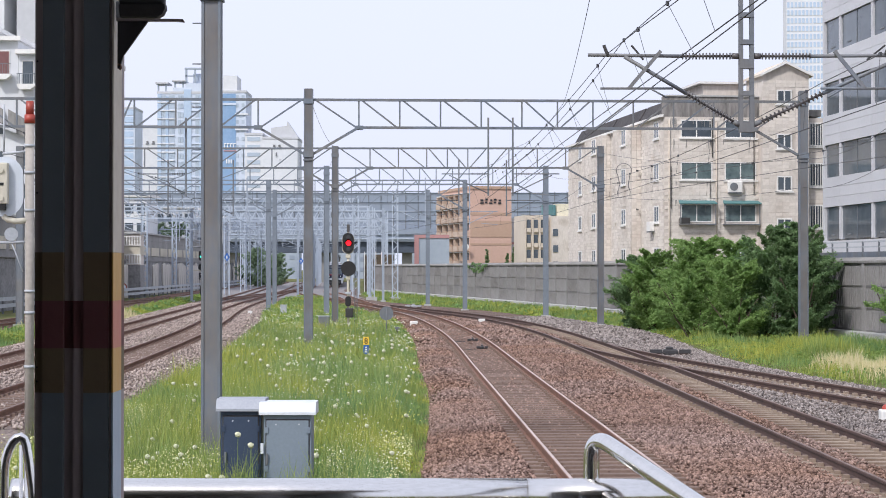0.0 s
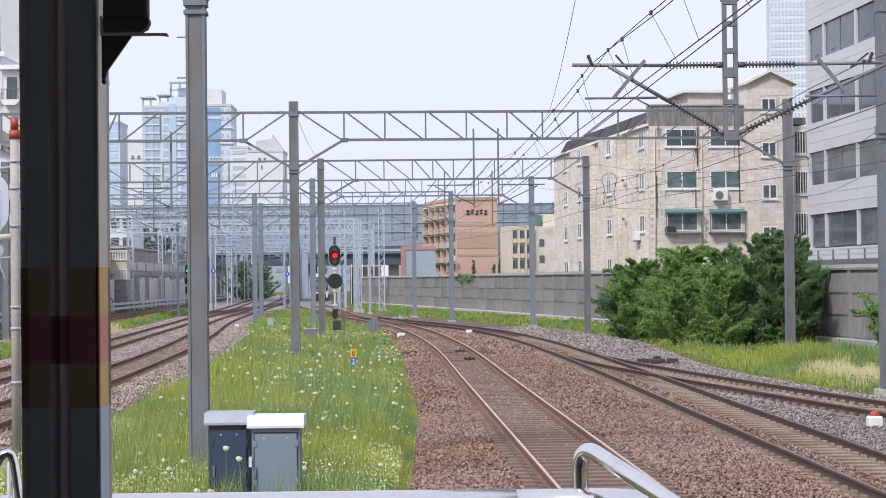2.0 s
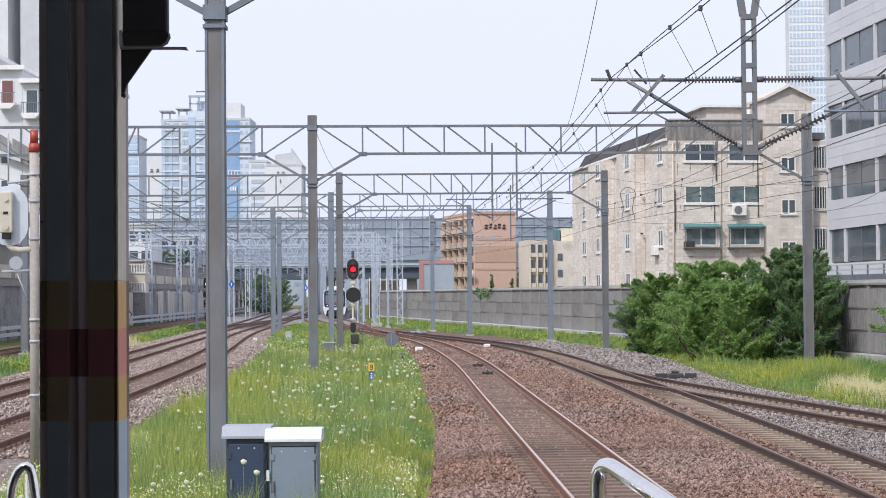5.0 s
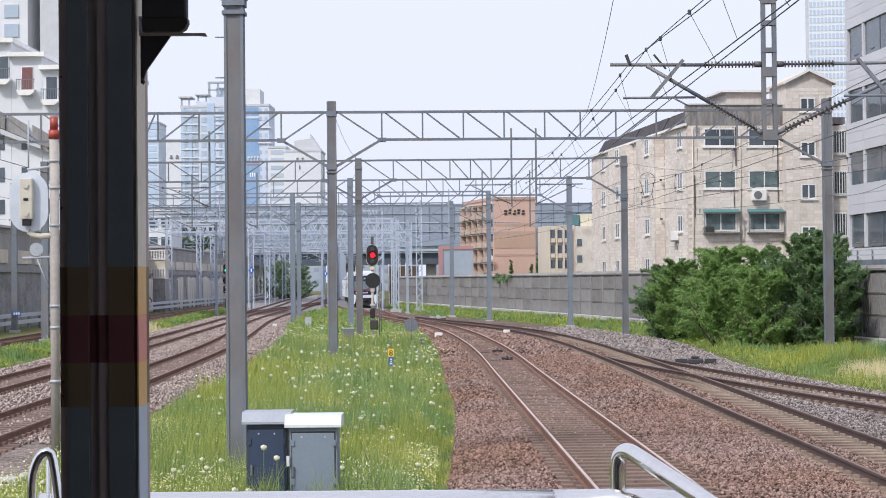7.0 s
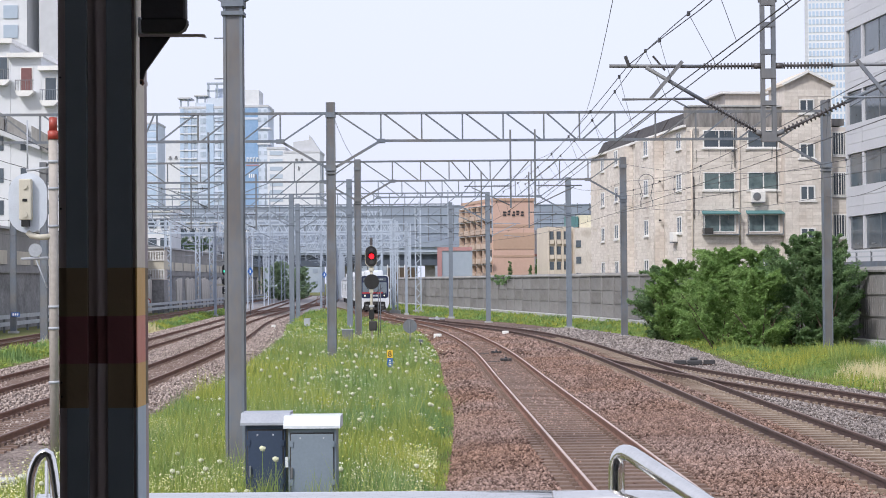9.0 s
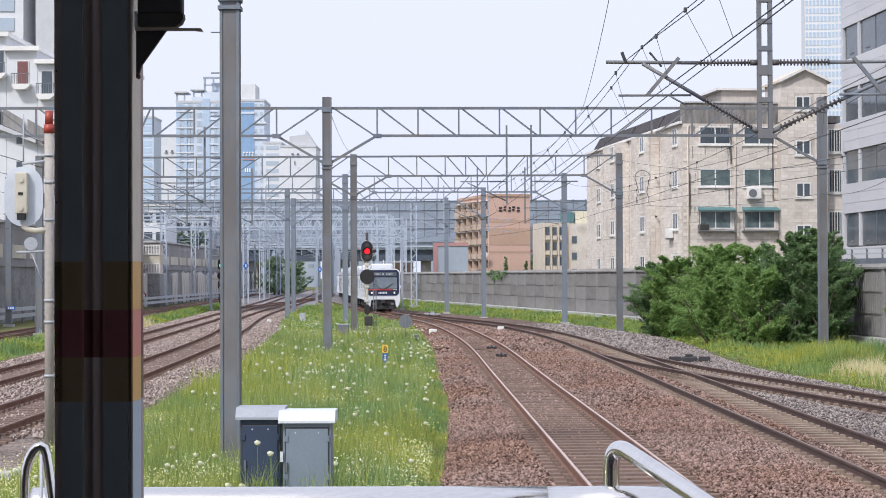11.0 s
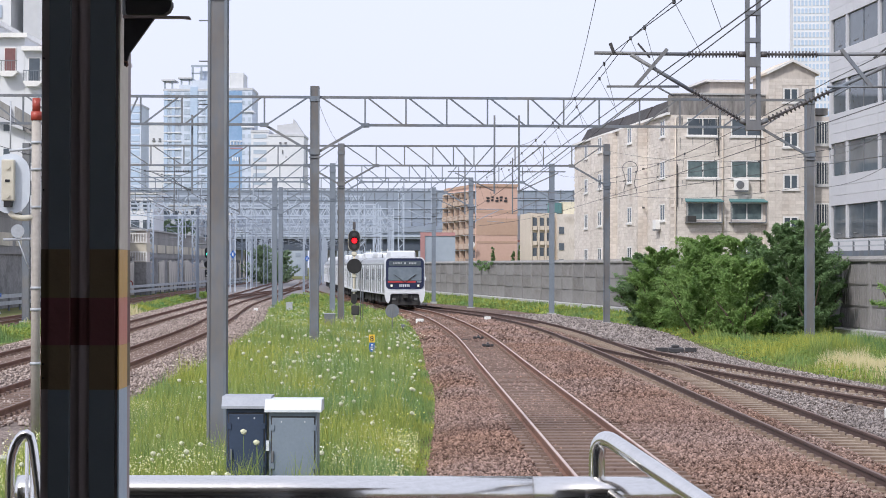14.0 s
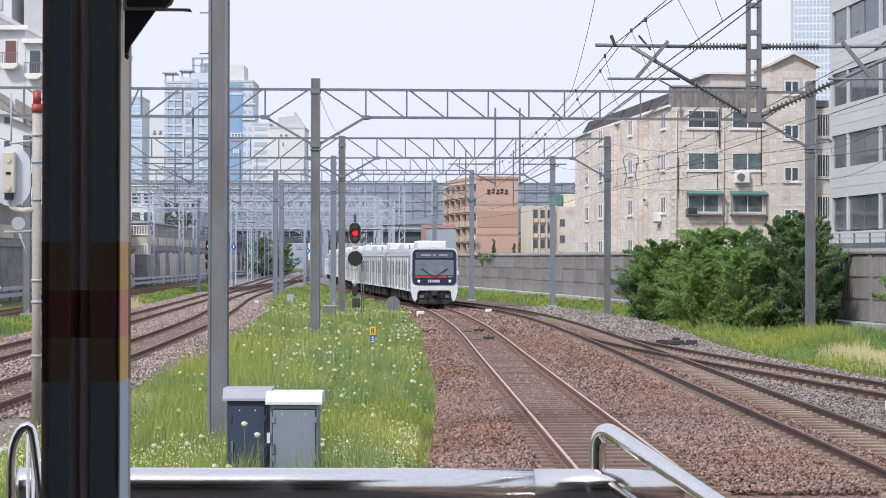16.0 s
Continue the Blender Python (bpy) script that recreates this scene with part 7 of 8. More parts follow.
# ---------- shrubs, trees and grass ----------
def leaf_cloud(rng, clumps, per, size):
    """Small leaves set over the outside of many ragged clumps; each leaf a bent pair of triangles."""
    vs, fs = [], []
    for (cx, cy, cz, r) in clumps:
        n = int(per * r * r)
        d = rng.normal(size=(n, 3))
        d /= np.linalg.norm(d, axis=1)[:, None]
        rad = r * rng.uniform(0.25, 1.2, n) ** 0.7
        c = np.array((cx, cy, cz)) + d * rad[:, None] * np.array((1.2, 1.2, 0.6))
        c[:, 2] -= 0.25 * rad * (d[:, 0] ** 2 + d[:, 1] ** 2) * rng.uniform(0, 1, n)
        a = rng.normal(size=(n, 3))
        a /= np.linalg.norm(a, axis=1)[:, None]
        b = np.cross(a, d + 0.4 * rng.normal(size=(n, 3)))
        b /= np.linalg.norm(b, axis=1)[:, None]
        s = size * rng.uniform(0.6, 1.4, n)[:, None]
        q = np.stack([c - a * s, c + b * s * 0.45, c + a * s - np.array((0, 0, 0.3)) * s, c - b * s * 0.45], 1).reshape(-1, 3)
        base = sum(len(v) for v in vs)
        vs.append(q)
        fs.append(np.arange(n * 4).reshape(-1, 4) + base)
    return np.concatenate(vs), np.concatenate(fs)


def boughs(rng, w, h, low, count, leaves, size, depth):
    """Leaves in flat, feathery layers along boughs that reach out to a ragged crown."""
    vs = []
    for k in range(count):
        u = rng.uniform(0, 1) ** 0.85
        z = low + (h - low) * (0.05 + 0.9 * u)
        lim = w / 2 * math.sin(math.pi * (0.22 + 0.66 * u)) ** 0.7 * rng.choice((rng.uniform(0.45, 0.85), rng.uniform(0.85, 1.3)))
        a = rng.uniform(0, math.tau)
        out = np.array((math.cos(a), depth * math.sin(a), 0.0))
        tip = out * lim + np.array((0, 0, z))
        root = out * lim * rng.uniform(0.0, 0.35) + np.array((0, 0, max(0.1, z - lim * rng.uniform(0.4, 1.05))))
        d = tip - root
        length = np.linalg.norm(d) + 0.3
        side = np.array((-math.sin(a), math.cos(a), 0.0))
        n = int(leaves * rng.uniform(0.6, 1.4))
        t = rng.uniform(0.15, 1.08, n)
        spread = 0.36 * length * (1.15 - t) * rng.uniform(-1, 1, n)
        c = root + d * t[:, None] + side * spread[:, None]
        c[:, 2] += 0.16 * length * np.sin(np.clip(t, 0, 1) * math.pi) - 0.35 * np.abs(spread) + rng.normal(size=n) * 0.022 * length
        c += rng.normal(size=(n, 3)) * 0.018 * length
        fwd = d / length * 0.7 + side * (np.sign(spread) * 0.6)[:, None] + rng.normal(size=(n, 3)) * 0.45
        fwd[:, 2] -= 0.15
        fwd /= np.linalg.norm(fwd, axis=1)[:, None]
        across = np.cross(fwd, np.array((0, -0.35, 0.85)) + rng.normal(size=(n, 3)) * 0.75)
        across /= np.linalg.norm(across, axis=1)[:, None] + 1e-6
        s = size * rng.uniform(0.6, 1.4, n)[:, None]
        vs.append(np.stack([c - fwd * s, c + across * s * 0.36, c + fwd * s * 1.1 - np.array((0, 0, 0.25)) * s, c - across * s * 0.36], 1).reshape(-1, 3))
    v = np.concatenate(vs)
    v[:, 2] = np.maximum(v[:, 2], 0.03)
    return v, np.arange(len(v)).reshape(-1, 4)


def shrub(x, y, w, h, label, seed, material=LEAF, low=0.0, leaves=330, size=0.07, count=115, depth=0.85):
    rng = np.random.default_rng(seed)
    t = thing("tree", pose(x, y, -0.3), label, "tree")
    bm = bmesh.new()
    for k in range(5):
        a = rng.uniform(0, math.tau)
        p = Vector((rng.normal() * 0.15, rng.normal() * 0.15, 0))
        for j in range(5):
            q = p + Vector((math.cos(a) * 0.12 * w * rng.uniform(0.5, 1), math.sin(a) * 0.1 * w * rng.uniform(0.5, 1), h * 0.1))
            bar(bm, p, q, 0.13 * (1 - j * 0.17), n=6)
            p = q
    part("trunk", bm, BARK, t)
    v, f = boughs(rng, w, h, low, count, leaves, size, depth)
    crown = soup("crown", v, f, material, "", "", t)
    for key in ("label", "category", "kind"):
        if key in crown:
            del crown[key]
    return t


shrub(10.5, 102, 2.9, 4.3, "broad blue-green shrub by the concrete wall", 1, LEAF_BLUE, count=100)
shrub(11.2, 100.5, 3.0, 4.6, "low green shrub by the concrete wall", 7, LEAF, count=100)
shrub(12.2, 98.5, 3.0, 3.6, "small green shrub by the concrete wall", 9, count=90)
shrub(13.1, 96, 4.2, 5.15, "dense bright green shrub by the concrete wall", 2, count=130)
shrub(14.6, 93, 3.9, 5.1, "dense green shrub shading the grass", 3, count=115)
shrub(11.9, 88.8, 2.8, 3.5, "low bright green shrub at the edge of the bank", 31, count=60)
shrub(13.6, 87.6, 2.9, 3.9, "leafy green shrub in front of the taller ones", 32, count=60)
# right-hand shrubs: the darker leaf colour stands in for shade on this side
shrub(15.5, 88.5, 3.3, 5.75, "tall shrub behind the mast, shade put into its leaf colour", 4, LEAF_BLUE)
shrub(16.6, 88, 2.9, 5.75, "shrub beside the mast and wall, shade in its leaf colour", 6, LEAF_BLUE, count=120)
# added behind the others to throw its shadow on the wall
shrub(17.6, 90.6, 2.7, 5.7, "added half-hidden shrub that casts shade on the concrete wall", 8, LEAF_BLUE, count=120)
shrub(18.3, 74, 2.9, 4.7, "slender green tree at the wall with drooping branches", 5, low=0.6, count=34)
for x, y, w, h, s in ((-33.5, 338, 6.5, 7.6, 11), (-31.0, 352, 5, 6.5, 12), (-47, 205, 8, 11, 13), (-53, 160, 9, 10.5, 14), (-43.2, 276, 6.5, 11, 15), (-42.6, 300, 6, 11.5, 16)):
    shrub(x, y, w, h, "haze-paled green tree above the old wall", s, LEAF_FAR, leaves=60, size=0.3, count=60)
for k, (x, y, h) in enumerate(((8.0, 345, 8.2), (11.9, 350, 7.4), (13.2, 352, 8.6), (15.6, 352, 8), (16.9, 351, 7.6), (8.2, 347, 7))):
    shrub(x, y, 0.9, h - 1.0, "narrow dark conifer behind the wall", 20 + k, LEAF_BLUE, leaves=40, size=0.14, count=60)


def ivy():
    rng = np.random.default_rng(77)
    cl = []
    for yy in (190, 186):
        for k in range(7):
            y = yy + rng.normal() * 1.2
            cl.append((at(WALL_R, y) - 0.1, y, 3.5 - 0.12 * k, 0.22))
    v, f = leaf_cloud(rng, cl, 700, 0.14)
    soup("ivy", v, f, LEAF_BLUE, "ivy hanging over the wall's coping", "ivy")


ivy()


def blades(rng, n, xfun, y0, y1, h0, h1, width, pull=1.0, soft=0.8):
    """Grass blades as leaning slivers over a strip whose edges xfun gives."""
    y = y0 + (y1 - y0) * rng.uniform(0, 1, n) ** pull
    edge = np.array([xfun(v) for v in np.linspace(y0, y1, 60)])
    grid = np.linspace(y0, y1, 60)
    lo, hi = np.interp(y, grid, edge[:, 0]), np.interp(y, grid, edge[:, 1])
    x = lo + (hi - lo) * rng.uniform(0, 1, n)
    patch = np.array([noise.noise(Vector((a * 0.5, b * 0.35, 1.5))) for a, b in zip(x, y)])
    fringe = np.clip(np.minimum(x - lo, hi - x) / soft, 0.25, 1)
    tuft = np.array([noise.noise(Vector((a * 2.1, b * 1.3, 6.5))) for a, b in zip(x, y)])
    h = (h0 + (h1 - h0) * rng.uniform(0, 1, n)) * np.clip(1 + 0.55 * patch + 0.55 * tuft, 0.25, 2) * fringe
    a = rng.uniform(0, math.tau, n)
    w = width * (0.6 + 0.8 * rng.uniform(0, 1, n))
    lean = h * rng.uniform(0.05, 0.45, n)
    b = rng.uniform(0, math.tau, n)
    z = np.full(n, -0.33)
    p0 = np.stack([x - np.cos(a) * w / 2, y - np.sin(a) * w / 2, z], 1)
    p1 = np.stack([x + np.cos(a) * w / 2, y + np.sin(a) * w / 2, z], 1)
    mx, my = x + np.cos(b) * lean * 0.35, y + np.sin(b) * lean * 0.35
    p2 = np.stack([mx + np.cos(a) * w * 0.4, my + np.sin(a) * w * 0.4, z + h * 0.6], 1)
    p3 = np.stack([mx - np.cos(a) * w * 0.4, my - np.sin(a) * w * 0.4, z + h * 0.6], 1)
    p4 = np.stack([x + np.cos(b) * lean, y + np.sin(b) * lean, z + h], 1)
    v = np.stack([p0, p1, p2, p3, p4], 1).reshape(-1, 3)
    i = np.arange(n)[:, None] * 5
    f = np.concatenate([i + np.array([[0, 1, 2]]), i + np.array([[0, 2, 3]]), i + np.array([[3, 2, 4]])])
    return v, f


def merge(parts):
    vs, fs, base = [], [], 0
    for v, f in parts:
        vs.append(v)
        fs.append(f + base)
        base += len(v)
    return np.concatenate(vs), np.concatenate(fs)


rng = np.random.default_rng(9)
isle = lambda y: (island_left(y), island_right(y))
soup("grass", *merge([blades(rng, 62000, isle, 24, 52, 0.15, 0.5, 0.013), blades(rng, 26000, isle, 24, 52, 0.4, 0.85, 0.011), blades(rng, 32000, isle, 52, 95, 0.2, 0.5, 0.022), blades(rng, 12000, isle, 52, 95, 0.4, 0.8, 0.02),
                      blades(rng, 22000, isle, 95, 190, 0.2, 0.5, 0.05)]), GRASS, "tall bright meadow grass on the island between the tracks", "grass")
bankf = lambda y: (bank_left(y) + 0.3, at(WALL_R, y) - 0.3)
soup("grass", *merge([blades(rng, 30000, bankf, 42, 80, 0.1, 0.42, 0.026), blades(rng, 22000, bankf, 78, 125, 0.12, 0.36, 0.045),
                      blades(rng, 14000, bankf, 125, 250, 0.15, 0.45, 0.08)]), GRASS, "rank green grass along the foot of the wall", "grass")
soup("dry_grass", *blades(rng, 4200, lambda y: (bank_left(y) + 1.2, bank_left(y) + 4.0), 56, 63, 0.35, 0.62, 0.018), DRYGRASS, "pale dry seeding grass beside the branch track", "grass")
soup("weeds", *merge([blades(rng, 4200, lambda y: (12.6, 17.5), 68, 76, 0.4, 0.8, 0.028), blades(rng, 900, lambda y: (10.8, 13), 82, 92, 0.3, 0.6, 0.03)]), GRASS, "taller bright weeds round the foot of the mast", "weeds")
leftf = lambda y: (at(LINE_N, y) + 2.2, at(LINE_M, y) - 3.3)
soup("grass", *merge([blades(rng, 12000, leftf, 66, 130, 0.2, 0.55, 0.05), blades(rng, 9000, leftf, 130, 240, 0.2, 0.5, 0.09)]), GRASS, "bright green verge beside the outer track", "grass")
soup("dry_grass", *blades(rng, 3500, lambda y: (at(LINE_N, y) + 2.2, at(LINE_N, y) + 6), 96, 130, 0.3, 0.7, 0.05), DRYGRASS, "pale dry grass on the verge", "grass")


def flowers():
    """Low white and yellow flower heads, denser near the platform."""
    rng = np.random.default_rng(31)
    for name, heads, m, r, y1, label in (("white_flowers", 420, PETAL, 0.0105, 120, "clusters of small white meadow flowers"), ("yellow_flowers", 150, YELLOW_PETAL, 0.0095, 42, "clusters of small yellow meadow flowers")):
        xs, ys, zs = [], [], []
        while len(xs) < heads:
            y = 25 + (y1 - 25) * rng.uniform() ** 1.5
            x = island_left(y) + 0.4 + (island_right(y) - island_left(y) - 0.8) * rng.uniform() ** 1.15
            if noise.noise(Vector((x * 0.35, y * 0.22, 9.0))) + 0.2 * rng.normal() < 0.0:
                continue
            n = int(rng.uniform(4, 16))
            spread = rng.uniform(0.08, 0.3) * (1 + (y - 25) / 60)
            tall = rng.uniform(0.22, 0.5)
            for q in range(n):
                xs.append(x + rng.normal() * spread)
                ys.append(y + rng.normal() * spread * 1.6)
                zs.append(-0.3 + tall + rng.normal() * 0.05)
            heads += n - 1
        x, y, z = np.array(xs), np.array(ys), np.array(zs)
        k = len(x)
        s = r * rng.uniform(0.5, 1.5, k) * (1 + (y - 25) / 75)
        ang = np.arange(6) * math.tau / 6
        ring = np.stack([np.cos(ang), np.sin(ang) * 0.8, 0.25 * np.sin(ang * 2)], 1)
        top = np.stack([x, y, z + s * 0.5], 1)[:, None]
        v = np.concatenate([top, np.stack([x, y, z], 1)[:, None] + ring[None] * s[:, None, None] - np.array((0, 0.35, 0)) * 0], 1)
        v[:, 1:, 2] += (ring[:, 1] * 0.9)[None] * s[:, None]
        f = np.array([(0, 1 + i, 1 + (i + 1) % 6) for i in range(6)])
        soup(name, v.reshape(-1, 3), (np.arange(k)[:, None, None] * 7 + f[None]).reshape(-1, 3), m, label, "flowers")


def carpets():
    """Dense drifts of tiny heads: a cream carpet by the platform, white drifts further along."""
    rng = np.random.default_rng(64)
    for name, n, m, r, y0, y1, x0, x1, label in (
            ("cream_flowers", 8500, CREAM_PETAL, 0.0105, 25.0, 40.0, None, -3.4, "dense carpet of tiny cream meadow flowers"),
            ("cream_flowers", 2200, CREAM_PETAL, 0.008, 25.0, 33.0, -1.8, -0.5, "thin drift of tiny cream meadow flowers"),
            ("white_flowers", 2400, PETAL, 0.0115, 34.0, 62.0, -5.2, -1.0, "white drift of meadow flowers on the island"),
            ("white_flowers", 1500, PETAL, 0.02, 75.0, 150.0, None, None, "far white drift of meadow flowers on the island")):
        y = y0 + (y1 - y0) * rng.uniform(0, 1, n * 3)
        lo = np.array([island_left(v) + 0.3 for v in y]) if x0 is None else np.full(n * 3, x0)
        hi = np.array([island_right(v) - 0.3 for v in y]) if x1 is None else np.full(n * 3, x1)
        x = lo + (hi - lo) * rng.uniform(0, 1, n * 3)
        keep = np.array([noise.noise(Vector((a * 0.9, b * 0.45, 3.0))) + 0.6 * noise.noise(Vector((a * 2.7, b * 1.4, 8.0))) + 0.3 * rng.normal() > 0.05 for a, b in zip(x, y)])
        x, y = x[keep][:n], y[keep][:n]
        k = len(x)
        z = -0.3 + rng.uniform(0.18, 0.52, k)
        s = r * rng.uniform(0.6, 1.5, k)
        c = np.stack([x, y, z], 1)
        tilt = rng.uniform(0.2, 1.0, k)
        v = np.stack([c + np.stack([-s, s * 0, s * 0], 1), c + np.stack([s * 0, -s * 0.4, -s * tilt], 1), c + np.stack([s, s * 0, s * 0], 1), c + np.stack([s * 0, s * 0.4, s * tilt], 1)], 1)
        soup(name, v.reshape(-1, 3), np.arange(k * 4).reshape(-1, 4), m, label, "flowers")


def seed_heads():
    """Round dandelion clocks on stalks, each a thing of its own."""
    rng = np.random.default_rng(52)
    bm = bmesh.new()
    bmesh.ops.create_icosphere(bm, subdivisions=2, radius=0.031, matrix=pose(0, 0, 0.5))
    for v in bm.verts:
        v.co += Vector((rng.normal(), rng.normal(), rng.normal())) * 0.004
    ball = mesh_of("seed_head", bm, SEEDHEAD)
    bm = bmesh.new()
    bar(bm, (0, 0, 0), (0.01, 0, 0.47), 0.008, n=5)
    stalk = mesh_of("stalk", bm, GRASS)
    for x, y, h in ((-2.78, 25.5, 1.12), (-2.6, 25.45, 0.98), (-2.98, 25.4, 0.55), (-3.15, 25.3, 0.57), (-0.9, 46, 0.65), (-1.4, 47.5, 0.65), (-2.0, 49, 0.6), (-2.3, 45, 0.6)):
        t = thing("dandelion", pose(x, y, -0.32), "tall dandelion clock with a white seed head", "flower", "dandelion clocks")
        piece("seed_head", ball, t, pose(0.01, 0, h) @ Matrix.Scale(1.25, 4) @ pose(0, 0, -0.5))
        piece("stalk", stalk, t, Matrix.Diagonal((1, 1, h / 0.49, 1)))
    for k in range(120):
        y = 26.5 + 50 * rng.uniform() ** 1.3
        x = island_left(y) + 0.7 + (island_right(y) - island_left(y) - 1.0) * rng.uniform() ** 0.6
        if abs(y - 26.2) < 0.8 and -3.3 < x < -1.6:
            continue
        s = rng.uniform(0.8, 1.25)
        t = thing("dandelion", pose(x, y, -0.32) @ Matrix.Scale(s * (1 + (y - 26) / 110), 4), "dandelion clock with a pale seed head on a thin stalk", "flower", "dandelion clocks")
        piece("seed_head", ball, t, pose(0, 0, 0))
        piece("stalk", stalk, t, pose(0, 0, 0))


soup("weeds", *merge([blades(rng, 130, lambda y: (-2.95, -2.52), 25.3, 25.85, 0.55, 1.2, 0.011, soft=0.02), blades(rng, 160, lambda y: (-3.7, -3.2), 25.4, 26.4, 0.4, 0.8, 0.011, soft=0.02)]), GRASS, "tall weeds in front of the slate cabinet", "weeds")


def leafy(rng, n, xfun, y0, y1, size, top, pull=1.0):
    """Broad weed leaves in low uneven clumps, each leaf a bent blade."""
    y = y0 + (y1 - y0) * rng.uniform(0, 1, n) ** pull
    grid = np.linspace(y0, y1, 60)
    edge = np.array([xfun(v) for v in grid])
    lo, hi = np.interp(y, grid, edge[:, 0]), np.interp(y, grid, edge[:, 1])
    x = lo + (hi - lo) * rng.uniform(0, 1, n)
    clump = np.array([noise.noise(Vector((a * 0.9, b * 0.55, 4.5))) + 0.5 * noise.noise(Vector((a * 2.6, b * 1.7, 2.5))) for a, b in zip(x, y)])
    fringe = np.clip(np.minimum(x - lo, hi - x) / 0.5, 0.2, 1)
    keep = clump + rng.normal(size=n) * 0.2 > -0.15
    x, y, clump, fringe = x[keep], y[keep], clump[keep], fringe[keep]
    k = len(x)
    z = -0.3 + top * fringe * np.clip(0.45 + clump, 0.1, 1.1) * rng.uniform(0.25, 1, k)
    a = rng.uniform(0, math.tau, k)
    up = rng.uniform(0.1, 0.9, k)
    fwd = np.stack([np.cos(a) * (1 - 0.5 * up), np.sin(a) * (1 - 0.5 * up), up], 1)
    side = np.stack([-np.sin(a), np.cos(a), rng.normal(size=k) * 0.25], 1)
    s = size * rng.uniform(0.6, 1.5, k)[:, None]
    c = np.stack([x, y, z], 1)
    v = np.stack([c - fwd * s, c + side * s * 0.42, c + fwd * s - np.array((0, 0, 0.3)) * s, c - side * s * 0.42], 1)
    return v.reshape(-1, 3), np.arange(k * 4).reshape(-1, 4)


soup("leafy_weeds", *merge([leafy(rng, 30000, isle, 24.5, 55, 0.024, 0.5), leafy(rng, 26000, isle, 55, 100, 0.042, 0.5), leafy(rng, 22000, isle, 100, 200, 0.1, 0.55)]),
     WEED, "low broad-leaved weeds among the meadow grass", "weeds")
soup("leafy_weeds", *merge([leafy(rng, 22000, bankf, 44, 85, 0.05, 0.4), leafy(rng, 16000, bankf, 85, 130, 0.08, 0.35), leafy(rng, 12000, bankf, 130, 250, 0.13, 0.45),
                            leafy(rng, 7000, lambda y: (12.4, 17.5), 67, 78, 0.05, 0.75)]), WEED, "green weeds along the foot of the wall", "weeds")
soup("leafy_weeds", *merge([leafy(rng, 14000, leftf, 64, 130, 0.09, 0.55), leafy(rng, 9000, leftf, 130, 240, 0.14, 0.5)]), WEED, "rank weeds on the verge beside the outer track", "weeds")
stalk_mat = mat("pale_grass_stalk", (0.55, 0.54, 0.34), (0.36, 0.42, 0.2), rough=0.8, island=0.6, bump=0)
soup("grass_stalks", *merge([blades(rng, 1500, isle, 25, 60, 0.45, 0.7, 0.008), blades(rng, 800, isle, 60, 110, 0.45, 0.7, 0.014)]), stalk_mat, "tall pale seeding stalks above the meadow grass", "grass")
flowers()
carpets()
seed_heads()


# ---------- broken stone and sleepers ----------
def stones(n, y0, y1, xf, size, seed, keep=None):
    rng = np.random.default_rng(seed)
    y = rng.uniform(y0, y1, n)
    grid = np.linspace(y0, y1, 80)
    e = np.array([xf(v) for v in grid])
    lo, hi = np.interp(y, grid, e[:, 0]), np.interp(y, grid, e[:, 1])
    x = lo + (hi - lo) * rng.uniform(0, 1, n)
    ok = np.ones(n, bool)
    near = np.full(n, 9.0)
    for line, inner in ((LINE_A, 47), (LINE_B, 45), (LINE_C, 0), (LINE_L, 0), (LINE_M, 0)):
        c = np.interp(y, grid, np.array([at(line, v) for v in grid]))
        off = np.abs(x - c)
        near = np.minimum(near, off)
        ok &= np.abs(off - 0.7525) > 0.12
        thin = rng.uniform(0, 1, n) < np.clip((inner - y) / 9, 0, 0.97 if line is LINE_A else 0.4)
        ok &= ~((off < (1.15 if line is LINE_A else 0.74)) & thin)
    x, y, near = x[ok], y[ok], near[ok]
    k = len(x)
    s = size * rng.uniform(0.55, 1.3, k)
    base = np.array([(1, 0, 0), (-1, 0, 0), (0, 1, 0), (0, -1, 0), (0, 0, 0.8), (0, 0, -0.8)], float)
    v = base[None] * (s[:, None, None] * rng.uniform(0.6, 1.25, (k, 6, 1))) + rng.normal(size=(k, 6, 3)) * s[:, None, None] * 0.22
    a = rng.uniform(0, math.tau, k)
    ca, sa = np.cos(a)[:, None], np.sin(a)[:, None]
    vx, vy = v[..., 0] * ca - v[..., 1] * sa, v[..., 0] * sa + v[..., 1] * ca
    z = -0.215 + rng.uniform(-0.02, 0.03, k)
    z += 0.055 * np.clip((near - 0.95) / 0.3, 0, 1)
    c = np.interp(y, grid, np.array([at(LINE_B, v) for v in grid]))
    z += np.where((np.abs(x - c) < 0.66) & (rng.uniform(0, 1, k) < 0.7), 0.05, 0.0)
    edge = np.minimum(x - np.interp(y, grid, e[:, 0]), np.interp(y, grid, e[:, 1]) - x)
    z -= 0.22 * np.clip(1 - edge / 0.7, 0, 1)
    v = np.stack([vx + x[:, None], vy + y[:, None], v[..., 2] + z[:, None]], 2)
    f = np.array([(0, 2, 4), (2, 1, 4), (1, 3, 4), (3, 0, 4), (2, 0, 5), (1, 2, 5), (3, 1, 5), (0, 3, 5)])
    return v.reshape(-1, 3), (np.arange(k)[:, None, None] * 6 + f[None]).reshape(-1, 3)


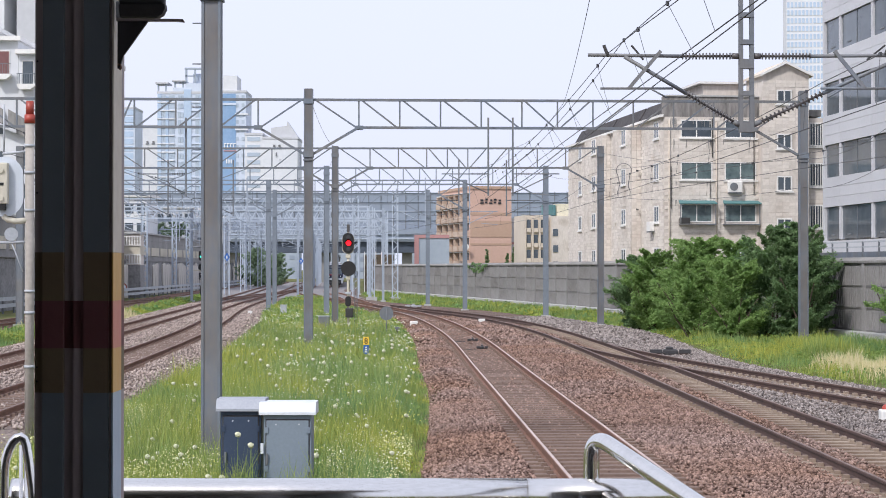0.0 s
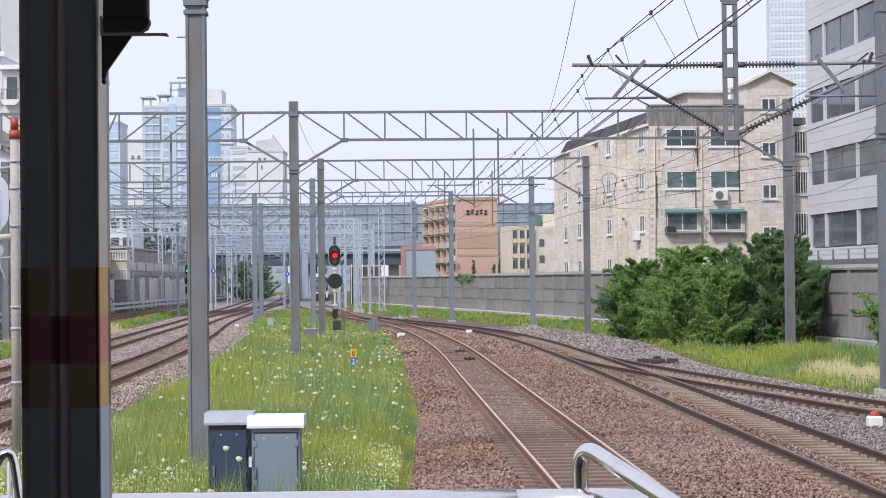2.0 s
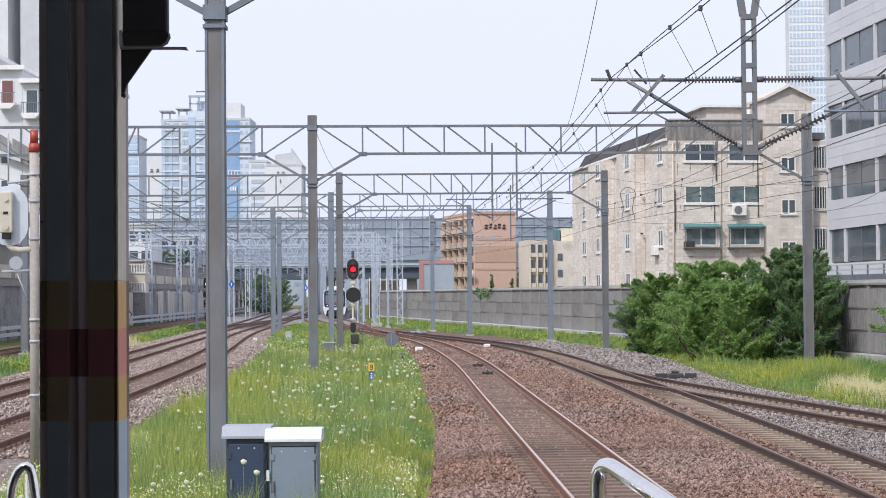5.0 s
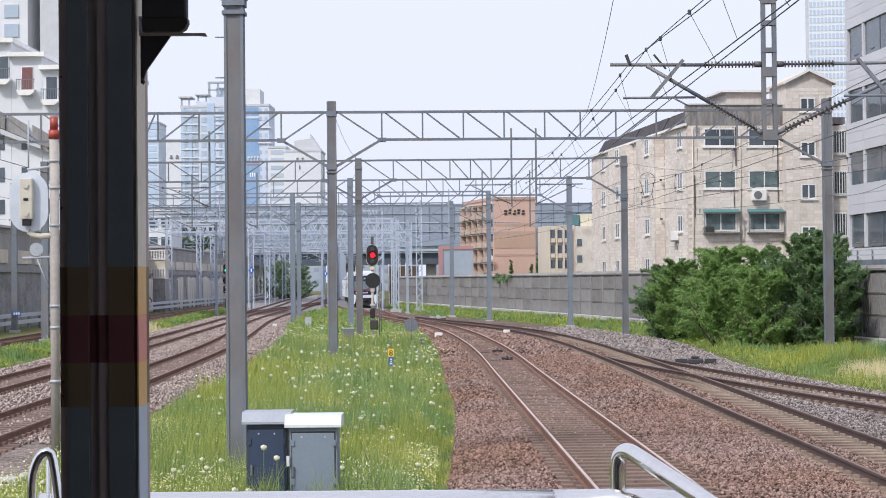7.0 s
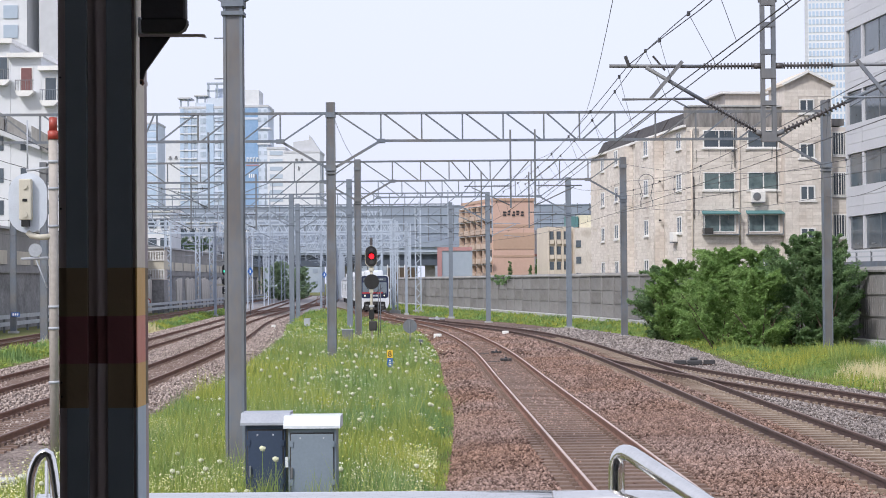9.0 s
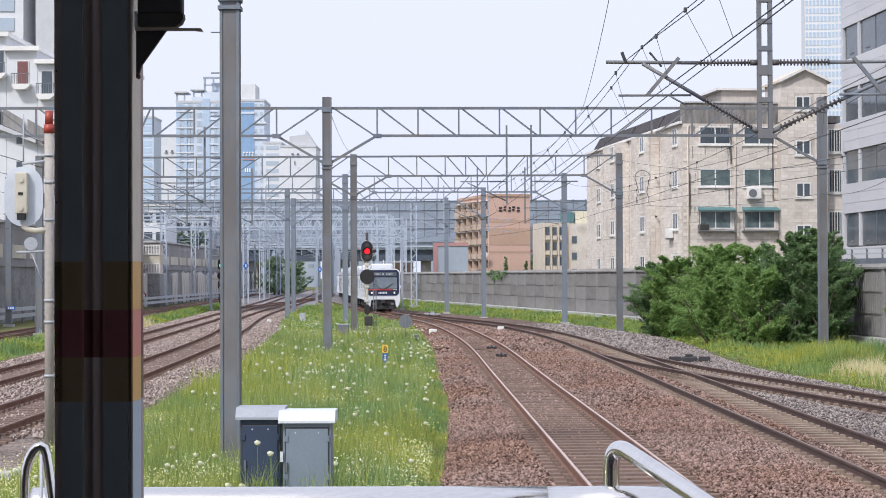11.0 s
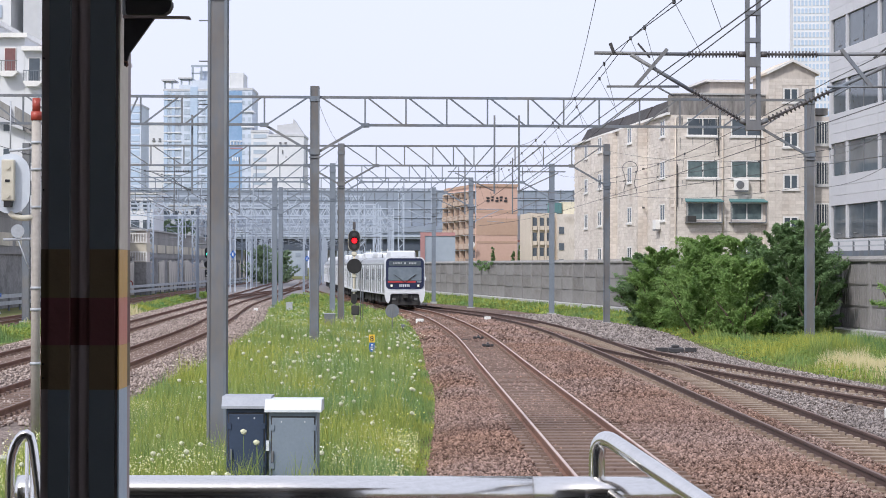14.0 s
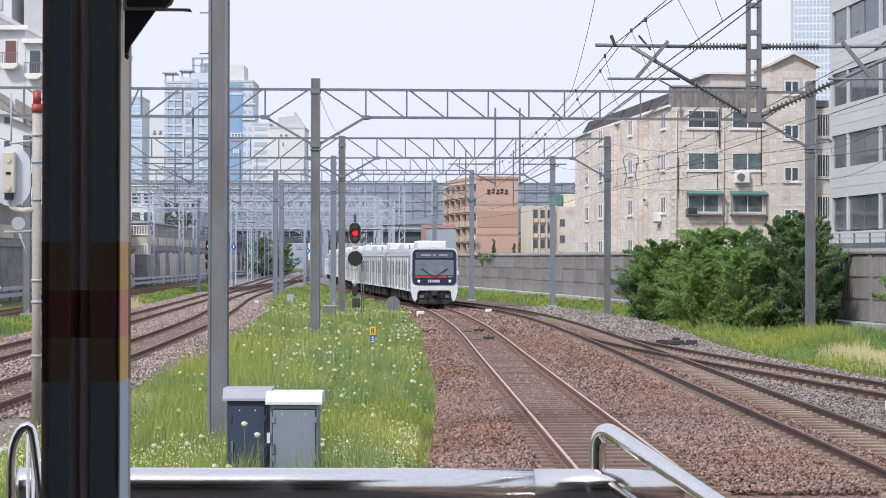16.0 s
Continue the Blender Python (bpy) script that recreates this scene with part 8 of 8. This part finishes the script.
main_bed = lambda y: (island_right(y) - 0.2, min(bank_left(y) + 0.2, at(LINE_B, y) + 0.6))
branch_bed = lambda y: (at(LINE_B, y) + 0.6, max(at(LINE_B, y) + 0.7, min(bank_left(y) + 0.2, 0.25 * y + 1.5)))
soup("ballast_stones", *stones(76000, 26, 46, main_bed, 0.034, 3), STONE, "loose brown ballast stones around the rails", "ballast")
soup("ballast_stones", *stones(26000, 46, 80, main_bed, 0.046, 4), STONE, "loose brown ballast stones further along", "ballast")
soup("ballast_stones", *stones(8000, 80, 125, main_bed, 0.08, 6), STONE, "loose ballast stones at the turnout", "ballast")
soup("ballast_stones", *stones(20000, 26, 46, branch_bed, 0.034, 13), STONE_GREY, "loose grey ballast stones around the branch track", "ballast")
soup("ballast_stones", *stones(22000, 46, 80, branch_bed, 0.046, 14), STONE_GREY, "loose grey ballast stones beside the grass bank", "ballast")
soup("ballast_stones", *stones(6000, 80, 125, branch_bed, 0.08, 16), STONE_GREY, "loose grey ballast stones below the shrubs", "ballast")
soup("ballast_stones", *stones(34000, 38, 100, lambda y: (at(LINE_M, y) - 3, island_left(y) + 0.3), 0.048, 5), STONE_PALE, "loose brown ballast stones between the curving tracks", "ballast")

soup("ballast_stones", *stones(20000, 100, 175, lambda y: (at(LINE_M, y) - 3, island_left(y) + 0.3), 0.065, 8), STONE_PALE, "ballast stones along the far curving tracks", "ballast")


def sleeper_mesh():
    bm = bmesh.new()
    a = [(-1.22, -0.14), (1.22, -0.14), (1.22, 0.14), (-1.22, 0.14)]
    lo = [bm.verts.new((x, y, -0.36)) for x, y in a]
    hi = [bm.verts.new((x * 0.99, y * 0.86, -0.168)) for x, y in a]
    for i in range(4):
        bm.faces.new((lo[i], lo[(i + 1) % 4], hi[(i + 1) % 4], hi[i]))
    bm.faces.new(hi)
    for x in (-0.7525, 0.7525):
        for s in (-1, 1):
            bx(bm, x + s * 0.13 - 0.045, -0.07, -0.168, x + s * 0.13 + 0.045, 0.07, -0.115)
    return mesh_of("sleeper", bm, SLEEPER)


SLEEP = sleeper_mesh()
SLEEP_TAN = SLEEP.copy()
SLEEP_TAN.materials[0] = SLEEPER_TAN
for line, base, y0, y1 in ((LINE_A, track_a, 14, 130), (LINE_B, track_b, 14, 105), (LINE_C, track_c, 22, 70), (LINE_L, track_l, 34, 110), (LINE_M, track_m, 50, 110)):
    y = y0
    while y < y1:
        piece("sleeper", SLEEP_TAN if base in (track_b, track_c) else SLEEP, base, pose(at(line, y), y, 0, 0, 0, -math.degrees(math.atan(slope(line, y)))))
        y += 0.6

motions()
